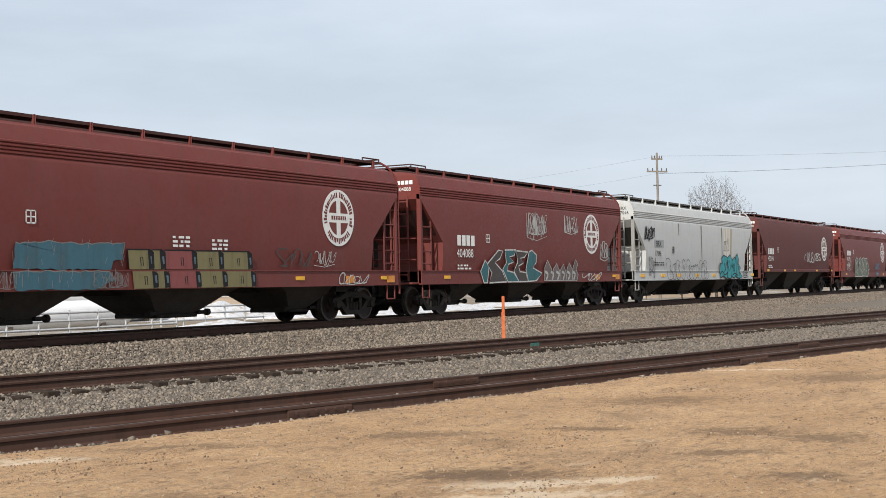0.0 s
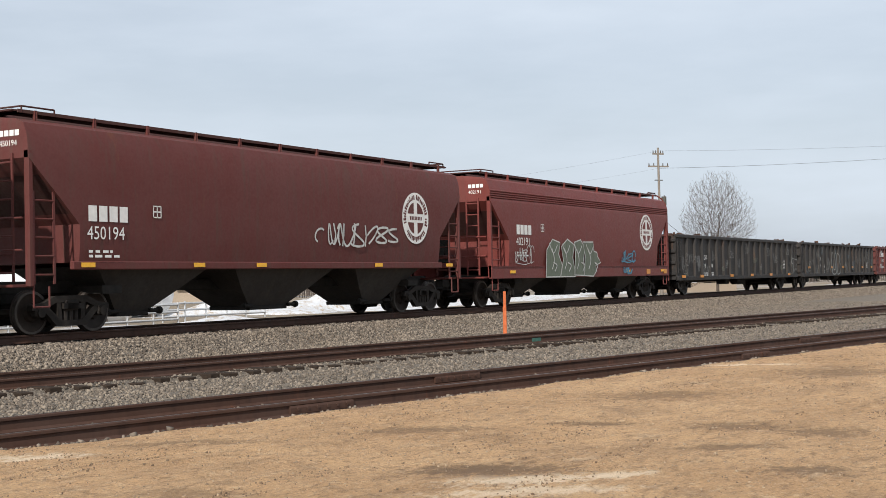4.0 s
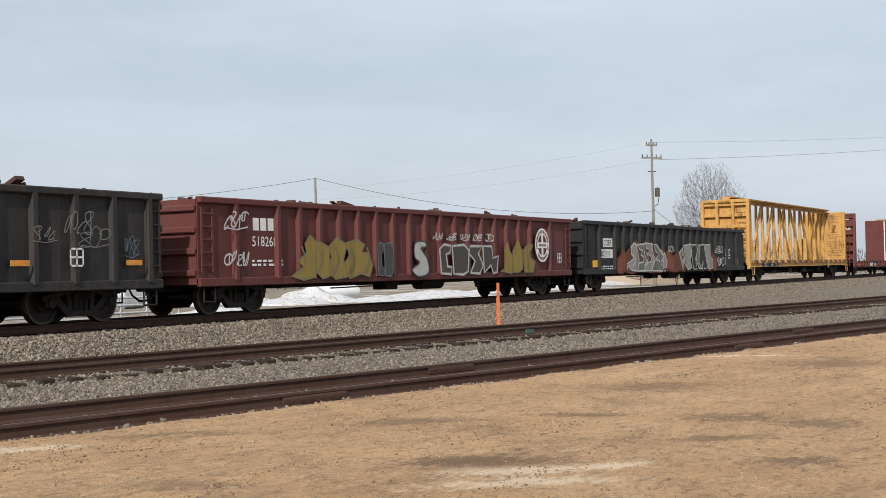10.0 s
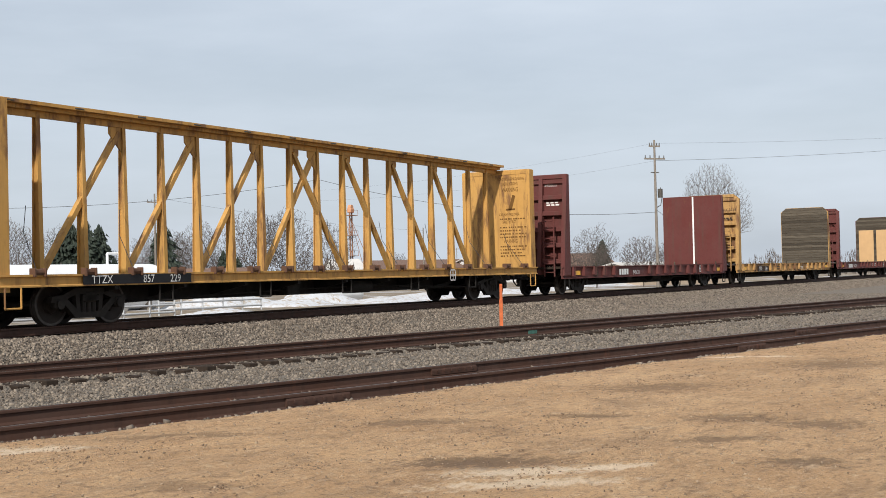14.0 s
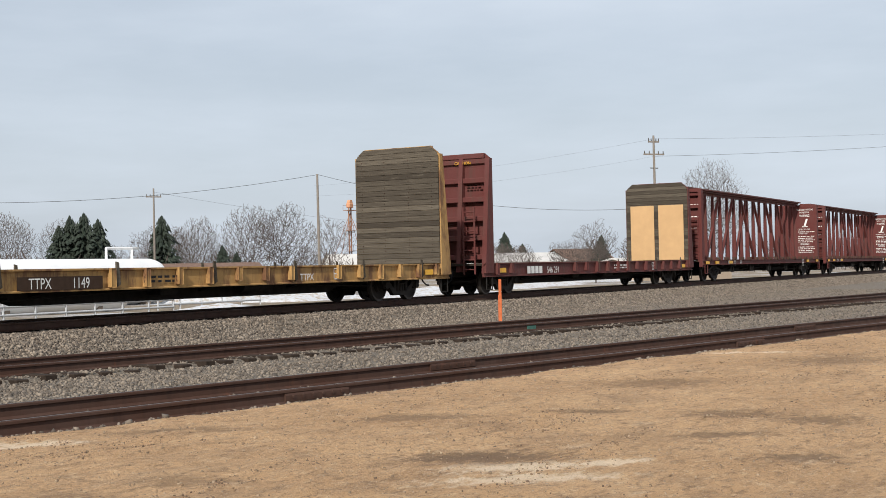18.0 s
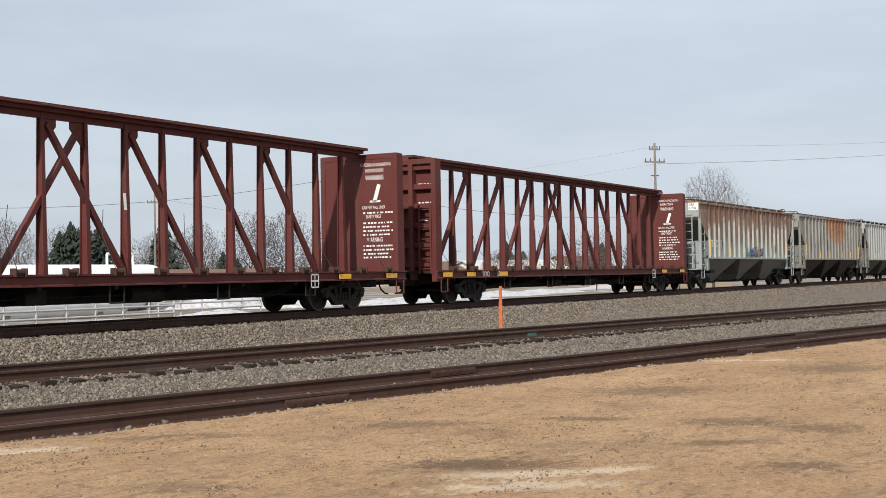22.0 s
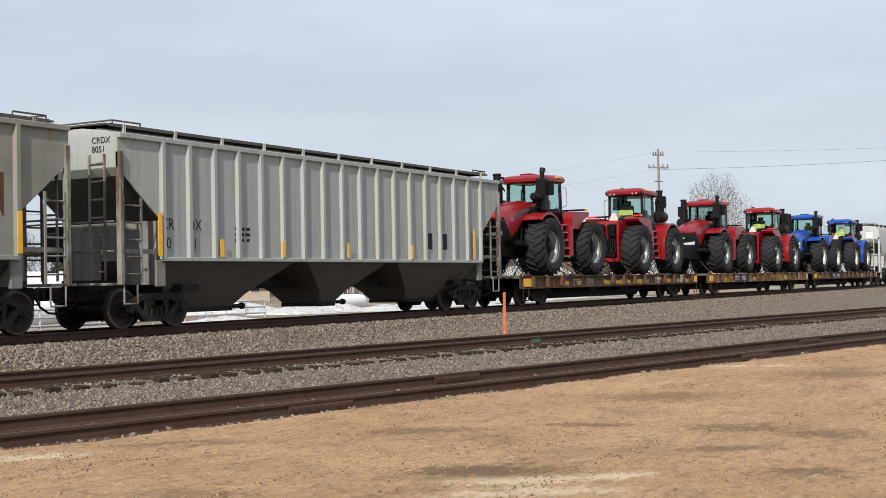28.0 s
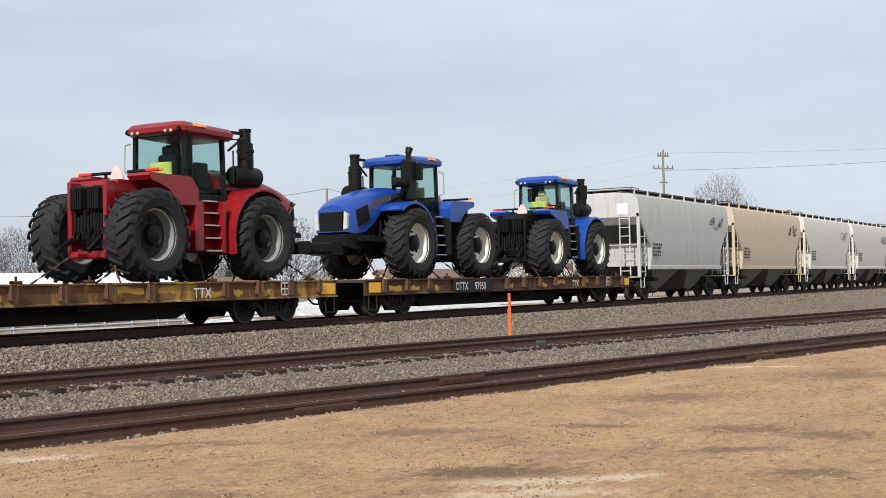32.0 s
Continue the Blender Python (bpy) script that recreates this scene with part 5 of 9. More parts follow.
def gondola(S0, S1, mat, label, posts, load_seed=1):
    """Open gondola with posts on its sides and ribbed ends."""
    L = S1 - S0
    H = L / 2
    root = thing("gondola_car", label, "gondola car", "freight cars of the train")
    put(root, S0, S1)
    z0, z1 = 0.76, 2.82
    for s in (-1, 1):
        g = Geo()
        g.cbox(-H, H, s * 1.46 - 0.02, s * 1.46 + 0.02, z0, z1, 0.005)
        part("side_sheet", g, mat, root)
        g = Geo()
        g.cbox(-H, H, s * 1.50 - 0.09, s * 1.50 + 0.09, z1 - 0.10, z1 + 0.06, 0.025)
        part("top_chord", g, mat, root)
        g = Geo()
        g.cbox(-H, H, s * 1.50 - 0.06, s * 1.50 + 0.08, z0 - 0.05, z0 + 0.16, 0.02)
        part("bottom_chord", g, mat, root)
        for d in posts:
            x = -H + d
            g = Geo()
            y = s * 1.48
            g.prism([(x - 0.10, y), (x + 0.10, y), (x + 0.06, y + s * 0.11), (x - 0.06, y + s * 0.11)], "z", z0 + 0.1, z1 - 0.08)
            part("side_post", g, mat, root)
        for t in (-1, 1):
            stirrup(t * (H - 0.4), s * 1.50, z0, root, M_UNDER)
            ladder("ladder", t * (H - 0.30), s * 1.53, z0 + 0.3, z1 - 0.2, 0.40, 5, mat, root)
    for t in (-1, 1):
        g = Geo()
        g.cbox(t * H - 0.03, t * H + 0.03, -1.46, 1.46, z0, z1, 0.005)
        for i in range(4):
            z = z0 + 0.28 + 0.52 * i
            g.cbox(t * H - 0.12, t * H + 0.12, -1.46, 1.46, z - 0.08, z + 0.08, 0.03)
        part("end_wall", g, mat, root)
    g = Geo()
    g.box(-H, H, -1.44, 1.44, 0.98, 1.06)
    part("floor", g, M_UNDER, root)
    center_sill(root, L, 0.60, 0.98)
    g = Geo()
    r = random.Random(load_seed)
    g.cyl((0.8, -0.6, 0.62), (2.2, -0.6, 0.62), 0.22, 12)
    g.cbox(-1.6, -0.9, -0.9, -0.4, 0.45, 0.85, 0.03)
    g.beam((-4, -0.5, 0.55), (4, -0.5, 0.62), 0.04, 0.04)
    part("brake_gear", g, M_UNDER, root)
    coupler(root, L)
    truck(root, -H + 2.1)
    truck(root, H - 2.1)
    # scrap heaped a little over the rim
    heap = thing("scrap_load", "rusty scrap metal heaped just over the rim", "scrap metal")
    g = Geo()
    for i in range(260):
        x = r.uniform(-H + 0.6, H - 0.6)
        y = r.uniform(-1.25, 1.25)
        z = 2.80 + 0.16 * noise.noise((x * 0.5, y, load_seed)) + r.uniform(-0.1, 0.12)
        a, b = r.uniform(0, 6.28), r.uniform(-0.5, 0.5)
        l = r.uniform(0.15, 0.6)
        d = Vector((math.cos(a) * math.cos(b), math.sin(a) * math.cos(b), math.sin(b))) * l
        g.beam((x - d.x / 2, y - d.y / 2, z - d.z / 2), (x + d.x / 2, y + d.y / 2, z + d.z / 2), r.uniform(0.04, 0.25), r.uniform(0.02, 0.12))
    g.box(-H + 0.2, H - 0.2, -1.38, 1.38, 1.07, 2.74)
    part("scrap_pile", g, M_RAIL, heap)
    MOVERS.append((heap, (S0 + S1) / 2, 0.0))
    return root


def under_flat(root, L, deep=0.42, z=0.62):
    """Fish-bellied centre sill, cross bearers, brake rods and tanks."""
    H = L / 2
    g = Geo()
    g.prism([(-H, z + 0.3), (H, z + 0.3), (H - 1.0, z), (H - 4.2, z - 0.02), (H - 5.2, z - deep + 0.12), (-H + 5.2, z - deep + 0.12), (-H + 4.2, z - 0.02), (-H + 1.0, z)], "y", -0.3, 0.3)
    for i in range(9):
        x = -H + 3.4 + (L - 6.8) * i / 8
        g.prism([(-1.40, z + 0.28), (1.40, z + 0.28), (1.40, z + 0.1), (0.3, z - 0.12), (-0.3, z - 0.12), (-1.40, z + 0.1)], "x", x - 0.06, x + 0.06)
    part("center_sill", g, M_UNDER, root)
    g = Geo()
    g.cyl((1.0, -0.75, 0.62), (2.1, -0.75, 0.62), 0.2, 12)
    g.cbox(-2.2, -1.6, -0.95, -0.5, 0.45, 0.8, 0.03)
    g.tube([(-H + 3.2, -0.8, 0.42), (-2.0, -0.75, 0.60), (2.6, -0.7, 0.62), (H - 3.2, -0.8, 0.45)], 0.02, 6)
    part("brake_gear", g, M_UNDER, root)


def deck_sill(root, L, mat, z0, z1, pockets, half=1.52, straps=False, seed=1, clear=()):
    """Side sills with stake pockets, and the deck."""
    H = L / 2
    r = random.Random(seed)
    for s in (-1, 1):
        g = Geo()
        y = s * half
        g.prism([(y - s * 0.10, z0), (y, z0), (y, z0 + 0.03), (y - s * 0.045, z0 + 0.05), (y - s * 0.045, z1 - 0.06), (y + s * 0.01, z1 - 0.04), (y + s * 0.01, z1), (y - s * 0.10, z1)], "x", -H, H)
        part("side_sill", g, mat, root)
        for i in range(pockets):
            x = -H + 0.9 + (L - 1.8) * i / (pockets - 1)
            if s < 0 and any(a - 0.1 < x < b + 0.1 for a, b in clear):
                continue
            g = Geo()
            g.cbox(x - 0.07, x + 0.07, y - s * 0.05 - 0.01, y - s * 0.05 + s * 0.12, z0 + 0.04 + r.uniform(0, 0.1), z1 - 0.01, 0.012)
            part("stake_pocket", g, M_POCKET if mat in (M_FLAT_Y, M_FLAT_Y2) else mat, root)
            if straps and i % 3 == 2:
                g = Geo()
                g.prism([(x + 0.1, z1 + 0.14), (x + 0.18, z1 + 0.12), (x + 0.23, z0 + 0.12), (x + 0.12, z0 + 0.06)], "y", y + s * 0.02, y + s * 0.06)
                part("tie_strap", g, M_TIMBER, root, "frayed pale tie-down strap")
    n = 34
    g = Geo()
    g.box(0, (L - 0.04) / n - 0.015, -half + 0.08, half - 0.08, z1 - 0.09, z1 - 0.01)
    plank = mesh_of("deck_plank", g, M_TIE if mat not in (M_FLAT_Y, M_FLAT_Y2) else M_TIMBER)
    for i in range(n):
        part("deck_plank", plank, None, root, at=pose(-H + 0.02 + (L - 0.04) * i / n, 0, r.uniform(-0.006, 0.006)))


def end_wall(root, x, s, mat, z0, z1, base, top, ribs, half=1.38, chamfer=0.0, cap=True, label=""):
    """A bulkhead: flat lining inside, posts and ribs outside, tapering upwards. s: the outward side."""
    wall = Geo()
    poly = [(-half, z0), (half, z0), (half, z1 - chamfer), (half - chamfer * 1.2, z1), (-half + chamfer * 1.2, z1), (-half, z1 - chamfer)] if chamfer else [(-half, z0), (half, z0), (half, z1), (-half, z1)]
    wall.prism(poly, "x", x, x + s * 0.06)
    b = part("bulkhead", wall, mat, root, label)
    for t in (-1, 1):
        g = Geo()
        zz = z1 - chamfer
        a, c = t * half, t * (half - 0.14)
        g.add([(x - s * 0.02, a + t * 0.03, z0 - 0.35), (x + s * base, a + t * 0.03, z0 - 0.35), (x + s * top, a + t * 0.03, zz), (x - s * 0.02, a + t * 0.03, zz),
               (x - s * 0.02, c, z0 - 0.35), (x + s * base, c, z0 - 0.35), (x + s * top, c, zz), (x - s * 0.02, c, zz)],
              [(0, 1, 2, 3), (7, 6, 5, 4), (0, 4, 5, 1), (1, 5, 6, 2), (2, 6, 7, 3), (3, 7, 4, 0)])
        part("corner_post", g, mat, b)
    for y in (-0.45, 0.45):
        g = Geo()
        g.add([(x + s * 0.05, y - 0.08, z0 - 0.3), (x + s * (base - 0.05), y - 0.08, z0 - 0.3), (x + s * top, y - 0.08, z1 - 0.1), (x + s * 0.05, y - 0.08, z1 - 0.1),
               (x + s * 0.05, y + 0.08, z0 - 0.3), (x + s * (base - 0.05), y + 0.08, z0 - 0.3), (x + s * top, y + 0.08, z1 - 0.1), (x + s * 0.05, y + 0.08, z1 - 0.1)],
              [(0, 1, 2, 3), (7, 6, 5, 4), (0, 4, 5, 1), (1, 5, 6, 2), (2, 6, 7, 3), (3, 7, 4, 0)])
        part("brace_post", g, mat, b)
    for i in range(ribs):
        z = z0 + 0.2 + (z1 - z0 - 0.45) * i / (ribs - 1)
        k = base + (top - base) * (z - z0) / (z1 - z0)
        g = Geo()
        g.cbox(min(x + s * 0.03, x + s * k * 0.72), max(x + s * 0.03, x + s * k * 0.72), -half + 0.1, half - 0.1, z - 0.09, z + 0.09, 0.02)
        part("rib", g, mat, b)
    if cap:
        g = Geo()
        k = half - chamfer * 1.2
        g.cbox(min(x - s * 0.012, x + s * top), max(x - s * 0.012, x + s * top), -k, k, z1 - 0.16, z1 + 0.02, 0.02)
        part("top_cap", g, mat, b)
    return b


def bulkhead_flat(S0, S1, mat, label, z1=1.10, z0=0.62, top=4.84, pockets=19, straps=True, seed=1, chamfer=(0.0, 0.0), clear=()):
    L = S1 - S0
    H = L / 2
    root = thing("bulkhead_flatcar", label, "flat car", "freight cars of the train")
    put(root, S0, S1)
    deck_sill(root, L, mat, z0, z1, pockets, straps=straps, seed=seed, clear=[(a - (S0 + S1) / 2, b - (S0 + S1) / 2) for a, b in clear])
    under_flat(root, L)
    end_wall(root, -H + 0.62, -1, mat, z1, top, 0.60, 0.18, 6, half=1.52, chamfer=chamfer[0])
    end_wall(root, H - 0.62, 1, mat, z1, top, 0.60, 0.18, 6, half=1.56, chamfer=chamfer[1])
    ladder("ladder", -H - 0.02, -0.95, z0 + 0.1, 3.0, 0.42, 7, mat, root, "y")
    ladder("ladder", H + 0.02, 0.95, z0 + 0.1, 3.0, 0.42, 7, mat, root, "y")
    for t in (-1, 1):
        stirrup(t * (H - 0.35), -1.50, z0, root, M_UNDER)
        g = Geo()
        g.add([(t * (H - 1.6), -1.528, z0 + 0.14), (t * (H - 1.1), -1.528, z0 + 0.14), (t * (H - 1.1), -1.528, z0 + 0.3), (t * (H - 1.6), -1.528, z0 + 0.3)], [(0, 1, 2, 3)])
        part("reflector", g, M_REFLECT, root)
    coupler(root, L)
    truck(root, -H + 2.3)
    truck(root, H - 2.3)
    return root


def centerbeam(S0, S1, mat, label, seed=1, bays_n=17, first=2.2, last=1.1):
    """Centre-beam flat car: bulkheads joined by a tall trussed beam on the centre line."""
    L = S1 - S0
    H = L / 2
    root = thing("centerbeam_flatcar", label, "flat car", "freight cars of the train")
    put(root, S0, S1)
    z0, z1, top = 0.84, 1.10, 4.66
    deck_sill(root, L, mat, z0, z1, 0, half=1.46, seed=seed)
    under_flat(root, L, 0.34, 0.66)
    for s in (-1, 1):
        end_wall(root, s * (H - 0.36), s, mat, z1, top, 0.36, 0.32, 6, half=1.36)
    a, b = -H + 0.36, H - 0.36
    g = Geo()
    g.prism([(-0.36, 4.86), (-0.36, 4.785), (-0.20, 4.78), (-0.20, 4.70), (-0.05, 4.69), (-0.05, 4.56), (0.05, 4.56), (0.05, 4.69), (0.20, 4.70), (0.20, 4.78), (0.36, 4.785), (0.36, 4.86)], "x", a, b)
    chord = part("top_chord", g, mat, root)
    for i in range(12):
        q = Geo()
        x = a + (b - a) * (i + 0.5) / 12
        q.cbox(x - 0.14, x + 0.14, -0.372, -0.345, 4.80, 4.835, 0.006)
        part("slot", q, M_GALV, chord, "pale slot in the chord's edge")
    n = bays_n
    xs = [-H + first + (L - first - last) * i / (n - 1) for i in range(n)]
    for x in xs:
        # column: an H section that widens towards the deck
        g = Geo()
        rings = []
        for z, w, d in ((4.7, 0.05, 0.065), (3.0, 0.055, 0.095), (z1, 0.062, 0.128)):
            t = 0.022
            rings.append([(x - w, -d, z), (x + w, -d, z), (x + w, -d + t, z), (x + 0.012, -d + t, z), (x + 0.012, d - t, z), (x + w, d - t, z), (x + w, d, z), (x - w, d, z), (x - w, d - t, z), (x - 0.012, d - t, z), (x - 0.012, -d + t, z), (x - w, -d + t, z)])
        g.loft(rings)
        part("column", g, mat, root)
    crown_at = 8
    legs = [(i - 2, i) for i in range(crown_at, 1, -2)] + [(i + 2, i) for i in range(crown_at - 1, n - 2, 2)]
    for foot, head in legs:
        d = 0.12 if head > foot else -0.12
        g = Geo()
        y = 0.03 if head > foot else -0.03
        g.beam((xs[foot] + d, y, z1 + 0.05), (xs[head] - d, y, 4.45), 0.12, 0.13, (0, 1, 0))
        part("diagonal_brace", g, mat, root)
        g = Geo()
        e = xs[head] - d * 0.5
        g.prism([(e, 4.0), (e - 3.2 * d, 4.40), (e - 3.2 * d, 4.62), (e, 4.62)], "y", -0.02, 0.02)
        part("gusset", g, mat, root)
    r = random.Random(seed)
    for i in range(17):
        x = a + (b - a) * (i + 0.5) / 17
        g = Geo()
        g.cyl((x - 0.12, -1.44, 1.14), (x + 0.12, -1.44, 1.14), 0.07, 8)
        g.cbox(x - 0.17, x - 0.12, -1.53, -1.36, 1.05, 1.23, 0.01)
        g.cbox(x + 0.12, x + 0.17, -1.53, -1.36, 1.05, 1.23, 0.01)
        part("winch", g, M_RAIL if mat is not M_YELLOW else M_POCKET, root)
        if i % 2 == 0:
            g = Geo()
            g.tube([(x, -1.44, 1.1), (x + 0.5, -0.5, 2.0), (x + 0.9, -0.15, 2.6)], 0.008, 4)
            part("tie_cable", g, M_WIRE, root)
    for i in range(5):
        x = -H + 5.0 + (L - 10.0) * i / 4
        stirrup(x, -1.40, 0.84, root, M_UNDER, 0.45, 0.38)
    for t in (-1, 1):
        stirrup(t * (H - 0.4), -1.45, 0.84, root, mat)
        ladder("ladder", t * (H + 0.02), -1.0 * t * t, 1.0, 3.2, 0.42, 7, mat, root, "y")
    coupler(root, L)
    truck(root, -H + 2.9)
    truck(root, H - 2.9)
    return root


def load_flat(S0, S1, label, seed=1):
    """Flat car for machinery."""
    L = S1 - S0
    H = L / 2
    root = thing("flatcar", label, "flat car", "freight cars of the train")
    put(root, S0, S1)
    deck_sill(root, L, M_FLAT_Y2 if seed == 32 else M_FLAT_Y, 0.62, 1.08, 15, seed=seed, clear=((-H + 4.2, -H + 8.0), (H - 6.1, H - 5.0)))
    under_flat(root, L, 0.52, 0.60)
    r = random.Random(seed)
    pitch = (L - 1.8) / 14
    for i in range(14):
        if r.random() < 0.2:
            continue
        x = -H + 0.9 + pitch * i + r.uniform(0.12, 0.5)
        w = r.uniform(0.3, 0.85)
        a, b = (0.70, 0.88) if r.random() < 0.6 else (0.82, 0.99)
        g = Geo()
        low = [(x + w * k / 5, a + r.uniform(-0.02, 0.05)) for k in range(6)]
        high = [(x + w * k / 5, b + r.uniform(-0.06, 0.03)) for k in range(5, -1, -1)]
        g.add([(px, -1.479, pz) for px, pz in low + high], [tuple(range(12))])
        part("paint_remnant", g, M_REMNANT, root, "surviving patch of yellow paint")
    for t in (-1, 1):
        stirrup(t * (H - 0.35), -1.50, 0.62, root, M_UNDER)
        q = Geo()
        q.add([(t * (H - 0.45) - 0.33, -1.526, 0.70), (t * (H - 0.45) + 0.33, -1.526, 0.70), (t * (H - 0.45) + 0.33, -1.526, 0.99), (t * (H - 0.45) - 0.33, -1.526, 0.99)], [(0, 1, 2, 3)])
        part("reflector", q, M_REFLECT, root)
    for i in range(10):
        x = -H + 1.0 + (L - 2.0) * i / 9
        q = Geo()
        q.cbox(x - 0.12, x + 0.12, -1.38, -1.22, 1.08, 1.15, 0.02)
        q.cyl((x, -1.3, 1.1), (x, -1.3, 1.24), 0.03, 6)
        part("chain_anchor", q, M_RAIL, root)
    coupler(root, L)
    truck(root, -H + 2.3)
    truck(root, H - 2.3)
    return root

# ---- spray colours ----
def spray(name, rgb):
    return paint(name, tuple(0.8 * c for c in rgb), 0.65, 0.08, 0.6)


P_TEAL = spray("teal_spray", (0.05, 0.17, 0.19))
P_TURQ = spray("turquoise_spray", (0.06, 0.38, 0.42))
P_OLIVE = spray("olive_spray", (0.245, 0.215, 0.105))
P_ROSE = spray("rose_spray", (0.30, 0.09, 0.085))
P_PALE = spray("pale_spray", (0.55, 0.56, 0.53))
P_GREYG = spray("grey_green_spray", (0.17, 0.20, 0.15))
P_MUSTARD = spray("mustard_spray", (0.34, 0.24, 0.06))
P_RUSTO = spray("burnt_orange_spray", (0.26, 0.075, 0.035))
P_BLUE = spray("grey_blue_spray", (0.13, 0.19, 0.23))
P_LAKE = spray("lake_blue_spray", (0.065, 0.165, 0.215))
P_SKY = spray("light_blue_spray", (0.10, 0.32, 0.46))
P_VIOLET = spray("violet_spray", (0.05, 0.05, 0.22))
P_WHITE = spray("white_spray", (0.66, 0.66, 0.63))
P_CHALK = spray("faded_chalk_line", (0.26, 0.26, 0.25))
P_SMOKE = spray("smoke_grey_spray", (0.085, 0.075, 0.072))
P_DUST = spray("thin_dust_grey_spray", (0.19, 0.15, 0.145))
P_SILVER = spray("dull_silver_spray", (0.34, 0.33, 0.29))
P_EMBER = spray("dark_ember_spray", (0.16, 0.055, 0.03))
P_LINE = plain("black_spray_line", (0.018, 0.018, 0.02), 0.6, 0.2)


def reflectors(root, xs, z, mat=M_REFLECT, w=0.40, h=0.10, y=-1.60):
    for x in xs:
        g = Geo()
        g.cbox(x - w / 2, x + w / 2, y, y + 0.012, z - h / 2, z + h / 2, 0.003)
        part("reflector", g, mat, root, "small yellow reflector strip" if mat is M_REFLECT else "small orange reflector strip")


def data_box(root, x, z, s=0.34, y=-1.605, mat=M_WHITE):
    g = Geo()
    for a, b, c, d in ((0, 1, 0, 0.1), (0, 1, 0.9, 1), (0, 0.1, 0, 1), (0.9, 1, 0, 1), (0.45, 0.55, 0, 1), (0.1, 0.9, 0.45, 0.55)):
        g.add([(x + a * s, y, z + c * s), (x + b * s, y, z + c * s), (x + b * s, y, z + d * s), (x + a * s, y, z + d * s)], [(0, 1, 2, 3)])
    part("inspection_stencil", g, mat, root)


def mark(root, c, S, z, words, size, mat=M_WHITE, y=-1.606, squeeze=1.0, end=None):
    letters(words, size, mat, root, on_side(S - c, z, y), squeeze=squeeze)


# car by car, from the front of the train
def red_hopper(S0, S1, number, label, mark_S, logo_S, gaps=(0.35, 0.65), mat=M_RED, mark_z=2.2, plain_side=False):
    car = smooth_hopper(S0, S1, mat, label, gaps, sill=not plain_side, fluted=not plain_side)
    c = (S0 + S1) / 2
    bars4(car, mark_S - c, mark_z + 0.02, 1.25, 0.34, M_WHITE)
    if number:
        letters(number, 0.40, M_WHITE, car, on_side(mark_S - c - 0.05, mark_z - 0.36, -1.606), squeeze=0.95)
        letters(number, 0.17, M_WHITE, car, on_end(-0.75, 3.88, -(S1 - S0) / 2 - 0.008))
        g = Geo()
        for i in range(4):
            y = -0.75 - 0.15 * i
            x = -(S1 - S0) / 2 - 0.008
            g.add([(x, y, 4.08), (x, y - 0.12, 4.08), (x, y - 0.12, 4.20), (x, y, 4.20)], [(0, 1, 2, 3)])
        part("mark", g, M_WHITE, car)
    small_print(car, mark_S - c, mark_z - 0.65, 0.8, 2, M_WHITE, seed=3, y=-1.60)
    data_box(car, mark_S - c + 2.0, mark_z + 0.15, 0.28)
    round_mark(car, logo_S - c, 2.86, 0.78, mat, y=-1.602)
    L = S1 - S0
    reflectors(car, [-L / 2 + 1.6, -L / 2 + 5.2, -L / 2 + 7.6, L / 2 - 5.0, L / 2 - 0.8], 1.44 if plain_side else 1.20)
    if not plain_side:
        reflectors(car, [L / 2 - 2.6, L / 2 - 0.45], 1.16, M_ORANGE_REF, 0.42, 0.2)
    return car, c


car, c = red_hopper(15.40, 33.00, "404117", "brown-red covered hopper car with blue and olive graffiti", 16.6, 29.83)
roller_block(car, [(18.32, 1.95), (19.2, 2.0), (20.3, 1.97), (21.42, 2.0), (21.34, 1.64), (21.05, 1.61), (21.0, 1.43), (18.28, 1.43)], -1.606, c, 2)
roller_block(car, [(18.26, 1.385), (20.95, 1.385), (21.1, 1.2), (20.5, 1.0), (18.30, 1.0)], -1.612, c, 4)
slab_letters(car, ((21.52, 22.27, P_OLIVE), (22.30, 22.66, P_OLIVE), (22.72, 23.76, P_ROSE), (23.80, 24.74, P_OLIVE), (24.78, 25.86, P_OLIVE)), c)
for S0, S1, z0, z1, k in ((20.45, 21.3, 1.02, 1.38, 61), (21.0, 21.5, 1.02, 1.38, 62), (17.9, 18.35, 1.02, 1.38, 63)):
    tag_scrawl(car, S0 - c, S1 - c, z0, z1, P_CHALK, k, 0.013, y=-1.618, turns=6)
tag_scrawl(car, 27.0 - c, 28.4 - c, 1.5, 2.0, P_SMOKE, 6, 0.04)
tag_scrawl(car, 28.6 - c, 29.6 - c, 1.5, 2.0, P_PALE, 7, 0.02)
tag_scrawl(car, 29.8 - c, 31.2 - c, 1.02, 1.35, P_WHITE, 8, 0.03, y=-1.61)
small_print(car, 23.0 - c, 2.15, 0.5, 3, M_WHITE, y=-1.60)
small_print(car, 24.4 - c, 2.1, 0.6, 3, M_WHITE, y=-1.60)

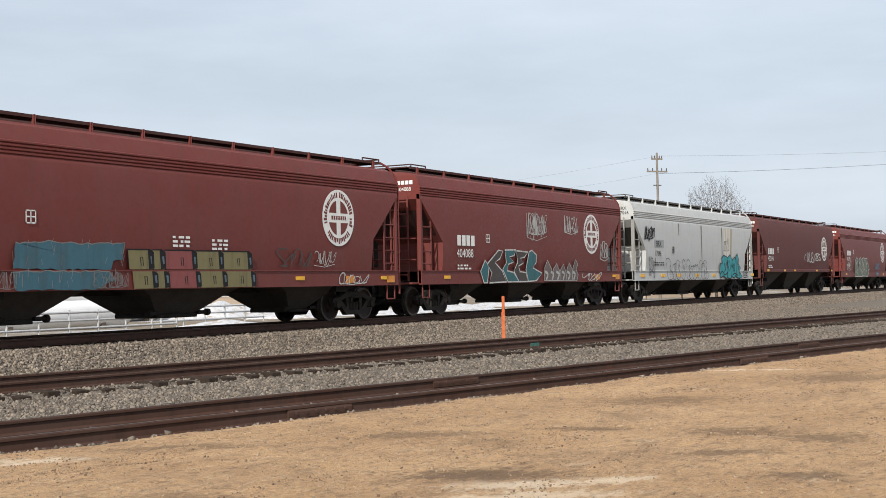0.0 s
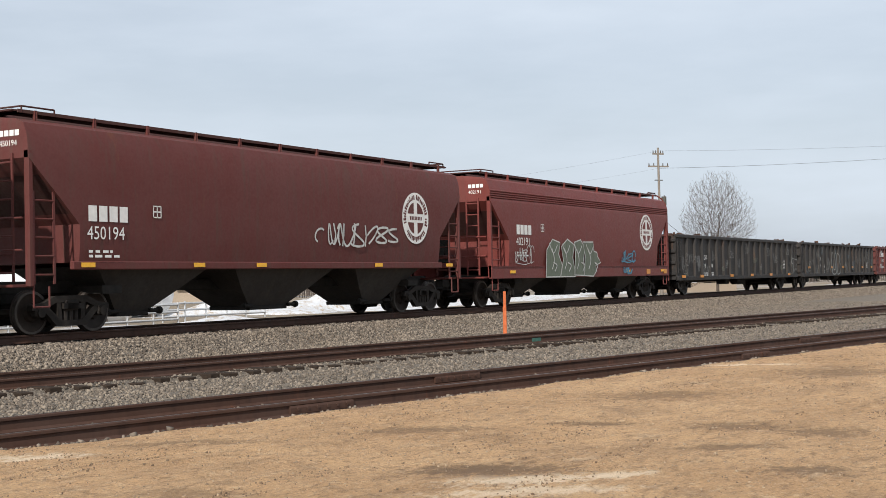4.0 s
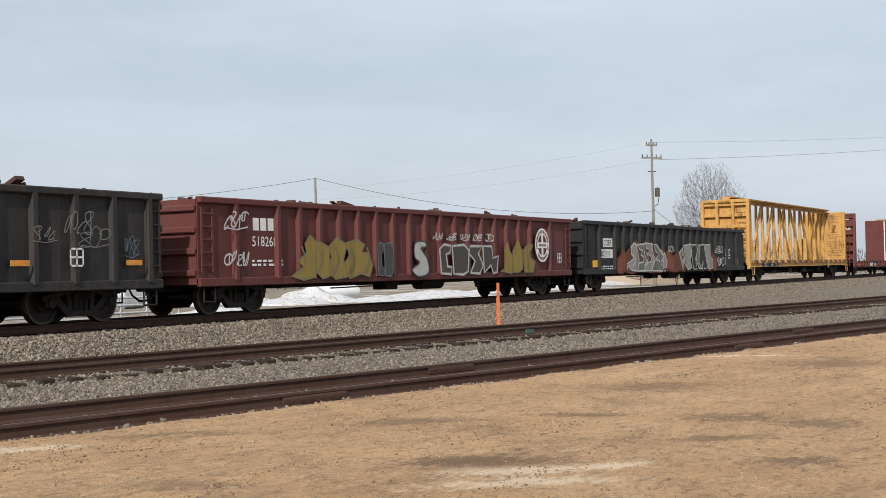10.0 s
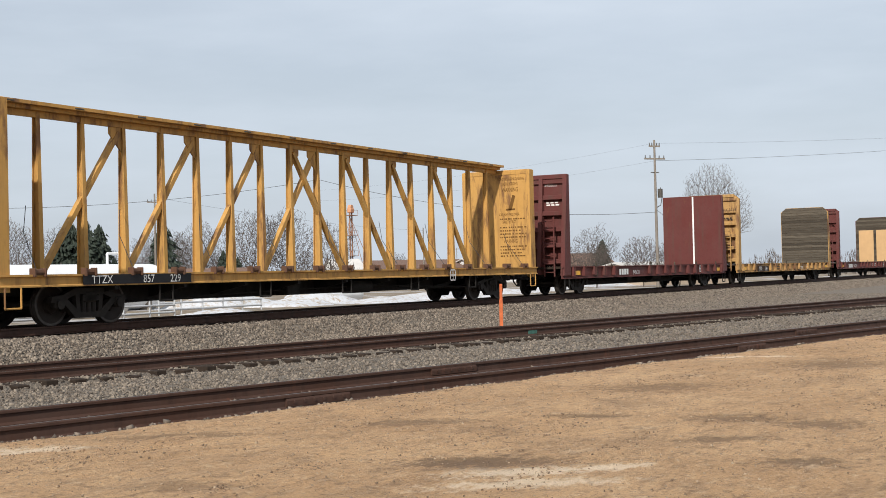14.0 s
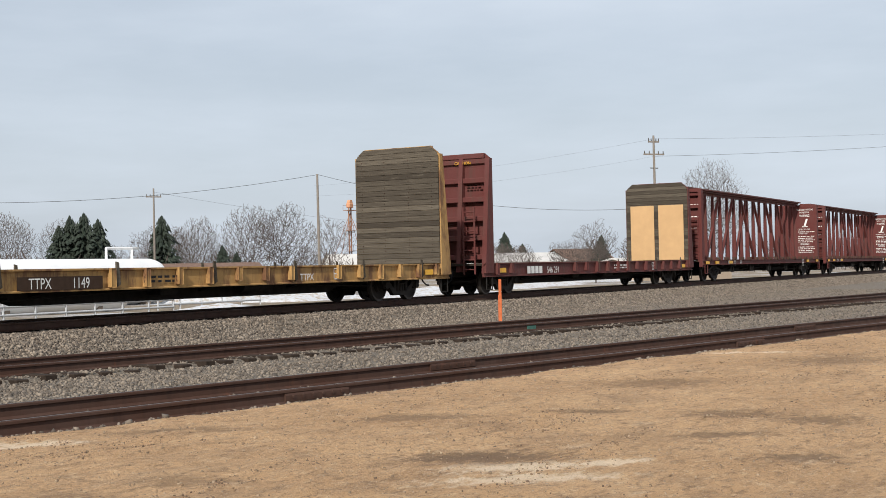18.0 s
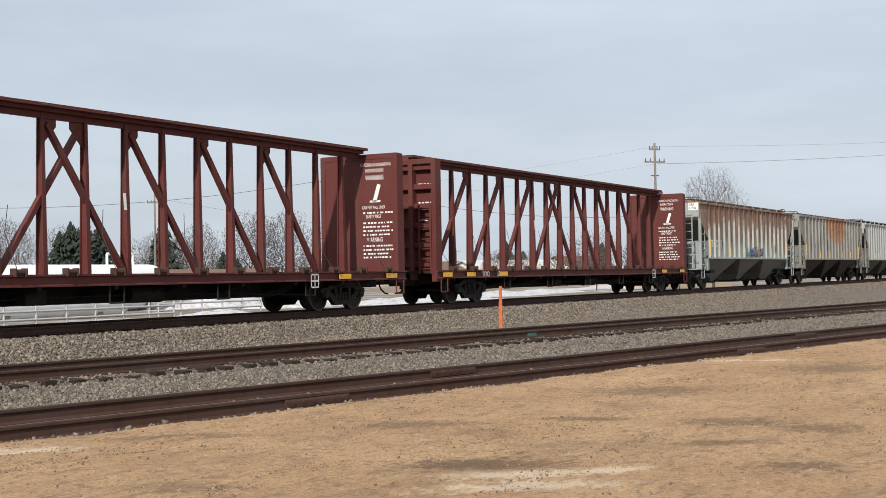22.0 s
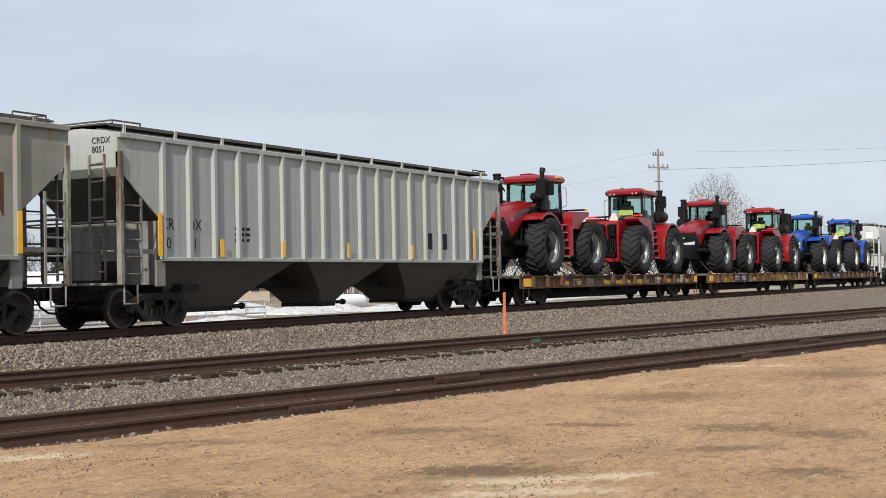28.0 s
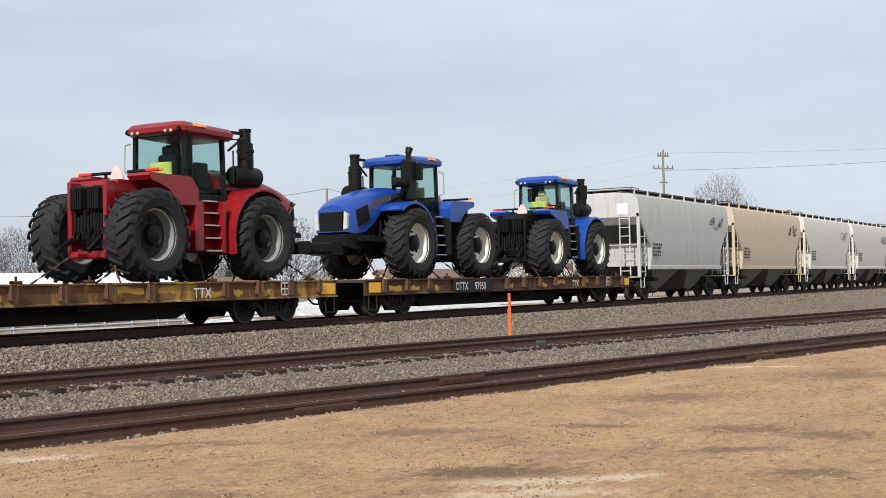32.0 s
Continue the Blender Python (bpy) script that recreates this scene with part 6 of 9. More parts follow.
car, c = red_hopper(34.37, 50.90, "404088", "brown-red covered hopper car with teal block graffiti", 36.65, 47.74)
mural(car, 38.2 - c, 43.0 - c, 1.0, 2.14, ANGULAR, (P_SMOKE, P_TEAL), P_WHITE, 0.05, y=-1.612)
mural(car, 43.2 - c, 46.3 - c, 1.0, 1.84, SPIKES, (P_DUST,), P_PALE, 0.03, y=-1.612, lines=[(0.10, ((0.05 + 0.16 * i, 0.08), (0.10 + 0.16 * i, 0.34), (0.02 + 0.16 * i, 0.44))) for i in range(6)])
tag_scrawl(car, 41.8 - c, 43.5 - c, 2.5, 3.55, P_PALE, 13, 0.025, turns=10)
tag_scrawl(car, 42.0 - c, 43.4 - c, 2.7, 3.4, P_WHITE, 113, 0.03, turns=9)
tag_scrawl(car, 45.1 - c, 46.4 - c, 2.8, 3.55, P_WHITE, 14, 0.03, turns=9)
tag_scrawl(car, 46.8 - c, 48.6 - c, 1.02, 1.34, P_WHITE, 15, 0.04, y=-1.612)
tag_scrawl(car, 48.6 - c, 49.5 - c, 1.8, 2.6, P_PALE, 16, 0.04)

car = smooth_hopper(52.51, 70.34, M_GREY, "pale grey covered hopper car with black and turquoise graffiti")
c = (52.51 + 70.34) / 2
g = Geo()
g.add([(54.9 - c, -1.598, 2.46), (56.15 - c, -1.598, 2.46), (56.15 - c, -1.598, 2.80), (54.9 - c, -1.598, 2.80)], [(0, 1, 2, 3)])
part("mark_panel", g, plain("grey_panel", (0.33, 0.34, 0.34), 0.6, 0.1), car)
letters("SIRX", 0.36, M_INK, car, on_side(55.1 - c, 2.50, -1.608))
letters("17046", 0.33, M_INK, car, on_side(54.95 - c, 2.08, -1.608))
letters("SIRX\n17046", 0.20, M_INK, car, on_end(-0.85, 4.05, -8.921))
letters("C", 0.2, M_INK, car, on_side(57.4 - c, 2.3, -1.608))
data_box(car, 57.25 - c, 2.22, 0.3, mat=M_INK)
small_print(car, 54.9 - c, 1.75, 1.2, 2, M_INK, seed=5, y=-1.59)
tag_scrawl(car, 53.7 - c, 54.9 - c, 2.7, 3.4, P_LINE, 21, 0.07, turns=6)
tag_scrawl(car, 53.8 - c, 54.8 - c, 2.8, 3.3, P_LINE, 22, 0.05, turns=5)
bubbles(car, 56.5 - c, 59.7 - c, 1.02, 2.02, 5, None, P_LINE, 23, 0.026, y=-1.608)
bubbles(car, 59.6 - c, 62.5 - c, 1.02, 1.96, 5, None, P_LINE, 24, 0.024, y=-1.608)
tag_scrawl(car, 54.2 - c, 54.9 - c, 1.05, 2.05, P_LINE, 27, 0.03, turns=4)
mural(car, 64.3 - c, 68.3 - c, 1.0, 2.32, CURLED, (P_TURQ,), P_LINE, 0.055, y=-1.612, lines=((0.05, ((0.02, 0.18), (0.12, 0.30), (0.22, 0.16), (0.34, 0.26))), (0.05, ((0.55, 0.14), (0.66, 0.22), (0.80, 0.12))), (0.05, ((0.76, 0.74), (0.80, 0.50), (0.88, 0.20))), (0.05, ((0.20, 0.62), (0.25, 0.40), (0.20, 0.28))), (0.05, ((0.43, 0.72), (0.46, 0.48), (0.42, 0.30))), (0.05, ((0.62, 0.62), (0.65, 0.40), (0.61, 0.28), (0.60, 0.46), (0.62, 0.62)))))
bubbles(car, 65.1 - c, 66.0 - c, 2.45, 3.15, 2, None, P_LINE, 26, 0.022, y=-1.612)
tag_scrawl(car, 68.4 - c, 69.4 - c, 1.05, 1.42, P_LINE, 127, 0.035, y=-1.612, turns=5)
g = Geo()
g.add([(65.25 - c, -1.6045, 1.95), (66.15 - c, -1.6045, 1.95), (66.35 - c, -1.5925, 3.60), (65.0 - c, -1.5925, 3.60)], [(0, 1, 2, 3)])
part("paint_patch", g, spray("cream_patch", (0.78, 0.74, 0.66)), car, "cream repaint patch")
g = Geo()
g.add([(66.15 - c, -1.6045, 1.95), (66.40 - c, -1.6045, 1.95), (66.75 - c, -1.5925, 3.60), (66.35 - c, -1.5925, 3.60)], [(0, 1, 2, 3)])
part("stain", g, spray("tan_runoff_stain", (0.52, 0.46, 0.36)), car, "tan runoff stain")
M_STREAK = spray("dark_streak_stain", (0.26, 0.25, 0.22))
for S, lo, hi, w in ((58.2, 3.05, 3.62, 0.10), (61.55, 2.0, 3.62, 0.13), (64.85, 2.0, 3.62, 0.13)):
    g = Geo()
    n = 6
    zs = [lo + (hi - lo) * k / n for k in range(n + 1)]
    left = [(S - c + 0.10 * (z - lo) * -0.35, z) for z in zs]
    g.add([(x, -1.6035, z) for x, z in left] + [(x + w * (0.35 + 0.65 * (k + 1) / (n + 1)), -1.6035, z) for k, (x, z) in enumerate(left)][::-1], [tuple(range(2 * n + 2))])
    part("stain", g, M_STREAK, car, "dark drip stain below the roof")
reflectors(car, [53.4 - c, 56.0 - c, 58.2 - c, 60.8 - c, 63.4 - c, 70.3 - c], 1.20, w=0.5, h=0.14)

car, c = red_hopper(71.94, 90.08, "450194", "plain brown-red covered hopper car with white scrawl", 73.55, 87.2, mat=M_RED_DULL, mark_z=2.35, plain_side=True)
tag_scrawl(car, 81.8 - c, 86.2 - c, 1.95, 2.6, P_WHITE, 31, 0.06, turns=8)

car, c = red_hopper(92.22, 109.79, "402191", "brown-red covered hopper car with grey block graffiti", 94.15, 107.0, mark_z=2.5)
mural(car, 96.5 - c, 101.7 - c, 1.0, 2.42, ROOFED, (P_GREYG,), P_WHITE, 0.05, y=-1.612, lines=[(0.045, ((0.06 + 0.22 * i, 0.88), (0.13 + 0.22 * i, 0.62), (0.20 + 0.22 * i, 0.84))) for i in range(4)] + [(0.05, ((0.10 + 0.22 * i, 0.75), (0.14 + 0.22 * i, 0.45), (0.10 + 0.22 * i, 0.20))) for i in range(4)] + [(0.05, ((0.14 + 0.25 * i, 0.14), (0.18 + 0.25 * i, 0.30), (0.12 + 0.25 * i, 0.38))) for i in range(4)])
tag_scrawl(car, 94.0 - c, 95.5 - c, 1.45, 2.15, P_WHITE, 42, 0.03, turns=6)
tag_scrawl(car, 104.0 - c, 105.6 - c, 1.55, 2.05, P_SKY, 43, 0.06, turns=5)
tag_scrawl(car, 104.2 - c, 105.1 - c, 1.05, 1.36, P_SKY, 44, 0.05, y=-1.612)

# gondolas
car = gondola(111.20, 133.18, M_BLACK, "black gondola car with scrap and white chalk scrawls", [1.38 + 1.14 * i for i in range(18)], 1)
c = (111.20 + 133.18) / 2
letters("AOK", 0.34, M_WHITE, car, on_side(115.0 - c, 1.70, -1.490))
letters("519", 0.34, M_WHITE, car, on_side(114.98 - c, 1.28, -1.490))
letters("399", 0.34, M_WHITE, car, on_side(116.1 - c, 1.28, -1.490))
small_print(car, 115.0 - c, 1.02, 1.7, 2, M_WHITE, y=-1.490)
for i, (a, b, z0, z1) in enumerate(((111.6, 112.6, 1.0, 2.0), (112.6, 113.3, 1.5, 2.0), (113.9, 114.3, 1.1, 1.9), (118.4, 118.8, 1.3, 1.7), (130.9, 132.2, 0.9, 1.85))):
    tag_scrawl(car, a - c, b - c, z0, z1, P_CHALK, 50 + i, 0.022, y=-1.604, turns=5)
for i in range(14):
    a, z = 112.0 + 1.42 * i, 0.95 + (0.61 * i * i) % 1.2
    tag_scrawl(car, a - c, a + 0.4 + (i % 3) * 0.2 - c, z, z + 0.25 + (i % 4) * 0.1, P_CHALK if i % 4 else P_GREYG, 140 + i, 0.02, y=-1.596, turns=4, label="faint chalk tag")
mural(car, 131.5 - c, 132.9 - c, 0.95, 2.05, ((-1, ((0.0, 0.6), (0.15, 0.95), (0.25, 0.8), (0.9, 0.75), (1.0, 0.55), (0.8, 0.45), (0.95, 0.15), (0.6, 0.25), (0.35, 0.05), (0.3, 0.5))),), (P_PALE,), P_PALE, 0.03, y=-1.604, label="white chalk outline drawing")
data_box(car, 129.6 - c, 1.25, 0.45, y=-1.6)
reflectors(car, [S - c for S in (111.9, 114.6, 119.5, 123.2, 127.0, 131.0)], 0.90, M_ORANGE_REF, 0.5, 0.13, -1.60)

car = gondola(134.36, 156.30, M_BLACK, "black gondola car with white outline graffiti and chalk tags", [0.98 + 1.14 * i for i in range(19)], 2)
c = (134.36 + 156.30) / 2
letters("AOK", 0.34, M_WHITE, car, on_side(138.9 - c, 1.74, -1.490))
letters("519", 0.36, M_WHITE, car, on_side(138.88 - c, 1.28, -1.490))
letters("386", 0.36, M_WHITE, car, on_side(140.0 - c, 1.28, -1.490))
letters("CIARA\nIS", 0.24, P_PALE, car, on_side(138.9 - c, 2.42, -1.490))
small_print(car, 139.8 - c, 1.05, 0.8, 3, M_WHITE, y=-1.490)
mural(car, 142.0 - c, 144.8 - c, 0.85, 2.2, ((-1, ((0.05, 0.2), (0.02, 0.95), (0.16, 1.0), (0.20, 0.35), (0.34, 0.2), (0.42, 0.4), (0.36, 0.95), (0.52, 0.98), (0.55, 0.3), (0.45, 0.02), (0.18, 0.0))), (-1, ((0.62, 0.05), (0.58, 0.9), (0.75, 1.0), (0.9, 0.85), (0.85, 0.62), (1.0, 0.4), (0.92, 0.1), (0.76, 0.0)))), (P_PALE,), P_PALE, 0.05, y=-1.604, soft=True, label="pale spray outline of two rounded shapes")
for i, (a, b, z0, z1) in enumerate(((140.9, 141.6, 1.0, 1.9), (148.3, 149.3, 1.1, 1.75), (146.0, 147.2, 0.85, 1.7), (135.0, 136.2, 1.0, 1.7), (153.2, 154.0, 1.9, 2.4), (137.4, 138.4, 0.9, 1.5))):
    tag_scrawl(car, a - c, b - c, z0, z1, P_CHALK if i != 1 else P_BLUE, 62 + i, 0.025, y=-1.604, turns=5)
for i in range(16):
    a, z = 135.2 + 1.32 * i, 0.95 + (0.53 * i * i) % 1.2
    tag_scrawl(car, a - c, a + 0.45 + (i % 3) * 0.2 - c, z, z + 0.25 + (i % 4) * 0.1, P_CHALK if i % 3 else P_BLUE, 160 + i, 0.02, y=-1.596, turns=4, label="faint chalk tag")
data_box(car, 153.35 - c, 1.22, 0.4, y=-1.6)
reflectors(car, [S - c for S in (136.0, 142.2, 145.6, 148.6, 152.0, 155.3)], 1.30, M_ORANGE_REF, 0.5, 0.12, -1.60)

car = gondola(157.60, 179.75, M_RED_DULL, "faded red gondola car with yellow and white graffiti", [1.40] + [3.15 + 0.955 * i for i in range(17)] + [20.17], 3)
c = (157.60 + 179.75) / 2
bars4(car, 159.75 - c, 2.10, 1.25, 0.32, M_WHITE, y=-1.490)
letters("518268", 0.36, M_WHITE, car, on_side(159.7 - c, 1.70, -1.490))
small_print(car, 159.7 - c, 1.3, 1.3, 2, M_WHITE, y=-1.490)
mural(car, 161.2 - c, 165.2 - c, 0.82, 2.0, CURLED, (P_MUSTARD,), P_OLIVE, 0.07, y=-1.606, flip=True, lines=[(0.06, ((0.10 + 0.2 * i, 0.12), (0.16 + 0.2 * i, 0.45), (0.12 + 0.2 * i, 0.75))) for i in range(5)])
mural(car, 165.5 - c, 167.3 - c, 0.85, 1.85, CAPITALS[:2], (P_SMOKE,), P_BLUE, 0.05, y=-1.606)
mural(car, 167.4 - c, 168.5 - c, 0.82, 1.9, ((0, ((0.2, 0.55), (0.25, 0.95), (0.75, 1.0), (0.85, 0.85), (0.55, 0.8), (0.9, 0.5), (0.95, 0.1), (0.4, 0.0), (0.05, 0.2), (0.45, 0.4))),), (P_PALE,), P_SMOKE, 0.05, y=-1.606, soft=True)
mural(car, 169.2 - c, 173.3 - c, 0.85, 1.82, CAPITALS, (P_SMOKE,), P_PALE, 0.09, y=-1.606)
mural(car, 173.5 - c, 176.3 - c, 0.82, 2.05, ((0, ((0.0, 0.1), (0.10, 0.15), (0.12, 0.75), (0.20, 0.92), (0.27, 0.6), (0.38, 0.55), (0.30, 0.02))), (0, ((0.32, 0.05), (0.34, 0.65), (0.50, 1.0), (0.58, 0.72), (0.66, 0.68), (0.62, 0.15), (0.5, 0.05))), (0, ((0.66, 0.05), (0.66, 0.7), (0.80, 0.9), (0.94, 0.82), (0.84, 0.62), (0.86, 0.45), (1.0, 0.35), (0.93, 0.05)))), (P_MUSTARD,), P_OLIVE, 0.06, y=-1.606)
round_mark(car, 176.95 - c, 1.85, 0.62, M_RED_DULL, y=-1.602)
tag_scrawl(car, 158.5 - c, 159.4 - c, 2.1, 2.55, P_WHITE, 75, 0.04, y=-1.6)
tag_scrawl(car, 158.5 - c, 159.4 - c, 1.2, 1.6, P_WHITE, 77, 0.04, y=-1.6)
for i in range(5):
    tag_scrawl(car, 168.8 + 0.9 * i - c, 169.4 + 0.9 * i - c, 1.95, 2.2, P_WHITE, 80 + i, 0.03, y=-1.6, turns=4)
data_box(car, 178.3 - c, 1.2, 0.36, y=-1.6)

car = gondola(181.13, 203.36, M_BLACK2, "shiny black gondola car with orange and silver graffiti", [1.50] + [3.20 + 0.99 * i for i in range(17)] + [20.73], 4)
c = (181.13 + 203.36) / 2
for z, words, S in ((1.87, "COER", 183.2), (1.42, "802310", 182.92)):
    g = Geo()
    w = 0.98 if words == "COER" else 1.28
    g.add([(S - 0.06 - c, -1.486, z - 0.04), (S + w - c, -1.486, z - 0.04), (S + w - c, -1.486, z + 0.32), (S - 0.06 - c, -1.486, z + 0.32)], [(0, 1, 2, 3)])
    part("mark_panel", g, M_WHITE, car)
    letters(words, 0.34, M_INK, car, on_side(S - c, z + 0.02, -1.492), squeeze=0.95)
small_print(car, 182.9 - c, 1.0, 1.3, 2, M_WHITE, y=-1.490)
for k, (a, b, z1) in enumerate(((184.4, 186.6, 1.75), (185.4, 189.4, 2.1), (189.0, 192.2, 1.8), (191.6, 193.2, 1.7), (196.6, 198.1, 1.65))):
    mural(car, a - c, b - c, 0.74, z1, ((0, ((0.0, 0.1), (0.06, 0.6), (0.2, 0.72), (0.3, 1.0), (0.45, 0.82), (0.62, 0.98), (0.72, 0.66), (0.92, 0.7), (1.0, 0.25), (0.8, 0.0), (0.45, 0.12), (0.2, 0.0))),), (P_RUSTO if k % 2 == 0 else P_EMBER,), P_EMBER, 0.10, y=-1.600 - 0.0022 * k, soft=True, label="faded orange spray ground", halo=0.12, seed=k)
mural(car, 185.5 - c, 190.6 - c, 0.78, 2.02, ANGULAR, (P_GREYG, P_SILVER), P_WHITE, 0.07, y=-1.614, flip=True, lines=((0.05, ((0.12, 0.62), (0.2, 0.4), (0.12, 0.2))), (0.05, ((0.45, 0.7), (0.5, 0.45), (0.4, 0.2))), (0.06, ((0.6, 0.9), (0.66, 0.5), (0.8, 0.35))), (0.05, ((0.82, 0.8), (0.9, 0.55), (0.86, 0.2)))))
mural(car, 192.3 - c, 197.5 - c, 0.80, 2.04, SILVER, (P_SILVER, M_BLACK2, P_GREYG), P_WHITE, 0.06, y=-1.614)
letters("NON", 0.46, P_PALE, car, on_side(190.7 - c, 1.62, -1.63), squeeze=0.8)
letters("HK", 0.42, P_WHITE, car, on_side(185.4 - c, 0.85, -1.640))
tag_scrawl(car, 198.0 - c, 199.2 - c, 1.6, 2.0, P_WHITE, 94, 0.04, y=-1.604)
tag_scrawl(car, 198.0 - c, 199.4 - c, 0.95, 1.4, P_WHITE, 95, 0.06, y=-1.604)
g = Geo()
g.cbox(182.0 - c, 182.5 - c, -1.50, -1.485, 1.0, 1.28, 0.005)
part("reflector", g, M_REFLECT, car)
g = Geo()
g.cbox(201.8 - c, 202.3 - c, -1.50, -1.485, 1.05, 1.32, 0.005)
part("reflector", g, M_REFLECT, car)
small_print(car, 200.0 - c, 1.75, 0.8, 4, M_WHITE, y=-1.490, step=0.14)
data_box(car, 200.0 - c, 1.0, 0.4, y=-1.49)


# centre-beam and bulkhead flats
def warning_panel(root, x, mat, seed, top=4.66):
    """Loading notice on the inner face of a rear bulkhead (faces -x)."""
    for z, words, size, y in ((4.30, "LOADING & UNLOADING", 0.15, -0.08), (4.12, "INSTRUCTIONS", 0.15, -0.25), (3.88, "WARNING", 0.22, -0.25), (3.0, "CAR MAY FALL OVER", 0.14, -0.12), (2.72, "SAFETY FIRST", 0.15, -0.25), (2.0, "WARNING", 0.19, -0.28)):
        letters(words, size, mat, root, on_end(y, z, x - 0.008), "notice", squeeze=0.62)
    r = random.Random(seed)
    g = Geo()
    for z in (2.86, 2.55, 2.43, 2.31, 2.19, 1.85, 1.73, 1.61, 1.5):
        y = -0.15
        end = r.uniform(-1.22, -0.95)
        while y > end:
            w = r.uniform(0.03, 0.10)
            g.add([(x - 0.008, y, z), (x - 0.008, y - w, z), (x - 0.008, y - w, z + 0.048), (x - 0.008, y, z + 0.048)], [(0, 1, 2, 3)])
            y -= w + r.choice((0.025, 0.03, 0.07))
    tagged(part("notice_text", g, mat, root), kind="stuff")
    g = Geo()
    q = lambda y, z: (x - 0.008, -0.62 - y, z)
    g.add([q(-0.12, 3.22), q(0.02, 3.22), q(0.18, 3.72), q(0.06, 3.76)], [(0, 1, 2, 3)])
    g.add([q(-0.22, 3.20), q(0.16, 3.20), q(0.16, 3.26), q(-0.22, 3.26)], [(0, 1, 2, 3)])
    part("pictogram", g, mat, root)


def end_notes(root, x, mat, rows, seed):
    r = random.Random(seed)
    g = Geo()
    for z, n in rows:
        for k in range(n):
            y = -0.62
            while y > -1.15:
                w = r.uniform(0.06, 0.16)
                zz = z - 0.09 * k
                g.add([(x, y, zz), (x, y - w, zz), (x, y - w, zz + 0.055), (x, y, zz + 0.055)], [(0, 1, 2, 3)])
                y -= w + 0.05
    tagged(part("notice_text", g, mat, root), kind="stuff")


car = centerbeam(205.00, 230.10, M_YELLOW, "empty yellow centre-beam flat car with trussed spine", 3, 17, 2.45, 1.2)
c = (205.00 + 230.10) / 2
H10 = (230.10 - 205.00) / 2
g = Geo()
g.add([(207.3 - c, -1.475, 0.87), (210.8 - c, -1.475, 0.87), (210.8 - c, -1.475, 1.08), (207.3 - c, -1.475, 1.08)], [(0, 1, 2, 3)])
part("mark_panel", g, M_INK, car)
for words, S in (("TTZX", 207.55), ("857", 209.15), ("229", 210.05)):
    letters(words, 0.25, M_WHITE, car, on_side(S - c, 0.89, -1.482))
warning_panel(car, H10 - 0.36, plain("dark_notice_ink", (0.14, 0.07, 0.02), 0.6, 0.2), 4)
letters("CAUTION", 0.14, M_INK, car, on_end(0.35, 4.52, -H10 - 0.03))
end_notes(car, -H10 + 0.285, plain("brown_notice_ink", (0.16, 0.08, 0.03), 0.6, 0.2), ((3.9, 2), (3.35, 4)), 2)
data_box(car, 223.3 - c, 0.70, 0.36, y=-1.56)

car = bulkhead_flat(232.28, 253.00, M_RED_DULL, "empty red bulkhead flat car with maroon end panel", seed=11, straps=True, top=4.64, clear=((237.9, 241.0),))
c = (232.28 + 253.00) / 2
H11 = (253.00 - 232.28) / 2
g = Geo()
g.cbox(H11 - 0.70, H11 - 0.62, -1.55, 1.55, 1.12, 4.66, 0.01)
b11 = part("bulkhead_lining", g, M_RED_BULK, car, "maroon sheet lining with a white centre strip")
g = Geo()
g.box(H11 - 0.712, H11 - 0.702, -0.10, -0.02, 1.14, 4.62)
part("white_strip", g, M_WHITE, b11)
bars4(car, 238.0 - c, 0.72, 1.1, 0.24, M_WHITE, y=-1.53)
letters("545633", 0.26, M_WHITE, car, on_side(239.6 - c, 0.72, -1.53))
letters("545633", 0.18, M_WHITE, car, on_end(-0.55, 4.2, -H11 + 0.555))
end_notes(car, -H11 + 0.555, M_WHITE, ((3.55, 2),), 5)
data_box(car, 248.6 - c, 0.72, 0.32, y=-1.53)

car = bulkhead_flat(255.15, 276.85, M_YELLOW_DECK, "empty yellow bulkhead flat car with weathered timber end", seed=12, chamfer=(0.22, 0.25), clear=((258.8, 261.4), (268.5, 269.5)))
c = (255.15 + 276.85) / 2
H12 = (276.85 - 255.15) / 2


def timber_lining(root, x, z0, z1, boards, half=1.55, chamfer=0.26, seed=1):
    """Horizontal boards bolted to the inner face of a bulkhead."""
    r = random.Random(seed)
    h = (z1 - z0) / boards
    for i in range(boards):
        a, b = z0 + i * h, z0 + (i + 1) * h - 0.012
        cut = lambda z: max(0.0, (z - (z1 - chamfer)) * 1.25)
        g = Geo()
        d = r.uniform(0, 0.014)
        g.prism([(-half + cut(a), a), (half - cut(a), a), (half - cut(b), b), (-half + cut(b), b)], "x", x - 0.07 - d, x)
        part("board", g, M_TIMBER, root)
    g = Geo()
    g.cyl((-0.095, 0, 0), (-0.06, 0, 0), 0.013, 6)
    bolt = mesh_of("bolt", g, M_RAIL)
    for i in range(boards):
        for y in (-1.3, -0.45, 0.45, 1.3):
            z = z0 + (i + 0.5) * h
            if z < z1 - chamfer:
                part("bolt", bolt, None, root, at=pose(x, y, z))


def panel_pieces(root, x, rects, mat, name, label):
    for y0, y1, z0, z1 in rects:
        g = Geo()
        g.cbox(x - 0.02, x, y0, y1, z0, z1, 0.004)
        part(name, g, mat, root, label)


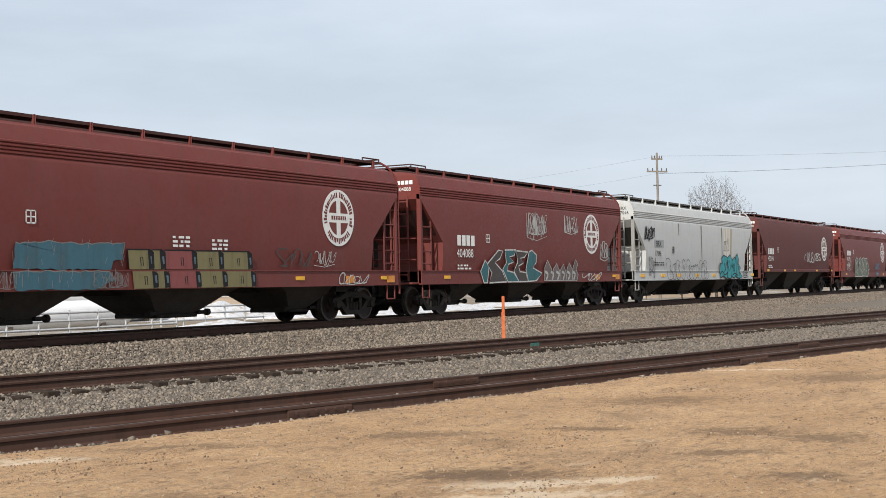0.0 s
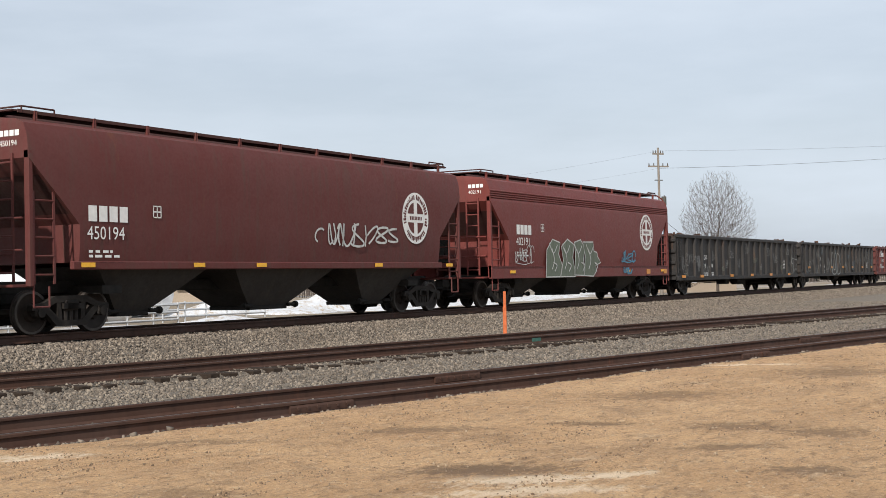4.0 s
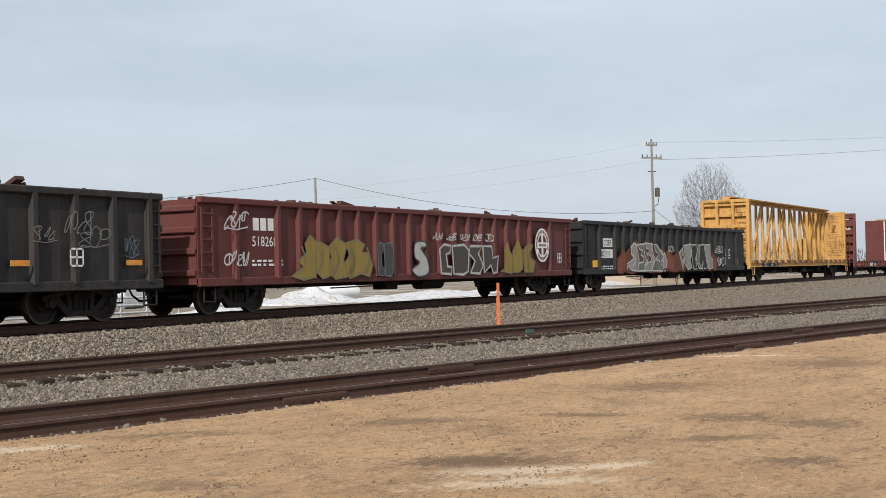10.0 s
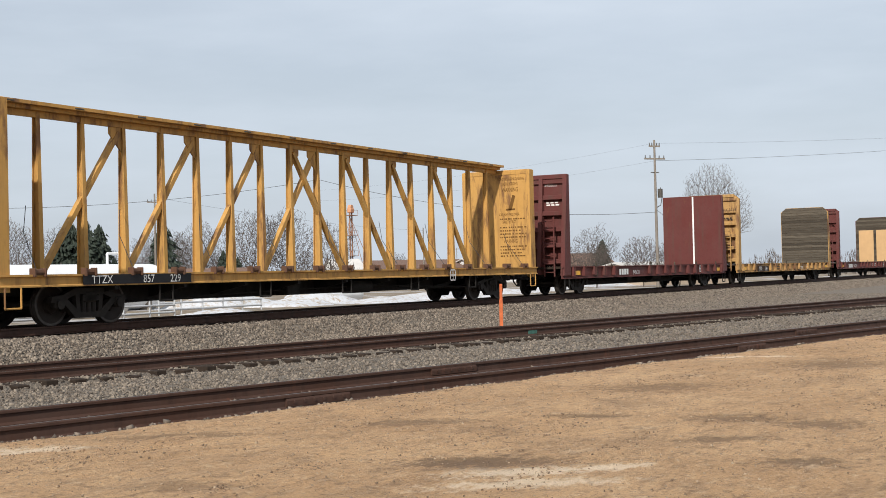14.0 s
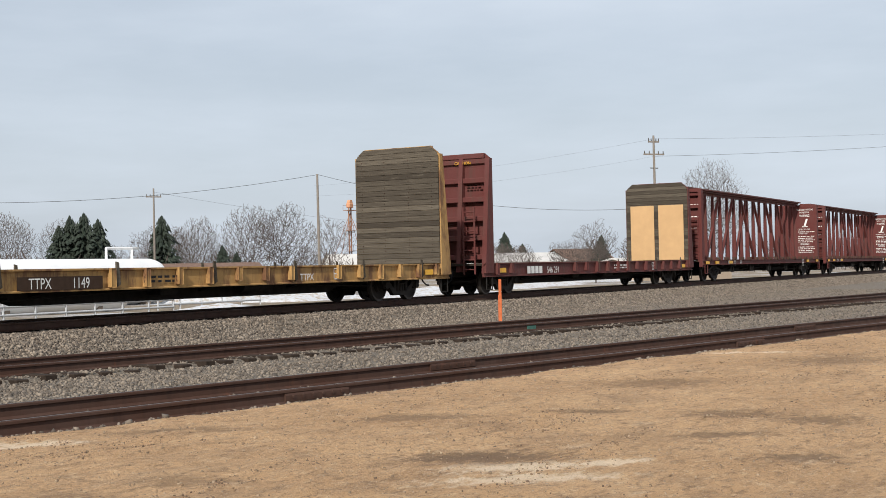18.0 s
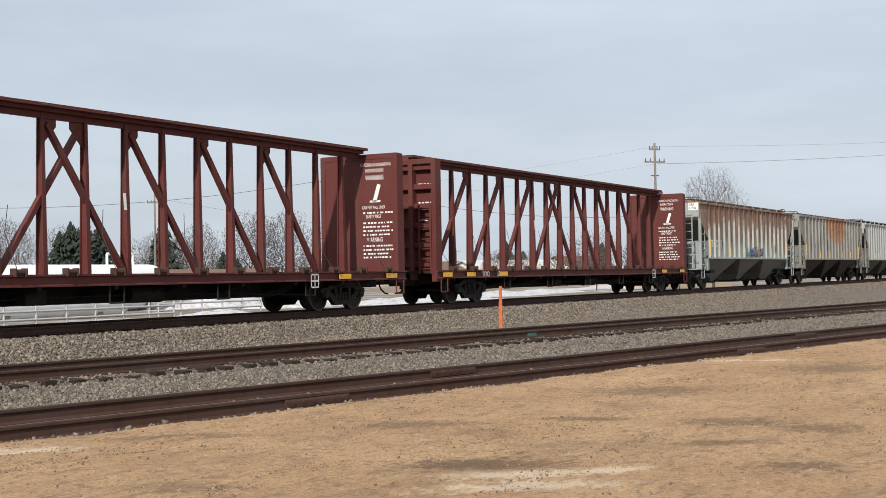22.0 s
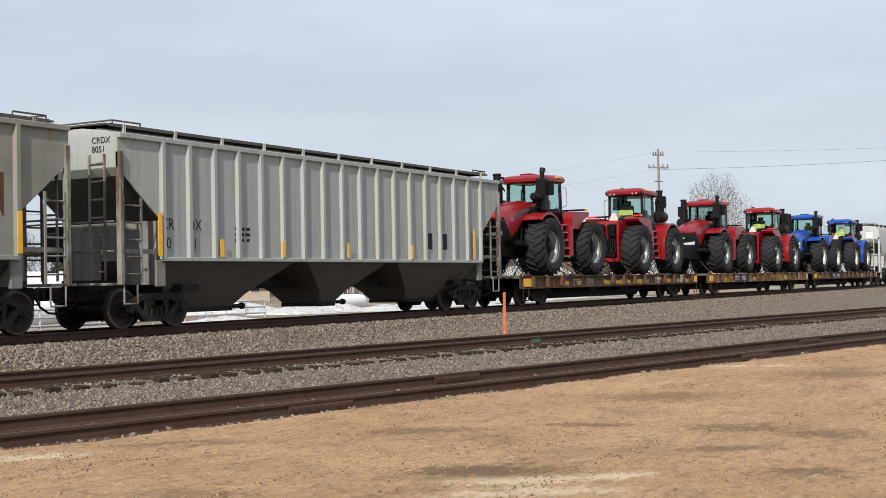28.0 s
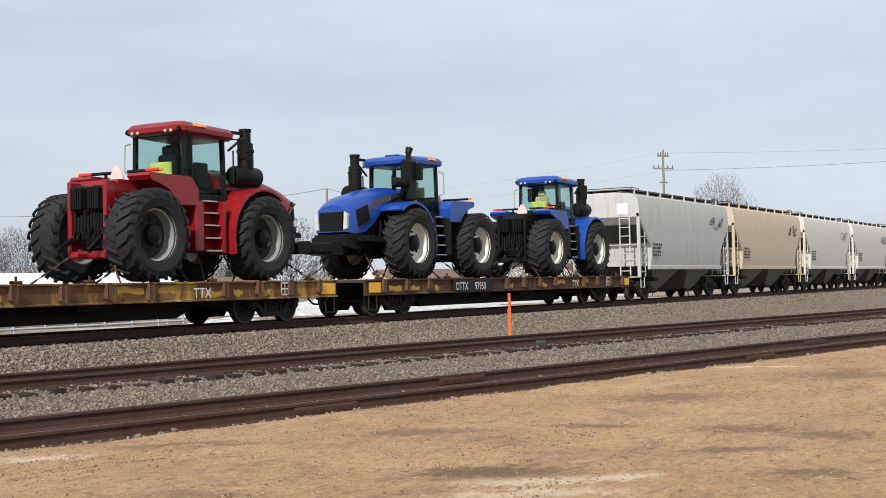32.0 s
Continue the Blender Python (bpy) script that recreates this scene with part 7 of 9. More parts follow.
timber_lining(car, H12 - 0.62, 1.12, 4.85, 22, seed=2)
g = Geo()
g.add([(258.9 - c, -1.532, 0.66), (261.3 - c, -1.532, 0.66), (261.3 - c, -1.532, 0.94), (258.9 - c, -1.532, 0.94)], [(0, 1, 2, 3)])
part("mark_panel", g, plain("brown_panel", (0.05, 0.03, 0.02), 0.7, 0.2), car)
letters("TTPX", 0.32, M_WHITE, car, on_side(259.2 - c, 0.69, -1.538), squeeze=0.8)
letters("1149", 0.32, M_WHITE, car, on_side(260.4 - c, 0.69, -1.538), squeeze=0.8)
letters("TTPX 81149", 0.2, M_INK, car, on_end(-0.45, 3.95, -H12 + 0.40))
end_notes(car, -H12 + 0.50, M_INK, ((3.55, 2),), 6)
small_print(car, 262.6 - c, 0.86, 1.2, 2, M_INK, y=-1.53)
letters("TTPX", 0.26, M_WHITE, car, on_side(268.6 - c, 0.70, -1.538))
data_box(car, 270.2 - c, 0.70, 0.32, y=-1.53)

car = bulkhead_flat(279.30, 301.20, M_RED_DULL, "empty red bulkhead flat car with plywood-faced timber end", seed=13, chamfer=(0.16, 0.25), clear=((282.5, 286.0),))
c = (279.30 + 301.20) / 2
H13 = (301.20 - 279.30) / 2
timber_lining(car, H13 - 0.62, 1.12, 4.85, 22, seed=3)
panel_pieces(car, H13 - 0.72, ((-1.36, -0.10, 1.13, 3.78), (0.12, 1.32, 1.13, 3.78)), M_PLY, "plywood_sheet", "pale new plywood sheet")
bars4(car, 282.6 - c, 0.70, 1.35, 0.26, M_WHITE, y=-1.53)
letters("546 291", 0.34, M_WHITE, car, on_side(284.3 - c, 0.70, -1.53))
letters("CAUTION", 0.14, M_REFLECT, car, on_end(-0.2, 4.50, -H13 + 0.43))
end_notes(car, -H13 + 0.56, M_WHITE, ((3.75, 3), (3.25, 2)), 7)
small_print(car, 291.0 - c, 0.90, 1.4, 2, M_WHITE, y=-1.53)
data_box(car, 295.5 - c, 0.70, 0.32, y=-1.53)

for S0, S1, words, seed, label in ((303.15, 327.91, ("NOKL", "733", "316"), 21, "empty oxide-red centre-beam flat car with white notices"), (329.85, 354.30, ("SOO", "601464", ""), 22, "empty oxide-red centre-beam flat car with winches along the sill")):
    car = centerbeam(S0, S1, M_RED_BULK, label, seed, 17, 2.3, 1.35)
    c = (S0 + S1) / 2
    H = (S1 - S0) / 2
    x = S0 + 3.0 if seed == 22 else S0 + 4.0
    for i, w in enumerate(words):
        if w:
            letters(w, 0.25, M_WHITE, car, on_side(x - c + i * 1.1, 0.88, -1.475))
    warning_panel(car, H - 0.36, M_WHITE, seed)
    end_notes(car, -H + 0.27, M_WHITE, ((3.85, 1), (3.25, 3), (2.7, 1)), seed)
    data_box(car, H - 5.2, 0.66, 0.38, y=-1.56)
    reflectors(car, [-H + 0.6, -H + 2.2, -H + 4.6, H - 3.4, H - 0.9], 0.96, y=-1.48, w=0.6, h=0.14)
    g = Geo()
    for xx in (-2.6, 1.4):
        g.add([(xx, -0.335, 2.6), (xx + 0.1, -0.335, 2.6), (xx + 0.1, -0.30, 3.0), (xx, -0.30, 3.0)], [(0, 1, 2, 3)])
    part("white_tab", g, M_WHITE, car)


def boxed(root, x, z, words, size, w, y=-1.505, squeeze=1.0):
    g = Geo()
    g.add([(x - 0.05, y, z - 0.05), (x + w, y, z - 0.05), (x + w, y, z + size * 0.86), (x - 0.05, y, z + size * 0.86)], [(0, 1, 2, 3)])
    part("mark_panel", g, M_WHITE, root)
    letters(words, size, M_INK, root, on_side(x, z, y - 0.005), squeeze=squeeze)


M_RUST_DEEP = paint("deep_brown_rust", (0.165, 0.072, 0.042), 0.8, 0.2, 0.6, 0.5, (0.27, 0.22, 0.17), (0.11, 0.045, 0.027))


def rust_patch(car, xa, xb, lo, hi, rr, mat, y=-1.5035, jag=0.22, n=7):
    """A rusted area of sheet with a ragged lower edge."""
    g = Geo()
    pts = [(xa + (xb - xa) * k / (n - 1), lo + rr.uniform(-jag, jag)) for k in range(n)]
    g.add([(x, y, z) for x, z in pts] + [(xb, y, hi), (xa, y, hi)], [tuple(range(n + 2))])
    part("rusted_sheet", g, mat, car)


def side_reflector(car, x, tall):
    g = Geo()
    g.cbox(x - 0.065, x + 0.065, -1.60, -1.586, 1.66, 1.66 + tall, 0.004)
    part("reflector", g, M_REFLECT, car, "yellow reflector strip")


c = (356.05 + 374.20) / 2
POSTS = [357.52, 358.38] + [359.13 + 0.888 * i for i in range(15)] + [372.40]
car = ribbed_hopper(356.05, 374.20, M_AEX, "pale green covered hopper car streaked with brown rust", board=4.52, post_mat=M_AEX_POST, end_mat=M_SLATE, bay_mat=M_BAY_GREY, gear=M_PALE_GEAR, inset=1.50, post_xs=[S - c for S in POSTS], wall_mat=M_WALL_DUSK)
for S, tall in ((POSTS[0], 0.85), (POSTS[4], 0.5), (POSTS[7], 0.5), (POSTS[10], 0.5), (POSTS[13], 0.5), (POSTS[17], 0.85)):
    side_reflector(car, S - c, tall)
boxed(car, 357.72 - c, 2.20, "AEX", 0.34, 0.48, squeeze=0.74)
boxed(car, 358.56 - c, 2.20, "119", 0.34, 0.38, squeeze=0.74)
boxed(car, 359.30 - c, 2.20, "42", 0.34, 0.31, squeeze=0.84)
g = Geo()
g.add([(359.64 - c, -1.5045, 2.16), (359.90 - c, -1.5045, 2.16), (359.90 - c, -1.5045, 2.48), (359.64 - c, -1.5045, 2.48)], [(0, 1, 2, 3)])
part("paint_patch", g, M_SLATE, car, "dark repaint patch")
g = Geo()
g.cbox(-9.083, -9.07, -1.49, 1.49, 3.62, 4.31, 0.003)
end_panel = part("end_panel", g, M_PALE_GEAR, car, "pale green end sheet with a rust patch")
g = Geo()
g.add([(-9.0845, 0.30, 4.0), (-9.0845, -0.18, 4.0), (-9.0845, -0.26, 4.2), (-9.0845, -0.20, 4.28), (-9.0845, 0.36, 4.28)], [(0, 1, 2, 3, 4)])
part("rust_patch", g, M_POCKET, end_panel, "bare rust patch")
letters("AEX\n11942", 0.165, M_INK, car, on_end(-0.985, 4.17, -9.095), squeeze=0.92)
g = Geo()
g.add([(-9.087, -0.95, 3.95), (-9.087, -1.45, 3.95), (-9.087, -1.45, 4.32), (-9.087, -0.95, 4.32)], [(0, 1, 2, 3)])
part("mark_panel", g, M_WHITE, car)
tag_scrawl(car, 363.6 - c, 365.2 - c, 1.7, 2.15, P_SKY, 101, 0.05, y=-1.592, turns=5)
tag_scrawl(car, 364.6 - c, 367.1 - c, 1.7, 2.2, P_VIOLET, 102, 0.07, y=-1.594, turns=6)
data_box(car, 369.6 - c, 1.95, 0.36, y=-1.592, mat=M_INK)

M_INTX = rusting("streaked_grey_paint_rusting", (0.275, 0.27, 0.245), ((0.33, 0.17, 0.085), (0.19, 0.080, 0.040)), 2.9, 1.3, (-1.9, 3.2))
car = ribbed_hopper(375.90, 394.50, M_INTX, "pale grey covered hopper car with an orange rust patch", ribs=19, bay_mat=M_BAY_DARK, board=4.50, end_mat=M_END_SHADE)
c = (375.90 + 394.50) / 2
for words, S in (("IN", 378.10), ("TX", 378.98), ("385", 379.83), ("237", 380.73)):
    letters(words, 0.36, M_INK, car, on_side(S - c, 2.36, -1.5085), squeeze=0.8)
rr = random.Random(17)
STEP = (18.6 - 2.84) / 17
for i in range(17):
    xa = -9.30 + 1.42 + STEP * i
    if not 7 <= i <= 11:
        for k in range(2 if i < 7 else 1):
            x = xa + 0.10 + rr.uniform(0, 0.5)
            z = rr.uniform(1.8, 3.4)
            rust_patch(car, x, x + rr.uniform(0.06, 0.2), z, min(4.2, z + rr.uniform(0.4, 1.1)), rr, M_RUST_DEEP if k else M_POCKET, -1.5035 - 0.002 * k, 0.15, 4)
for i, tall in ((0, 0.85), (4, 0.45), (7, 0.45), (11, 0.45), (14, 0.45), (17, 0.85)):
    side_reflector(car, -9.30 + 1.42 + STEP * i, tall)
letters("INTX\n385237", 0.2, M_INK, car, on_end(-0.75, 4.15, -9.32))

car = ribbed_hopper(395.95, 414.40, M_GREY_RIB, "clean grey ribbed covered hopper car with yellow reflectors", ribs=19, bay_mat=M_BAY, end_mat=M_END_SHADE)
c = (395.95 + 414.40) / 2
for words, S, z in (("CR", 397.33, 2.26), ("DX", 398.25, 2.26), ("80", 397.33, 1.82), ("51", 398.25, 1.82)):
    letters(words, 0.38, M_INK, car, on_side(S - c, z, -1.5065), squeeze=0.9)
letters("CRDX\n8051", 0.2, M_INK, car, on_end(-0.75, 4.15, -9.24))
for i, S in enumerate((397.2, 399.4, 401.9, 404.9, 408.4, 412.4)):
    h = 1.0 if i in (0, 5) else 0.42
    g = Geo()
    g.cbox(S - c - 0.07, S - c + 0.07, -1.60, -1.587, 1.64, 1.64 + h, 0.004)
    part("reflector", g, M_REFLECT, car, "tall yellow reflector strip")
for S in (409.35, 410.3):
    g = Geo()
    g.add([(S - c, -1.506, 1.95), (S + 0.42 - c, -1.506, 1.95), (S + 0.42 - c, -1.506, 2.45), (S - c, -1.506, 2.45)], [(0, 1, 2, 3)])
    part("data_panel", g, M_INK, car)
small_print(car, 400.0 - c, 2.3, 0.6, 3, M_INK, y=-1.504, step=0.14)

for S0, S1, words, seed in ((416.06, 435.55, ("OTTX", "97788"), 31), (437.20, 457.40, ("OTTX", "97855"), 32), (458.85, 479.15, ("OTTX", "97950"), 33)):
    car = load_flat(S0, S1, "rust-eaten yellow flat car carrying two tractors", seed)
    L = S1 - S0
    g = Geo()
    x = -L / 2 + (4.4 if seed != 33 else 5.2)
    g.add([(x - 0.15, -1.532, 0.66), (x + 2.6, -1.532, 0.66), (x + 2.6, -1.532, 1.03), (x - 0.15, -1.532, 1.03)], [(0, 1, 2, 3)])
    if seed != 31:
        part("mark_panel", g, M_INK, car)
    for i, w in enumerate(words):
        letters(w, 0.36, M_WHITE if seed != 31 else P_CHALK, car, on_side(x + 1.3 * i, 0.70, -1.538), squeeze=0.85)
    letters("TTX", 0.34, M_WHITE, car, on_side(L / 2 - 6.0, 0.70, -1.538))
    data_box(car, L / 2 - 2.6, 0.70, 0.34, y=-1.536)

for i, (S0, S1, mat, label) in enumerate(((480.30, 492.85, M_SHORT_GREY, "short dusty grey covered hopper car with dark end openings"), (493.90, 507.45, M_TAN, "short tan-stained covered hopper car"), (508.50, 521.10, M_CREAM, "short off-white covered hopper car, lightly stained"), (522.15, 534.75, M_CREAM, "short off-white covered hopper car with green stains"), (535.80, 548.40, M_CREAM, "short off-white covered hopper car at the rear"))):
    # their end slopes too carry near-black sheets, overhang shade given as colour
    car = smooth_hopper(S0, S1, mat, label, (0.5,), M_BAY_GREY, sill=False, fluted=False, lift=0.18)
    L = S1 - S0
    tag_scrawl(car, L / 2 - 3.0, L / 2 - 1.2, 3.3, 3.9, P_LINE, 120 + i, 0.05, y=-1.61, turns=4)
    small_print(car, -L / 2 + 1.5, 2.4, 1.0, 4, M_INK, y=-1.606, step=0.16, seed=i)
    g = Geo()
    g.add([(-L / 2 - 0.008, -0.55, 3.75), (-L / 2 - 0.008, -1.05, 3.75), (-L / 2 - 0.008, -1.05, 4.2), (-L / 2 - 0.008, -0.55, 4.2)], [(0, 1, 2, 3)])
    part("end_plate", g, M_WHITE, car)

# ---- tractors: x forwards, z from the deck ----


def tyre_mesh(R=1.0, W=0.70):
    g = Geo()
    h = W / 2
    prof = [(0.56, -h + 0.10), (0.60, -h + 0.02), (0.78, -h - 0.02), (0.90, -h + 0.02), (0.945, -h + 0.08), (0.955, -0.1), (0.955, 0.1), (0.945, h - 0.08), (0.90, h - 0.02), (0.78, h + 0.02), (0.60, h - 0.02), (0.56, h - 0.10)]
    g.lathe(prof, 40, "y")
    g.v = [(x * 1.07, y * 1.10, z * 1.07) for x, y, z in g.v]
    carcass = mesh_of("tyre", g, M_TYRE, 30)
    g = Geo()
    n = 22
    for s in (-1, 1):
        for i in range(n):
            a0 = 2 * math.pi * (i + (0.5 if s > 0 else 0)) / n
            ring = []
            for k, (y, da) in enumerate(((0.02, 0.0), (0.30, 0.16), (h, 0.27), (h + 0.03, 0.29))):
                a = a0 - da
                hi = (1.0, 1.0, 0.985, 0.90)[k]
                wd = (0.030, 0.034, 0.042, 0.046)[k]
                lo = (0.94, 0.94, 0.92, 0.86)[k]
                pts = []
                for aa, rr in ((a - wd, lo), (a - wd * 0.75, hi), (a + wd * 0.75, hi), (a + wd, lo)):
                    pts.append((rr * math.cos(aa), s * y, rr * math.sin(aa)))
                ring.append(pts)
            g.loft(ring)
    g.v = [(x * 1.07, y * 1.10, z * 1.07) for x, y, z in g.v]
    return carcass, mesh_of("tread", g, M_TYRE, 30)


TYRE_ME, TREAD_ME = tyre_mesh()


def rim_mesh(mat, disc):
    g = Geo()
    g.lathe([(0.57, -0.30), (0.58, -0.24), (0.53, -0.22), (0.52, -0.06), (0.50, -0.02)], 32, "y")
    g.lathe([(0.50, -0.02), (0.30, -0.06), (0.18, -0.10)], 32, "y", mi=2)
    g.lathe([(0.18, 0.10), (0.50, 0.10), (0.52, 0.22), (0.57, 0.28)], 32, "y")
    g.lathe([(0.24, -0.06), (0.22, -0.20), (0.14, -0.24), (0.02, -0.25)], 16, "y", mi=1)
    for i in range(8):
        a = 2 * math.pi * i / 8
        g.cyl((0.33 * math.cos(a), -0.03, 0.33 * math.sin(a)), (0.33 * math.cos(a), -0.10, 0.33 * math.sin(a)), 0.03, 6, mi=1)
    g.v = [(x * 1.07, y * 1.10, z * 1.07) for x, y, z in g.v]
    return mesh_of("rim", g, (mat, M_TBLACK, disc), 35)


RIM_R, RIM_B = rim_mesh(M_RIM, M_TYRE), rim_mesh(M_RIM_W, M_RIM_W)


def tractor(name, label, paint_m, rim_me, blue, hub_front=2.05):
    root = thing(name, label, "tractor", "tractors on the flat cars")
    hf = hub_front
    for x in (-hf, hf):
        for s in (-1, 1):
            w = part("wheel", rim_me, None, root, at=pose(x, s * 1.17, 1.08, 0, 0, 0 if s < 0 else 180))
            part("tyre", TYRE_ME, None, w, "black deep-lugged tyre")
            tagged(part("tread", TREAD_ME, None, w, "slanting rubber lugs"), kind="stuff")
    # chassis: two frames with a joint
    g = Geo()
    g.cbox(0.2, hf + 1.7, -0.42, 0.42, 0.75, 1.35, 0.06)
    g.cbox(-hf - 0.5, -0.2, -0.42, 0.42, 0.75, 1.35, 0.06)
    g.cyl((0, 0, 0.65), (0, 0, 1.4), 0.22, 12)
    for x in (-hf, hf):
        g.cyl((x, -0.95, 1.08), (x, 0.95, 1.08), 0.22, 14)
        g.lathe([(0.0, -0.4), (0.40, -0.2), (0.40, 0.2), (0.0, 0.4)], 14, "y", (x, 0, 1.08))
    part("chassis", g, M_TBLACK, root)
    # engine inside the black bay
    g = Geo()
    g.loft([[(x, -w, 0.95), (x, -w, z), (x, -w * 0.7, z + 0.06), (x, w * 0.7, z + 0.06), (x, w, z), (x, w, 0.95)] for x, w, z in ((1.0, 0.50, 2.2), (2.6, 0.50, 2.2), (3.4, 0.52, 2.1), (3.9, 0.53, 1.95))])
    for s in (-1, 1):
        for i in range(5):
            g.cyl((1.5 + 0.4 * i, s * 0.50, 1.2 + 0.1 * (i % 3)), (1.5 + 0.4 * i, s * 0.54, 1.8), 0.05, 6)
    part("engine_bay", g, M_TBLACK, root)
    # hood: a curved shell, open at the sides over the front axle
    g = Geo()
    rings = []
    for x, z, lo, w in ((1.0, 2.80, 2.34, 0.58), (1.6, 2.80, 2.32, 0.58), (2.2, 2.77, 2.22, 0.585), (2.75, 2.71, 2.00, 0.59), (3.2, 2.63, 1.66, 0.60), (3.62, 2.54, 1.44, 0.605), (4.02, 2.43, 1.62 if not blue else 1.36, 0.60), (4.33, 2.30, 1.95 if not blue else 1.36, 0.585), (4.53, 2.16, 2.08 if not blue else 1.40, 0.55)):
        rings.append([(x, -w, lo), (x, -w - 0.015, z - 0.34 if z - 0.34 > lo + 0.03 else lo + 0.03), (x, -w + 0.07, z - 0.12 if z - 0.12 > lo + 0.05 else lo + 0.05), (x, -w * 0.62, z - 0.01), (x, 0, z + 0.035), (x, w * 0.62, z - 0.01), (x, w - 0.07, z - 0.12 if z - 0.12 > lo + 0.05 else lo + 0.05), (x, w + 0.015, z - 0.34 if z - 0.34 > lo + 0.03 else lo + 0.03), (x, w, lo)])
    g.loft(rings)
    hood = part("hood", g, paint_m, root, smooth=35)
    # hood crease: a raised flat panel along the top
    g = Geo()
    g.loft([[(x, -w, z - 0.02), (x, -w * 0.8, z + 0.022), (x, w * 0.8, z + 0.022), (x, w, z - 0.02)] for x, w, z in ((1.5, 0.22, 2.835), (2.3, 0.22, 2.80), (3.2, 0.20, 2.66), (3.95, 0.14, 2.40))])
    part("hood_panel", g, paint_m, hood, smooth=30)
    # nose
    if blue:
        g = Geo()
        g.loft([[(x, -w, 1.46), (x, -w, z), (x, w, z), (x, w, 1.46)] for x, w, z in ((4.350, 0.46, 2.04), (4.585, 0.40, 1.98))])
        part("grille", g, M_TBLACK, root)
        for s in (-1, 1):
            g = Geo()
            g.prism([(3.400, 1.78), (4.030, 1.55), (4.150, 2.05), (3.550, 2.24)], "y", s * 0.60, s * 0.632)
            part("side_grille", g, M_TBLACK, root)
            g = Geo()
            g.prism([(s * 0.43, 1.46), (s * 0.56, 1.50), (s * 0.575, 1.92), (s * 0.47, 2.00)], "x", 4.330, 4.575)
            part("headlight", g, M_LAMP, root)
        g = Geo()
        g.loft([[(x, -w, z0), (x, -w, z1), (x, w, z1), (x, w, z0)] for x, w, z0, z1 in ((3.350, 0.60, 0.9, 1.34), (4.250, 0.62, 0.9, 1.35), (4.630, 0.56, 0.98, 1.33))])
        part("bumper", g, M_TBLACK, root)
    else:
        g = Geo()
        rings = []
        for z, xf, xs in ((0.74, 4.470, 3.550), (1.05, 4.610, 3.600), (1.40, 4.650, 3.710), (1.48, 4.630, 3.750), (1.62, 4.610, 3.850), (1.95, 4.570, 4.150), (2.10, 4.540, 4.290), (2.14, 4.490, 4.350)):
            rings.append([(xs, -0.612, z), (xf - 0.16, -0.58, z), (xf - 0.04, -0.46, z), (xf, 0, z), (xf - 0.04, 0.46, z), (xf - 0.16, 0.58, z), (xs, 0.612, z)])
        g.loft(rings)
        nose = part("grille", g, M_TBLACK, root, smooth=25)
        for i in range(5):
            q = Geo()
            q.cbox(4.550, 4.625 - 0.012 * i, -0.42, 0.42, 1.70 + 0.075 * i, 1.715 + 0.075 * i, 0.004)
            part("grille_slat", q, M_TBLACK, nose)
        for s in (-1, 1):
            g = Geo()
            g.loft([[(4.550, s * 0.06, z0), (4.650, s * 0.06, z0), (4.650, s * 0.06, z1), (4.550, s * 0.06, z1)] if k == 0 else ([(4.530, s * 0.46, z0), (4.615, s * 0.46, z0), (4.615, s * 0.46, z1), (4.530, s * 0.46, z1)] if k == 1 else [(4.370, s * 0.58, z0), (4.490, s * 0.605, z0), (4.490, s * 0.605, z1), (4.370, s * 0.58, z1)]) for k, z0, z1 in ((0, 1.48, 1.56), (1, 1.47, 1.60), (2, 1.48, 1.64))])
            part("headlight", g, M_LAMP, root)
        g = Geo()
        g.add([(4.602, -0.12, 1.80), (4.602, 0.12, 1.80), (4.597, 0.12, 1.84), (4.597, -0.12, 1.84)], [(0, 1, 2, 3)])
        part("mark_bar", g, M_PALE_LETTER, root)
    for s in (-1, 1):
        # painted stripe on the hood's side, and the front step
        g = Geo()
        strip(g, [(1.25, 2.52), (2.0, 2.50), (2.6, 2.44), (3.1, 2.30), (3.4, 2.10)], 0.17, s * 0.618, 0)
        strip(g, [(1.45, 2.53), (2.25, 2.49)], 0.09, s * 0.622, 1)
        part("hood_decal", g, (M_DECAL, M_PALE_LETTER), root)
        g = Geo()
        g.loft([[(x, s * 0.58, z), (x, s * 1.0, z), (x, s * 1.0, z + 0.12), (x, s * 0.58, z + 0.12)] for x, z in ((2.95, 0.96), (3.3, 1.10), (4.15, 1.14))])
        for i in range(8):
            g.box(3.35 + 0.1 * i, 3.39 + 0.1 * i, s * 0.6, s * 1.0, 1.24, 1.29)
        tagged(part("front_step", g, M_TBLACK, root), kind="stuff")
    # front weights on their carrier
    g = Geo()
    g.cbox(4.2, 4.75, -0.36, 0.36, 0.74, 0.98, 0.04)
    carrier = part("weight_carrier", g, M_TBLACK, root)
    for i in range(10):
        y = -0.45 + 0.10 * i
        g = Geo()
        g.prism([(4.70, 0.72), (5.26, 0.76), (5.32, 0.82), (5.32, 1.04), (5.26, 1.10), (4.78, 1.08), (4.70, 1.02)], "y", y - 0.043, y + 0.043)
        part("front_weight", g, M_TBLACK, carrier)
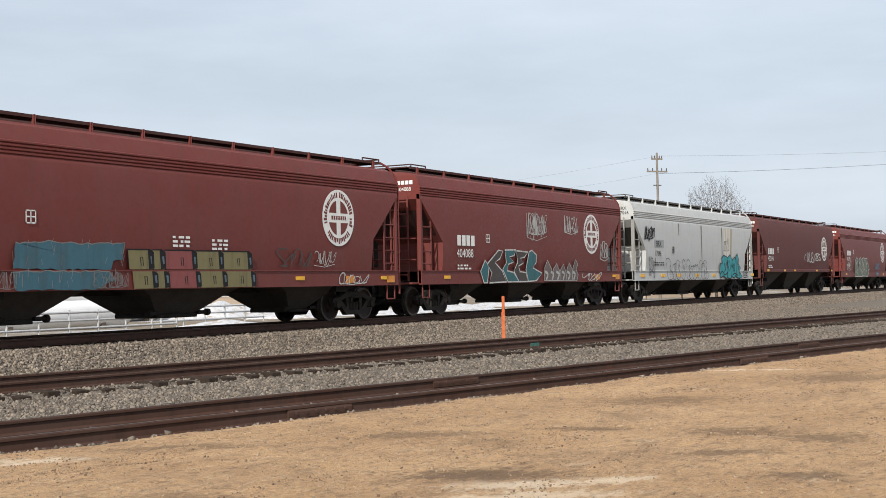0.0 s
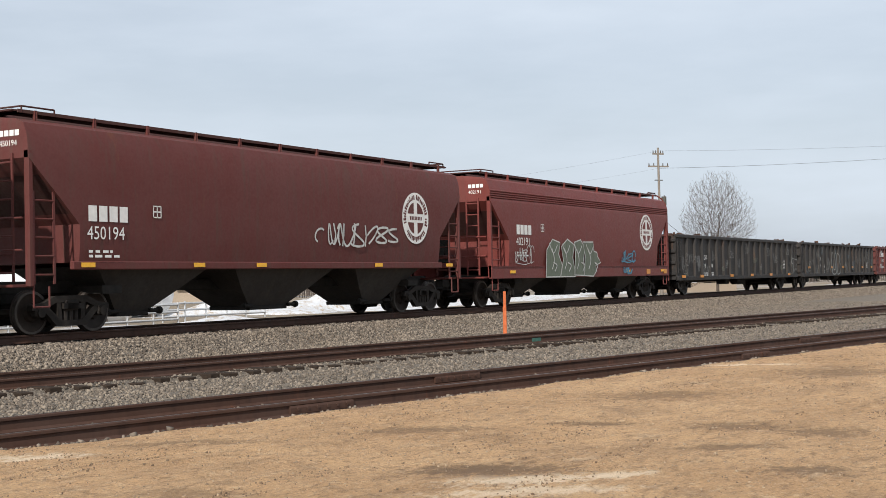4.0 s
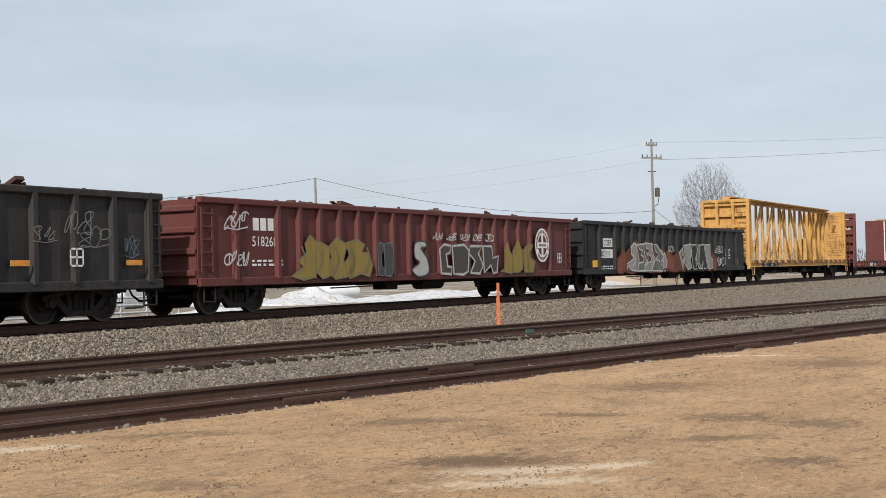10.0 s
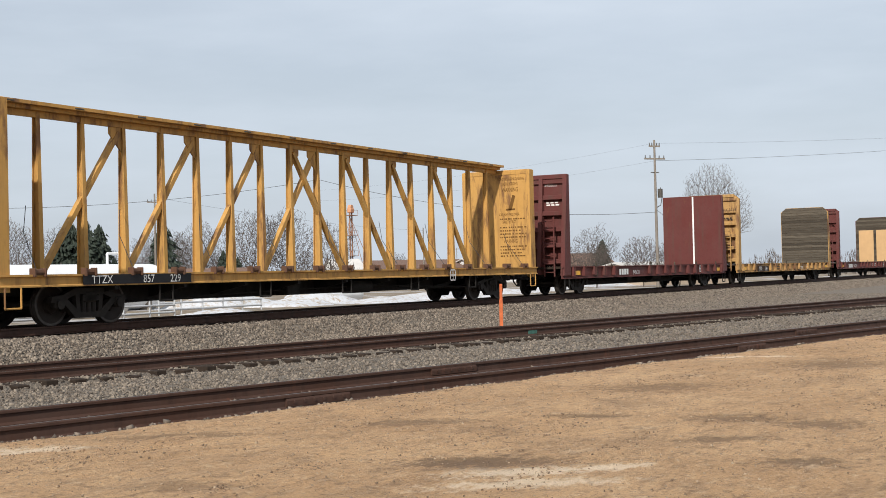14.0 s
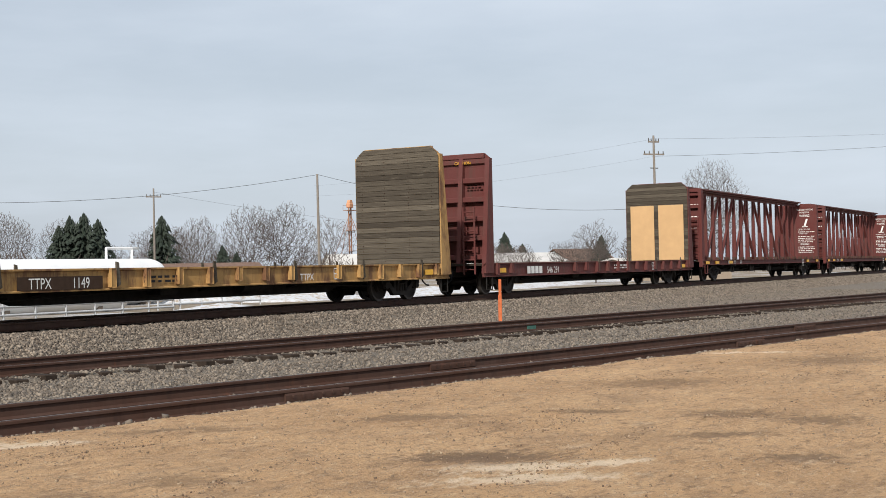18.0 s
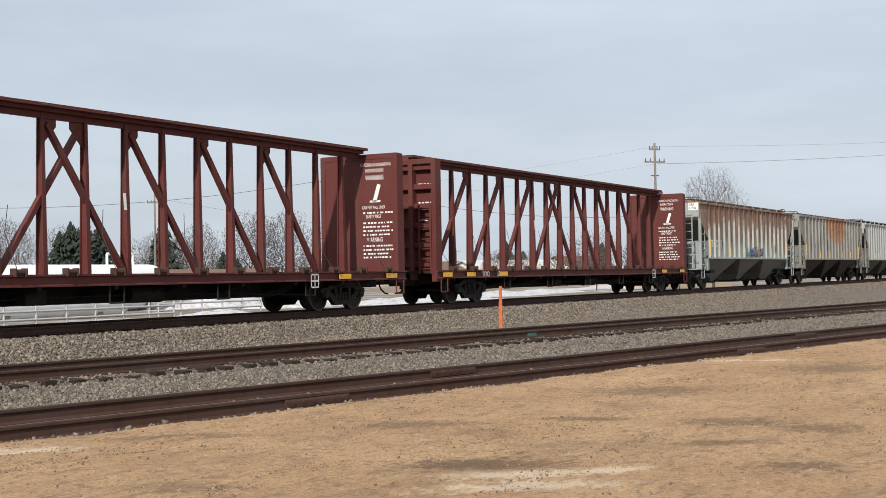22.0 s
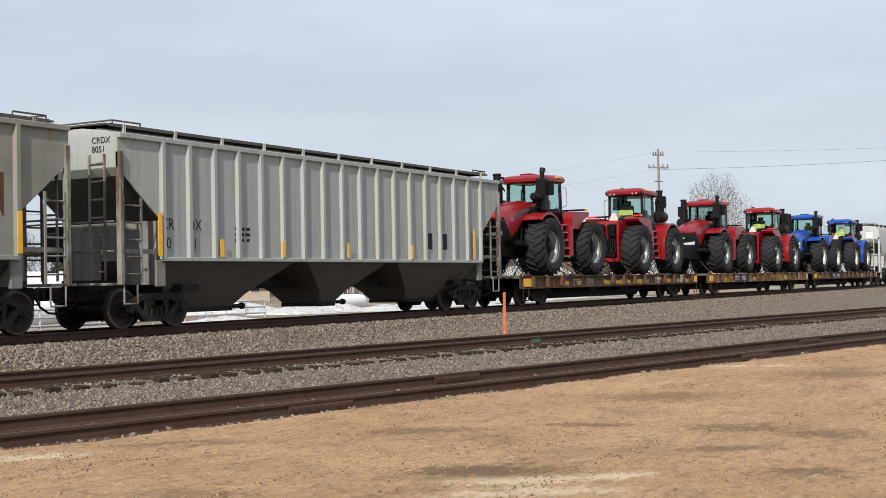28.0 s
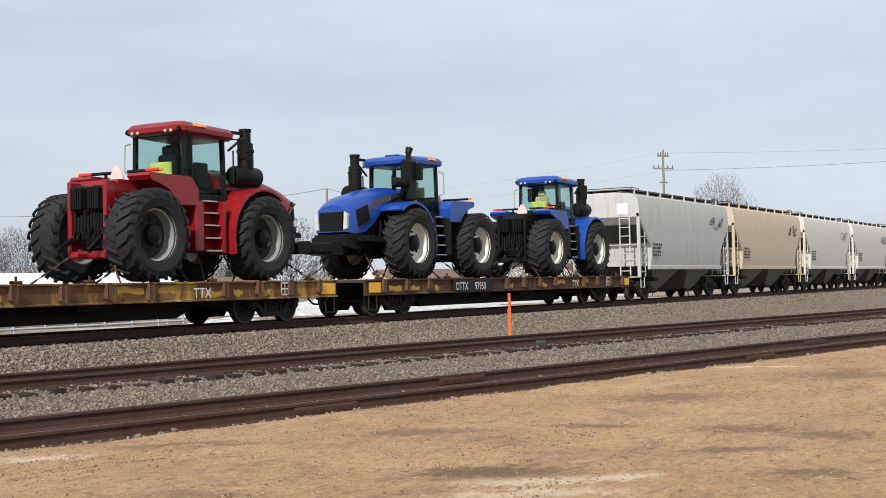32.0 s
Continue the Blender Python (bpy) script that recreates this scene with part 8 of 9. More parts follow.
    # fenders over the front wheels: slim arcs
    for s in (-1, 1):
        g = Geo()
        rings = []
        arc = [(hf + 1.24 * math.cos(radians(a)), 1.08 + 1.24 * math.sin(radians(a))) for a in (52, 62, 74, 86, 98, 110, 122, 134, 146, 158, 170, 180)]
        for x, z in arc + [(hf - 1.20, 0.68)]:
            d = Vector((x - hf, 0, z - 1.03)).normalized() * 0.035
            rings.append([(x, s * 0.60, z), (x, s * 1.38, z), (x - d.x, s * 1.42, z - d.z), (x + d.x, s * 1.42, z + d.z), (x + d.x, s * 1.36, z + d.z * 1.4), (x + d.x, s * 0.60, z + d.z)])
        g.loft(rings)
        part("front_fender", g, paint_m, root, smooth=40)
    # cab
    g = Geo()
    c0, c1, zb, zt = -0.30, 1.25, 2.12, 3.62
    for x, y in ((c0, 0.80), (c0, -0.80), (c1, 0.72), (c1, -0.72)):
        g.beam((x, y, zb), (x * 0.97, y * 0.97, zt), 0.10, 0.10, (1, 0, 0))
    g.cbox(c0 - 0.05, c1 + 0.06, -0.84, 0.84, 1.35, zb + 0.04, 0.05)
    g.cbox(c0 - 0.03, c0 + 0.25, -0.80, 0.80, zb, 2.62, 0.05)
    g.cbox(c0, c1, -0.78, 0.78, zt - 0.04, zt + 0.08, 0.02)
    cab = part("cab_frame", g, M_TBLACK, root)
    for nm, poly in (("door_window", [(c0 + 0.04, 2.62), (c0 + 0.28, zb + 0.06), (c1 - 0.04, zb + 0.10), (c1 - 0.08, zt - 0.03), (c0 + 0.04, zt - 0.03)]),):
        for s in (-1, 1):
            q = Geo()
            q.prism(poly, "y", s * 0.815, s * 0.827)
            w = part(nm, q, M_GLASS, cab)
            w.visible_shadow = False
    for nm, x, z0 in (("rear_window", c0 - 0.05, 2.66), ("windscreen", c1 + 0.02, zb + 0.06)):
        q = Geo()
        q.prism([(-0.74, z0), (0.74, z0), (0.72, zt - 0.02), (-0.72, zt - 0.02)], "x", x - 0.006, x + 0.006)
        w = part(nm, q, M_GLASS, cab)
        w.visible_shadow = False
    g = Geo()
    g.cbox(0.0, 0.50, -0.28, 0.28, 2.35, 2.62, 0.06)
    g.cbox(-0.10, 0.06, -0.28, 0.28, 2.6, 3.15, 0.06)
    g.cbox(-0.07, 0.04, -0.16, 0.16, 3.15, 3.36, 0.04)
    part("seat", g, M_TBLACK if not blue else M_SEAT, root)
    g = Geo()
    g.beam((1.1, 0, 2.2), (0.82, 0, 2.8), 0.14, 0.14)
    g.lathe([(0.19, -0.015), (0.22, 0.0), (0.19, 0.015)], 16, "z", (0.80, 0, 2.84))
    g.cbox(0.3, 0.75, -0.66, -0.48, 2.3, 2.95, 0.04)
    g.cbox(0.95, 1.25, -0.55, 0.55, 2.16, 2.48, 0.06)
    part("steering_column", g, M_TBLACK, root)
    g = Geo()
    g.cbox(-0.25, -0.16, -0.30, 0.40, 2.60, 2.95, 0.03)
    part("document_pouch", g, M_HIVIS, root, "pale lime paper pouch behind the rear window")
    # roof
    g = Geo()
    rings = []
    for z, k in ((3.57, 0.97), (3.63, 1.06), (3.74, 1.07), (3.84, 0.98), (3.90, 0.72)):
        rings.append([(0.45 + (x - 0.45) * k, y * k, z + (0.03 if x < 0 else -0.02)) for x, y in ((-0.52, -0.70), (-0.38, -0.88), (1.32, -0.88), (1.58, -0.66), (1.58, 0.66), (1.32, 0.88), (-0.38, 0.88), (-0.52, 0.70))])
    g.loft(rings)
    roof = part("roof", g, paint_m, root, smooth=35)
    q = Geo()
    q.cbox(0.6, 1.15, -0.25, 0.25, 3.89, 3.95, 0.02)
    part("roof_cap", q, paint_m, roof)
    for x, ys in ((-0.56, (-0.62, -0.44, 0.44, 0.62)),):
        for y in ys:
            q = Geo()
            d = -0.05 if x < 0 else 0.05
            q.lathe([(0.038, 0.0), (0.042, d * 0.6), (0.026, d), (0.0, d)], 10, "x", (x, y, 3.66))
            part("work_lamp", q, M_LAMP, roof)
    for s in (-1, 1):
        q = Geo()
        q.loft([[(x, s * 0.90, 3.77), (x, s * 0.955, 3.78), (x, s * 0.93, 3.83), (x, s * 0.86, 3.86)] for x in (-0.10, 0.36)])
        part("beacon", q, M_AMBER, roof)
        q = Geo()
        q.tube([(1.3, s * 0.80, 3.60), (1.42, s * 1.12, 3.55)], 0.018, 6)
        q.cbox(1.36, 1.46, s * 1.18 - 0.12, s * 1.18 + 0.12, 3.05, 3.60, 0.03)
        part("mirror", q, M_TBLACK, root)
        q = Geo()
        q.tube([(c0 - 0.05, s * 0.88, 3.45), (c0 - 0.16, s * 0.98, 3.40), (c0 - 0.18, s * 0.98, 2.75), (c0 - 0.05, s * 0.86, 2.66)], 0.022, 6)
        part("grab_rail", q, M_RIM if s > 0 else M_TBLACK, root)
    q = Geo()
    q.cyl((c0 - 0.18, 0.80, 3.69), (c0 - 0.26, 0.80, 3.71), 0.07, 10)
    q.cyl((c0 - 0.18, -0.80, 3.69), (c0 - 0.26, -0.80, 3.71), 0.07, 10)
    part("rear_lamp_pair", q, M_TBLACK, roof)
    # exhaust: a tall black box at the cab's corner, with its elbow and pipe
    g = Geo()
    g.cbox(1.40, 1.82, 0.72, 1.10, 2.42, 3.68, 0.05)
    part("exhaust_box", g, M_TBLACK, root)
    g = Geo()
    g.cyl((1.62, 0.92, 3.66), (1.62, 0.92, 3.92), 0.085, 12)
    g.cyl((1.62, 0.92, 3.90), (1.55, 0.92, 4.05), 0.10, 12, 0.12)
    part("exhaust_pipe", g, M_TBLACK, root, smooth=40)
    g = Geo()
    g.lathe([(0.0, -0.28), (0.10, -0.26), (0.15, -0.18), (0.15, 0.40), (0.10, 0.46), (0.0, 0.46)], 12, "x", (2.02, 0.92, 2.96))
    g.cyl((1.90, 0.86, 2.60), (2.2, 0.60, 2.45), 0.09, 10)
    part("exhaust_elbow", g, M_TBLACK, root, smooth=40)
    # air intake: drum lying on the hood's side, stack over it
    g = Geo()
    g.lathe([(0.0, -0.56), (0.20, -0.54), (0.26, -0.46), (0.26, 0.44), (0.20, 0.52), (0.0, 0.54)], 18, "x", (2.06, -0.76, 2.68))
    part("intake_drum", g, M_TBLACK, root, smooth=40)
    g = Geo()
    g.lathe([(0.0, 2.80), (0.21, 2.86), (0.21, 3.30), (0.23, 3.31), (0.23, 3.38), (0.20, 3.40), (0.20, 3.54), (0.145, 3.58), (0.145, 3.84), (0.165, 3.85), (0.165, 3.92), (0.0, 3.93)], 18, "z", (2.12, -0.74, 0))
    part("intake_pipe", g, M_TBLACK, root, smooth=40)
    g = Geo()
    g.beam((2.12, -0.74, 3.80), (1.5, -0.76, 3.78), 0.06, 0.08)
    g.beam((2.12, -0.74, 3.75), (1.35, -0.80, 3.30), 0.04, 0.05)
    g.tube([(1.42, -0.90, 3.3), (1.40, -0.92, 2.45)], 0.022, 6)
    part("intake_bracket", g, M_TBLACK, root)
    # entry steps on each side
    for s in (-1, 1):
        m_step = paint_m if not blue else M_TBLACK
        g = Geo()
        g.cbox(-0.45, -0.14, s * 0.98 - 0.28, s * 0.98 + 0.28, 0.72, 1.95, 0.04)
        g.cbox(-0.14, 0.62, s * 0.80 - 0.10, s * 0.80 + 0.10, 0.72, 1.95, 0.03)
        g.box(0.56, 0.66, s * 0.72, s * 1.26, 0.70, 1.96)
        stair = part("step_housing", g, m_step, root)
        for i, z in enumerate((0.74, 1.05, 1.36, 1.66, 1.95)):
            q = Geo()
            q.cbox(-0.14, 0.56, s * 0.88, s * (1.24 - 0.03 * i), z - 0.02, z + 0.02, 0.006)
            tread = part("tread", q, m_step, stair)
            q = Geo()
            q.cbox(-0.08, 0.50, s * (1.25 - 0.03 * i) - 0.014, s * (1.25 - 0.03 * i) + 0.014, z - 0.012, z + 0.024, 0.004)
            part("nosing", q, M_RIM, stair, "bare metal edge")
    # rear half: body, box fenders, light bar and hitch
    g = Geo()
    g.prism([(-0.30, 1.2), (-0.30, 2.10), (-0.9, 2.36), (-2.35, 2.38), (-2.5, 2.1), (-2.45, 1.2)], "y", -0.60, 0.60)
    part("rear_body", g, paint_m if not blue else M_TBLACK, root)
    for s in (-1, 1):
        g = Geo()
        side = [(-0.34, 1.82), (-0.34, 2.24), (-0.62, 2.50), (-2.0, 2.53), (-2.06, 2.46), (-1.98, 2.36), (-1.72, 2.30), (-1.42, 2.16), (-1.16, 1.92), (-1.10, 1.82)]
        g.loft([[(x, s * y, z) for x, z in side] for y in (0.58, 1.24)])
        g.loft([[(x + 0.03 * (x < -0.5) - 0.02 * (x > -0.5), s * y, z - 0.02 * (z > 2.2)) for x, z in side] for y in (1.24, 1.265)])
        part("rear_fender", g, paint_m, root, smooth=30)
        q = Geo()
        q.cbox(-1.72, -1.62, s * 0.75 - 0.50, s * 0.75 + 0.50, 2.57, 2.64, 0.015)
        q.beam((-1.67, s * 0.45, 2.36), (-1.67, s * 0.45, 2.58), 0.06, 0.05)
        lamp = part("light_bar", q, M_TBLACK, root)
        q = Geo()
        q.cbox(-1.755, -1.72, s * 1.05 - 0.20, s * 1.05 + 0.20, 2.575, 2.64, 0.01)
        part("tail_light", q, M_REDLENS, lamp)
        q = Geo()
        q.cbox(-1.71, -1.62, s * 1.27 - 0.025, s * 1.27 + 0.06, 2.575, 2.64, 0.01)
        part("side_marker", q, M_AMBER, lamp)
        q = Geo()
        q.cbox(-2.80, -2.46, s * 0.27 - 0.17, s * 0.27 + 0.17, 1.62, 2.24, 0.07)
        for k in range(5):
            y = s * 0.27 - 0.14 + 0.07 * k
            q.cbox(-2.86, -2.50, y - 0.024, y + 0.024, 1.68, 2.20, 0.02)
        tagged(part("remote_stack", q, M_TBLACK, root, smooth=30), kind="stuff")
        q = Geo()
        q.cbox(-2.78, -2.42, s * 0.55 - 0.06, s * 0.55 + 0.06, 0.60, 2.35, 0.03)
        part("hitch_upright", q, paint_m if not blue else M_TBLACK, root)
        q = Geo()
        q.beam((-2.6, s * 0.40, 1.15), (-3.2, s * 0.48, 0.72), 0.08, 0.10)
        part("draft_arm", q, M_TBLACK, root)
    g = Geo()
    g.cbox(-2.80, -2.42, -0.58, 0.58, 0.56, 0.74, 0.03)
    g.cbox(-3.15, -2.7, -0.08, 0.08, 0.58, 0.68, 0.02)
    part("drawbar", g, paint_m if not blue else M_TBLACK, root)
    g = Geo()
    r = random.Random(9)
    for i in range(9):
        y = -0.40 + 0.1 * i
        g.cbox(-2.74, -2.44, y - 0.035, y + 0.035, 1.2 + r.uniform(-0.1, 0.1), 1.62 + r.uniform(-0.1, 0.1), 0.015)
        g.tube([(-2.72, y, 1.25), (-2.84, y + r.uniform(-0.1, 0.1), 1.0), (-2.62, y + r.uniform(-0.2, 0.2), 0.85)], 0.016, 5)
    part("hydraulic_block", g, M_TBLACK, root)
    g = Geo()
    g.prism([(-0.20, 2.42), (0.20, 2.42), (0.20, 2.50), (0.06, 2.76), (-0.06, 2.76), (-0.20, 2.50)], "x", -1.80, -1.76)
    part("slow_vehicle_sign", g, plain("pale_triangle_cover", (0.72, 0.50, 0.48), 0.6, 0.1), root, "pale wrapped warning triangle")
    r = random.Random(4)
    for x in (-hf - 0.5, -0.6, 0.6, hf + 1.4):
        for s in (-1, 1):
            g = Geo()
            a, b = Vector((x, s * 0.4, 0.8)), Vector((x + r.uniform(-0.9, 0.9), s * 1.25, 0.02))
            d = b - a
            for k in range(9):
                p0, p1 = a + d * (k / 9.0), a + d * ((k + 1.25) / 9.0)
                g.beam(p0, p1, 0.05 if k % 2 else 0.018, 0.018 if k % 2 else 0.05)
            part("tie_down_chain", g, M_RAIL, root)
    return root

red = tractor("tractor", "new red articulated tractor with black lugged tyres, chained down", M_TRED, RIM_R, False)
blue = tractor("tractor", "new blue articulated tractor with white rims, chained down", M_TBLUE, RIM_B, True)
DECK = 1.085
PLACES = ((red, 420.85, 180), (red, 430.45, 0), (red, 442.45, 180), (red, 452.32, 0), (blue, 463.92, 180), (blue, 473.93, 0))
used = set()
for src, S, turn in PLACES:
    m = pose(S, YC, ZC + DECK, 0, 0, turn)
    if src.name in used:
        ob = copy_thing(src, m)
    else:
        ob = src
        ob.matrix_basis = m
        used.add(src.name)
    MOVERS.append((ob, S, DECK))
for ob, S, z in MOVERS:
    if ob["category"] == "tractor" and ob is not blue and "blue" not in ob["label"]:
        for s in (-1, 1):
            letters("420", 0.16, M_PALE_LETTER, ob, pose(3.78 if s > 0 else 3.42, 0.625 if s > 0 else -0.625, 2.02, 90, 0, 180 if s > 0 else 0), "model_number")

# ---- behind the main line ----


def bare_tree(height, seed, spread=0.42, base=0.22, tips=900, label="tall leafless tree with fine grey twigs", trunks=1, fine=0.018):
    """Leafless tree: points strewn through a domed crown, each tied to the best nearby limb, thick where many twigs meet."""
    root = thing("bare_tree", label, "tree", "trees behind the tracks")
    r = np.random.RandomState(seed)
    half, z0 = height * spread, height * base
    pts = []
    while len(pts) < tips:
        p = r.uniform(-1, 1, 3)
        d = math.sqrt(p[0] ** 2 + p[1] ** 2 + (p[2] if p[2] > 0 else p[2] * 1.15) ** 2)
        lump = 0.86 + 0.30 * noise.noise((p[0] * 2.2, p[1] * 2.2, p[2] * 2.2 + seed))
        if d < lump and d > 0.25 * r.rand():
            pts.append((p[0] * half, p[1] * half, z0 + (height - z0) * (0.42 + 0.58 * p[2])))
    pts = np.array([p for p in pts if p[2] > z0 * 0.9])
    room = tips * 9 + 40
    nodes, reach = np.zeros((room, 3)), np.zeros(room)
    parent_of = []
    for k in range(trunks):
        lean = r.uniform(-0.10, 0.10, 2) * (1 if trunks == 1 else 3.5)
        for q in range(5):
            nodes[len(parent_of)] = (lean[0] * q * z0 / 4, lean[1] * q * z0 / 4, -0.2 + (z0 * 1.25 + 0.2) * q / 4)
            reach[len(parent_of)] = z0 * q / 4
            parent_of.append(len(parent_of) - 1 if q else -1)
    heart = np.array((0, 0, z0))
    order = np.argsort(np.linalg.norm((pts - heart) * (1, 1, 0.8), axis=1))
    for p in pts[order]:
        arr = nodes[:len(parent_of)]
        gap = np.linalg.norm(arr - p, axis=1)
        fall = np.maximum(0, arr[:, 2] - p[2] + 0.05)
        i = int(np.argmin(gap + 0.30 * reach[:len(arr)] + 1.6 * fall))
        n = max(1, int(gap[i] / (height * 0.07)))
        a = arr[i].copy()
        n = min(n, 8)
        last = i
        for q in range(1, n + 1):
            t = q / n
            m = a + (p - a) * t + r.uniform(-1, 1, 3) * gap[i] * (0.07 if q < n else 0)
            m[2] += math.sin(t * math.pi) * gap[i] * 0.06
            last, k = len(parent_of), last
            nodes[last] = m
            reach[last] = reach[k] + gap[i] / n
            parent_of.append(k)
    load = [0.0] * len(parent_of)
    kids = [0] * len(parent_of)
    for i in range(len(parent_of) - 1, -1, -1):
        load[i] += 1.0 if kids[i] == 0 else 0.0
        if parent_of[i] >= 0:
            load[parent_of[i]] += load[i]
            kids[parent_of[i]] += 1
    thick = [max(fine, height * 0.019 * (w / tips) ** 0.46) for w in load]
    g, tw = Geo(), Geo()
    for i, p in enumerate(parent_of):
        if p >= 0:
            ra = min(thick[p], thick[i] * 1.5)
            (g if thick[i] > 0.035 else tw).cyl(nodes[p], nodes[i], ra, 6 if ra > 0.08 else 3, thick[i])
    part("trunk", g, M_TREE, root)
    part("crown", tw, M_TWIG, root)
    return root


def conifer(height, seed, width=0.36, label="dark green conifer with drooping branches"):
    root = thing("conifer", label, "tree", "trees behind the tracks")
    rnd = random.Random(seed)
    g = Geo()
    g.cyl((0, 0, -0.2), (0, 0, height * 0.97), height * 0.022, 7, 0.02)
    part("trunk", g, M_TREE, root)
    g = Geo()
    n = int(260 + height * 60)
    for i in range(n):
        t = (i + rnd.random()) / n
        z = height * (0.06 + 0.93 * t)
        reach = height * width * (1 - t) ** 0.75 * rnd.uniform(0.22, 1.25) * (0.78 + 0.4 * noise.noise((t * 9, seed * 3.1, math.floor(t * 14)))) + 0.08
        a = rnd.uniform(0, 6.283)
        d = Vector((math.cos(a), math.sin(a), rnd.uniform(-0.35, 0.05)))
        s = Vector((-math.sin(a), math.cos(a), 0))
        tip = Vector((0, 0, z)) + d * reach
        for k in range(3):
            c = Vector((0, 0, z)) + d * reach * rnd.uniform(0.25, 0.95)
            w = reach * rnd.uniform(0.07, 0.16) + 0.04
            h = rnd.uniform(0.10, 0.30)
            g.add([c + s * w, c - s * w * 0.8 + Vector((0, 0, rnd.uniform(-h, h))), c + d * w * 2.2 + Vector((0, 0, -h)), c + Vector((0, 0, h * 1.4))], [(0, 1, 2), (0, 2, 3), (1, 2, 3), (0, 1, 3)])
    part("crown", g, M_PINE, root)
    return root


def stand(ob, x, y, s=1.0, turn=0.0):
    return copy_thing(ob, Matrix.Translation((x, y, ground_z(x, y))) @ Matrix.Rotation(turn, 4, 'Z') @ Matrix.Scale(s, 4))


T1 = bare_tree(11.1, 3, 0.335, 0.27, 8000, "spreading leafless tree with dense fine twigs", fine=0.008)
T1.matrix_basis = pose(109.95, 34.55, ground_z(109.95, 34.55))
T2 = bare_tree(10.4, 8, 0.40, 0.20, 3200)
T2.matrix_basis = pose(126.7, 97.7, -0.1)
T3 = bare_tree(9.6, 14, 0.42, 0.28, 1300, "leafless tree with crooked dark limbs")
T3.matrix_basis = pose(149.0, 101.0, -0.1)
T4 = bare_tree(6.4, 21, 0.50, 0.12, 2200, "low leafless scrub tree with pale twigs", 3)
T4.matrix_basis = pose(213.6, 130.0, -0.1)
for ob, x, y, s, turn in ((T2, 130.0, 95.2, 1.03, 1.1), (T2, 121.4, 101.5, 0.86, 2.0), (T2, 119.0, 104.5, 0.78, 3.0), (T4, 124.5, 99.4, 0.9, 0.6), (T4, 131.8, 92.5, 0.8, 2.2), (T2, 121.2, 133.0, 1.04, 4.1), (T2, 118.4, 136.5, 1.02, 5.2),
                          (T2, 127.8, 130.0, 0.95, 0.3), (T3, 138.0, 124.0, 0.9, 2.4), (T4, 133.0, 126.5, 1.0, 1.0), (T3, 141.5, 121.0, 0.86, 5.5), (T4, 118.0, 106.8, 0.8, 4.0),
                          (T4, 205.0, 100.5, 0.95, 0.2), (T4, 196.0, 99.0, 1.0, 3.3), (T4, 108.6, 40.5, 0.75, 1.7), (T4, 108.0, 37.0, 0.8, 4.4), (T3, 107.5, 44.5, 0.62, 2.7), (T4, 150.0, 66.0, 0.8, 0.9), (T4, 154.0, 64.0, 0.85, 5.0), (T4, 147.0, 70.5, 0.75, 2.0), (T4, 143.0, 72.5, 0.7, 3.1)):
    stand(ob, x, y, s, turn)

F1 = conifer(9.4, 2, 0.46)
F1.matrix_basis = pose(121.0, 119.4, -0.1)
for x, y, h in ((118.9, 121.6, 0.84), (122.2, 118.2, 0.92), (120.2, 121.0, 0.97), (112.6, 99.2, 0.86), (117.0, 125.5, 0.40), (114.6, 92.2, 0.50), (115.6, 91.0, 0.42), (205.9, 102.4, 0.82), (208.5, 100.2, 0.60), (131.0, 124.0, 0.5), (207.0, 84.5, 0.72), (240.0, 58.0, 0.66), (236.0, 96.0, 0.55)):
    stand(F1, x, y, h, h * 40)


def far_wood(seed, a0, a1, dist, h):
    """A low line of leafless trees on the horizon."""
    rnd = random.Random(seed)
    g = Geo()
    n = 420
    for i in range(n):
        a = radians(a0 + (a1 - a0) * (i + rnd.random()) / n)
        d = dist * rnd.uniform(0.9, 1.15)
        x, y = d * math.sin(a), d * math.cos(a)
        hh = h * rnd.uniform(0.35, 1.0) * (0.75 + 0.5 * noise.noise((a * 30, seed, 0)))
        w = hh * 0.10
        g.cyl((x, y, -0.5), (x, y, hh * 0.5), w * 0.25, 4)
        for k in range(9):
            c = Vector((x + rnd.uniform(-1, 1) * hh * 0.3, y, hh * rnd.uniform(0.35, 1.0)))
            u = Vector((rnd.uniform(-1, 1), 0, rnd.uniform(0.3, 1.4))).normalized() * hh * 0.22
            g.cyl(c - u * 0.5, c + u * 0.5, w * 0.12, 3, w * 0.03)
    ob = part("far_trees", g, M_TWIG)
    return tagged(ob, "distant line of leafless trees along the horizon", "trees", kind="stuff")


far_wood(1, 36, 92, 420, 8.5)
far_wood(2, 38, 57, 165, 5.5)
far_wood(3, 72, 86, 240, 5.5)


